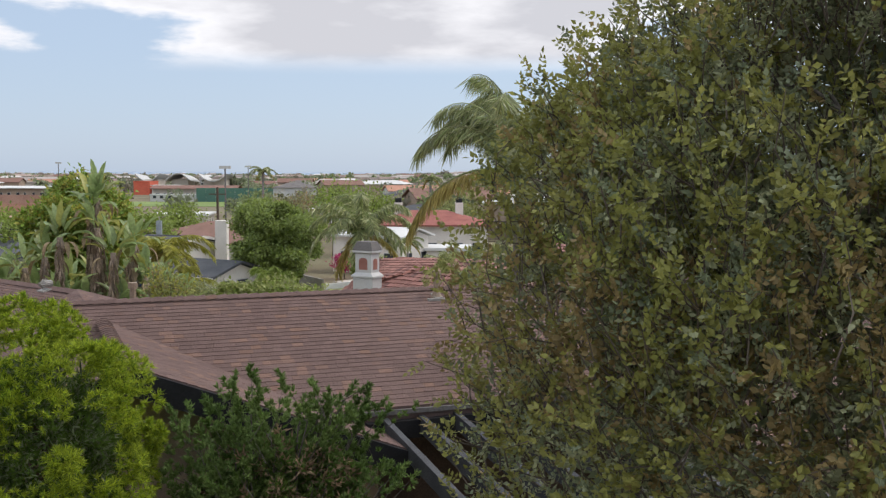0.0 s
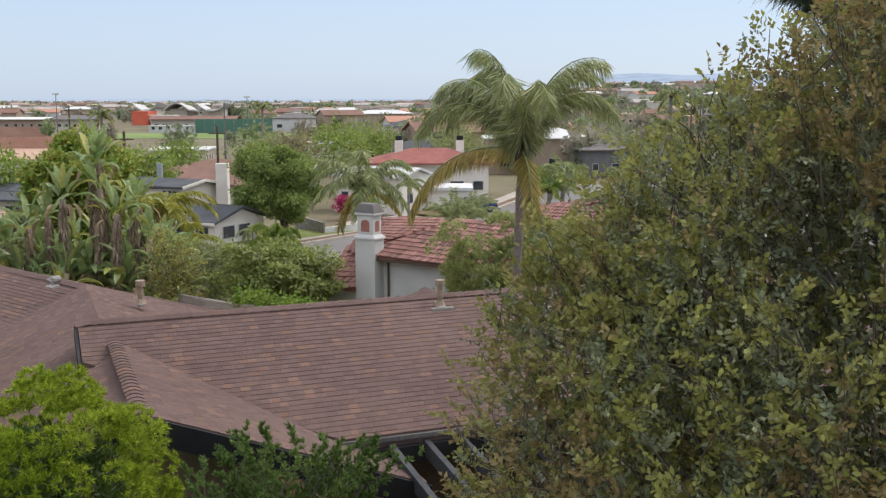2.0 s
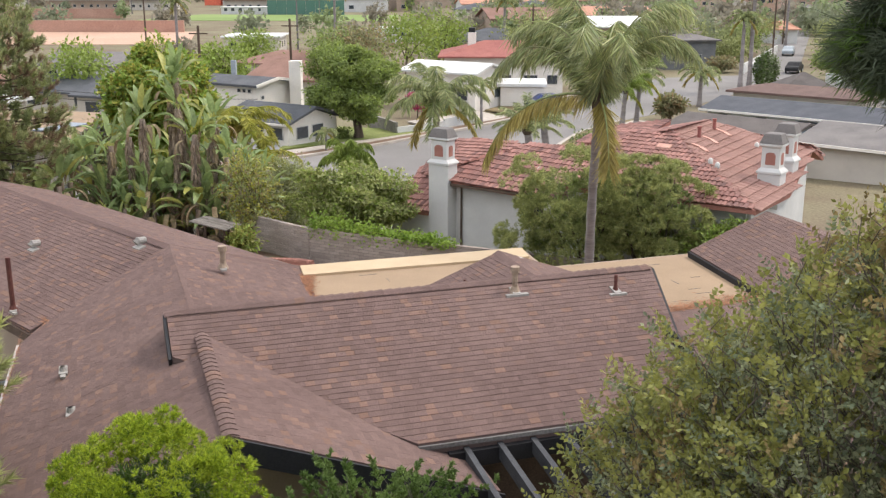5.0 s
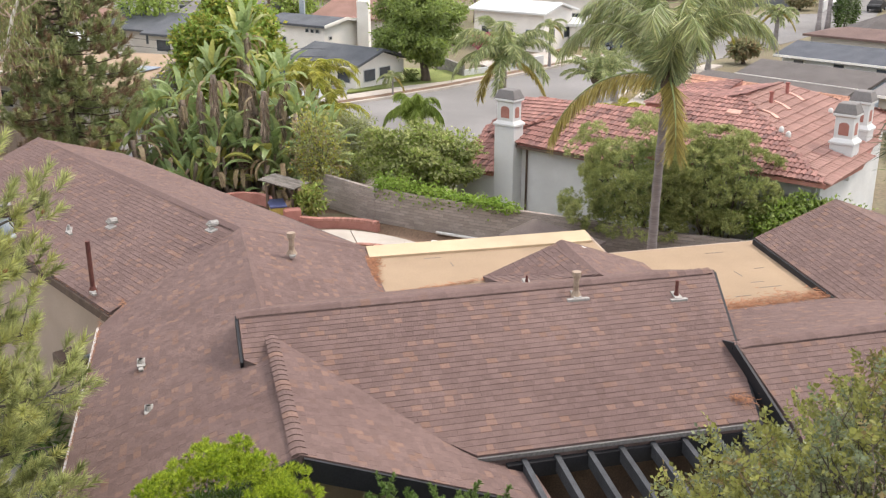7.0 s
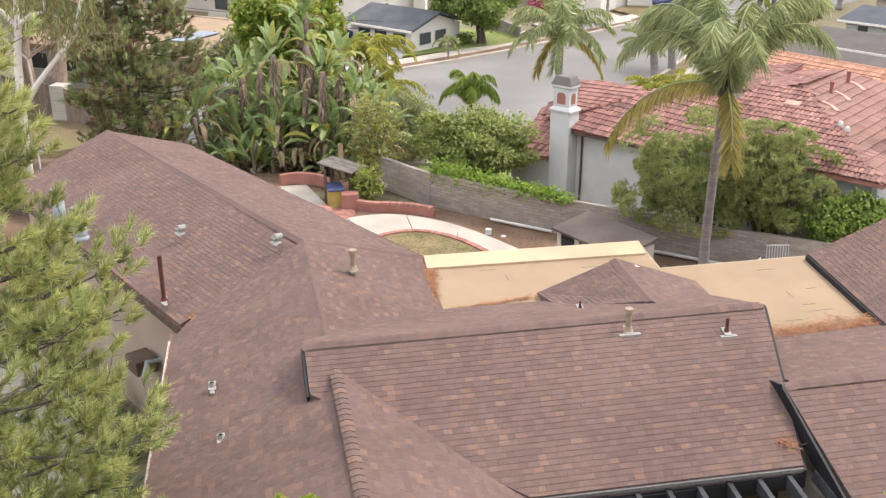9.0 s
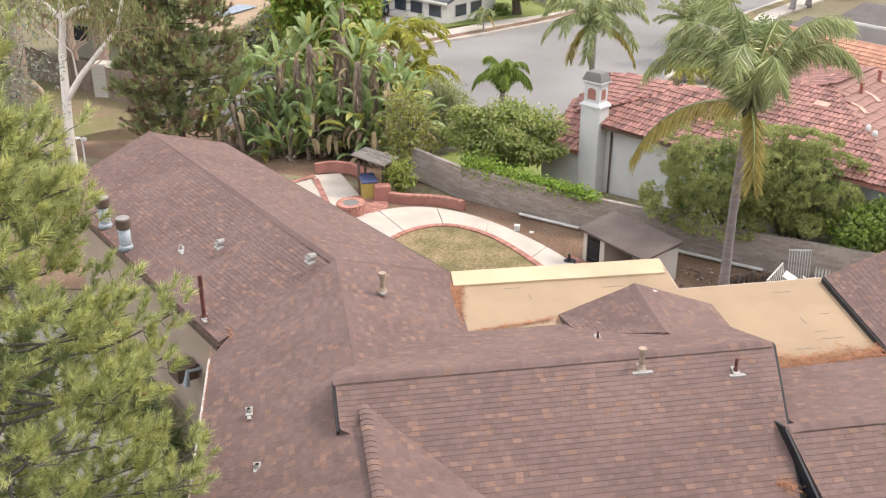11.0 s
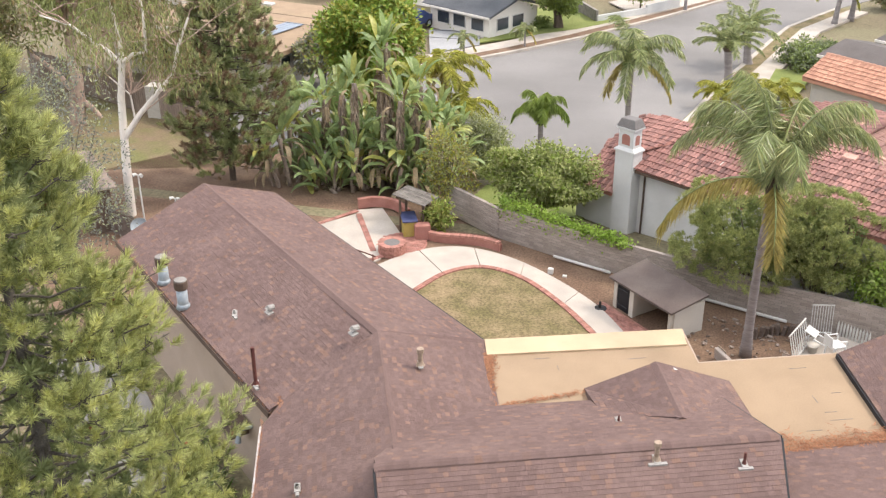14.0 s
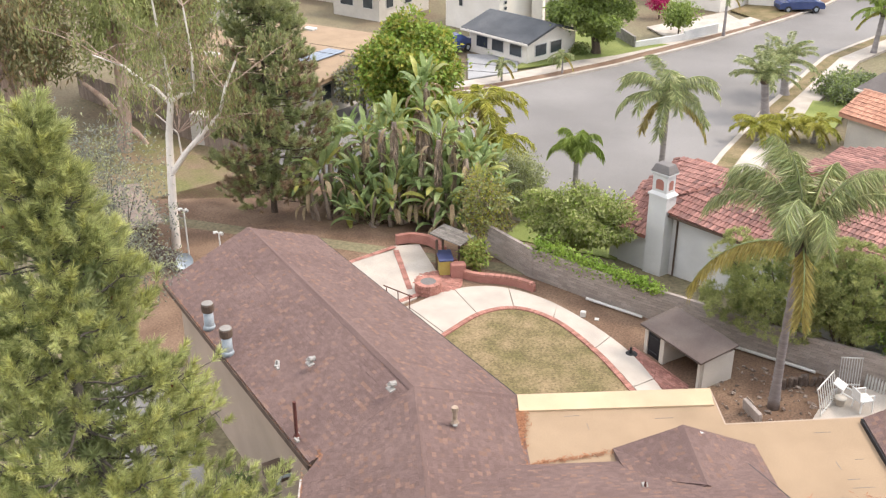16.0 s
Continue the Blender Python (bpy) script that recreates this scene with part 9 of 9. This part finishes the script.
for k in range(3):
    tb, tw, tl = np.concatenate(wb[k]), np.concatenate(ww[k]), np.concatenate(wlen[k])
    tagged(needles("distant_trees", tb, tw, tl, tl[:, None] * 0.95, FARS[k], None), ("distant grey-green garden trees across the plain", "distant bright green garden trees across the plain", "distant brownish bare garden trees across the plain")[k], "trees", kind="stuff")
# rising ground and hills on the horizon
M_HILL = surf("dry_hill", (0.20, 0.19, 0.15), (0.26, 0.24, 0.18), 0.004, 0.98, 0.0, 0.03, 0.8)
hv, hf = [], []
xs, ys = [-0.2 + 0.02 * i for i in range(48)], [420 + 60 * j for j in range(24)]
for j, y in enumerate(ys):
    for i, k in enumerate(xs):
        x = k * y
        z = -3.4 + 22 * math.exp(-((x - 0.22 * y) / (0.16 * y)) ** 2) * max(0, min(1, (y - 420) / 500))
        hv.append((x, y, z))
n_ = len(xs)
hf = [(j * n_ + i, j * n_ + i + 1, (j + 1) * n_ + i + 1, (j + 1) * n_ + i) for j in range(len(ys) - 1) for i in range(n_ - 1)]
tagged(raw("rising_ground", hv, hf, surf("wooded_slope", (0.15, 0.165, 0.10), (0.24, 0.23, 0.16), 0.03, 0.98, 0.0, 0.4, 0.7), smooth=True), "gently rising ground below the hillside houses", "ground", kind="structure")
hv, hf = [], []
m_ = 120
for i in range(m_ + 1):
    k = i / m_
    x = -1600 + 4600 * k
    g = max(0.0, min(1.0, (x / 4000 - 0.085) / 0.035))
    h = 12 + 98 * g * g * (3 - 2 * g)
    h += 3 * noise.noise(Vector((k * 22, 0, 0))) + 2 * noise.noise(Vector((k * 60, 3, 0)))
    for y, f in ((3300, 0.0), (3600, 0.55), (4100, 1.0), (4500, 0.9)):
        hv.append((x * y / 4000, y, -6 + h * f * (1 + 0.12 * noise.noise(Vector((k * 30, y * 0.01, 0))))))
hf = [(4 * i + j, 4 * (i + 1) + j, 4 * (i + 1) + j + 1, 4 * i + j + 1) for i in range(m_) for j in range(3)]
# the blue-grey of distant haze is painted into the hill colour
M_FARHILL = surf("far_hill_haze", (0.26, 0.33, 0.42), (0.31, 0.38, 0.47), 0.002, 0.98, 0.0, 0.02, 0.85)
tagged(raw("backdrop_hills", hv, hf, M_FARHILL, smooth=True), "far hills on the horizon, painted blue-grey as through haze", "backdrop", kind="structure")
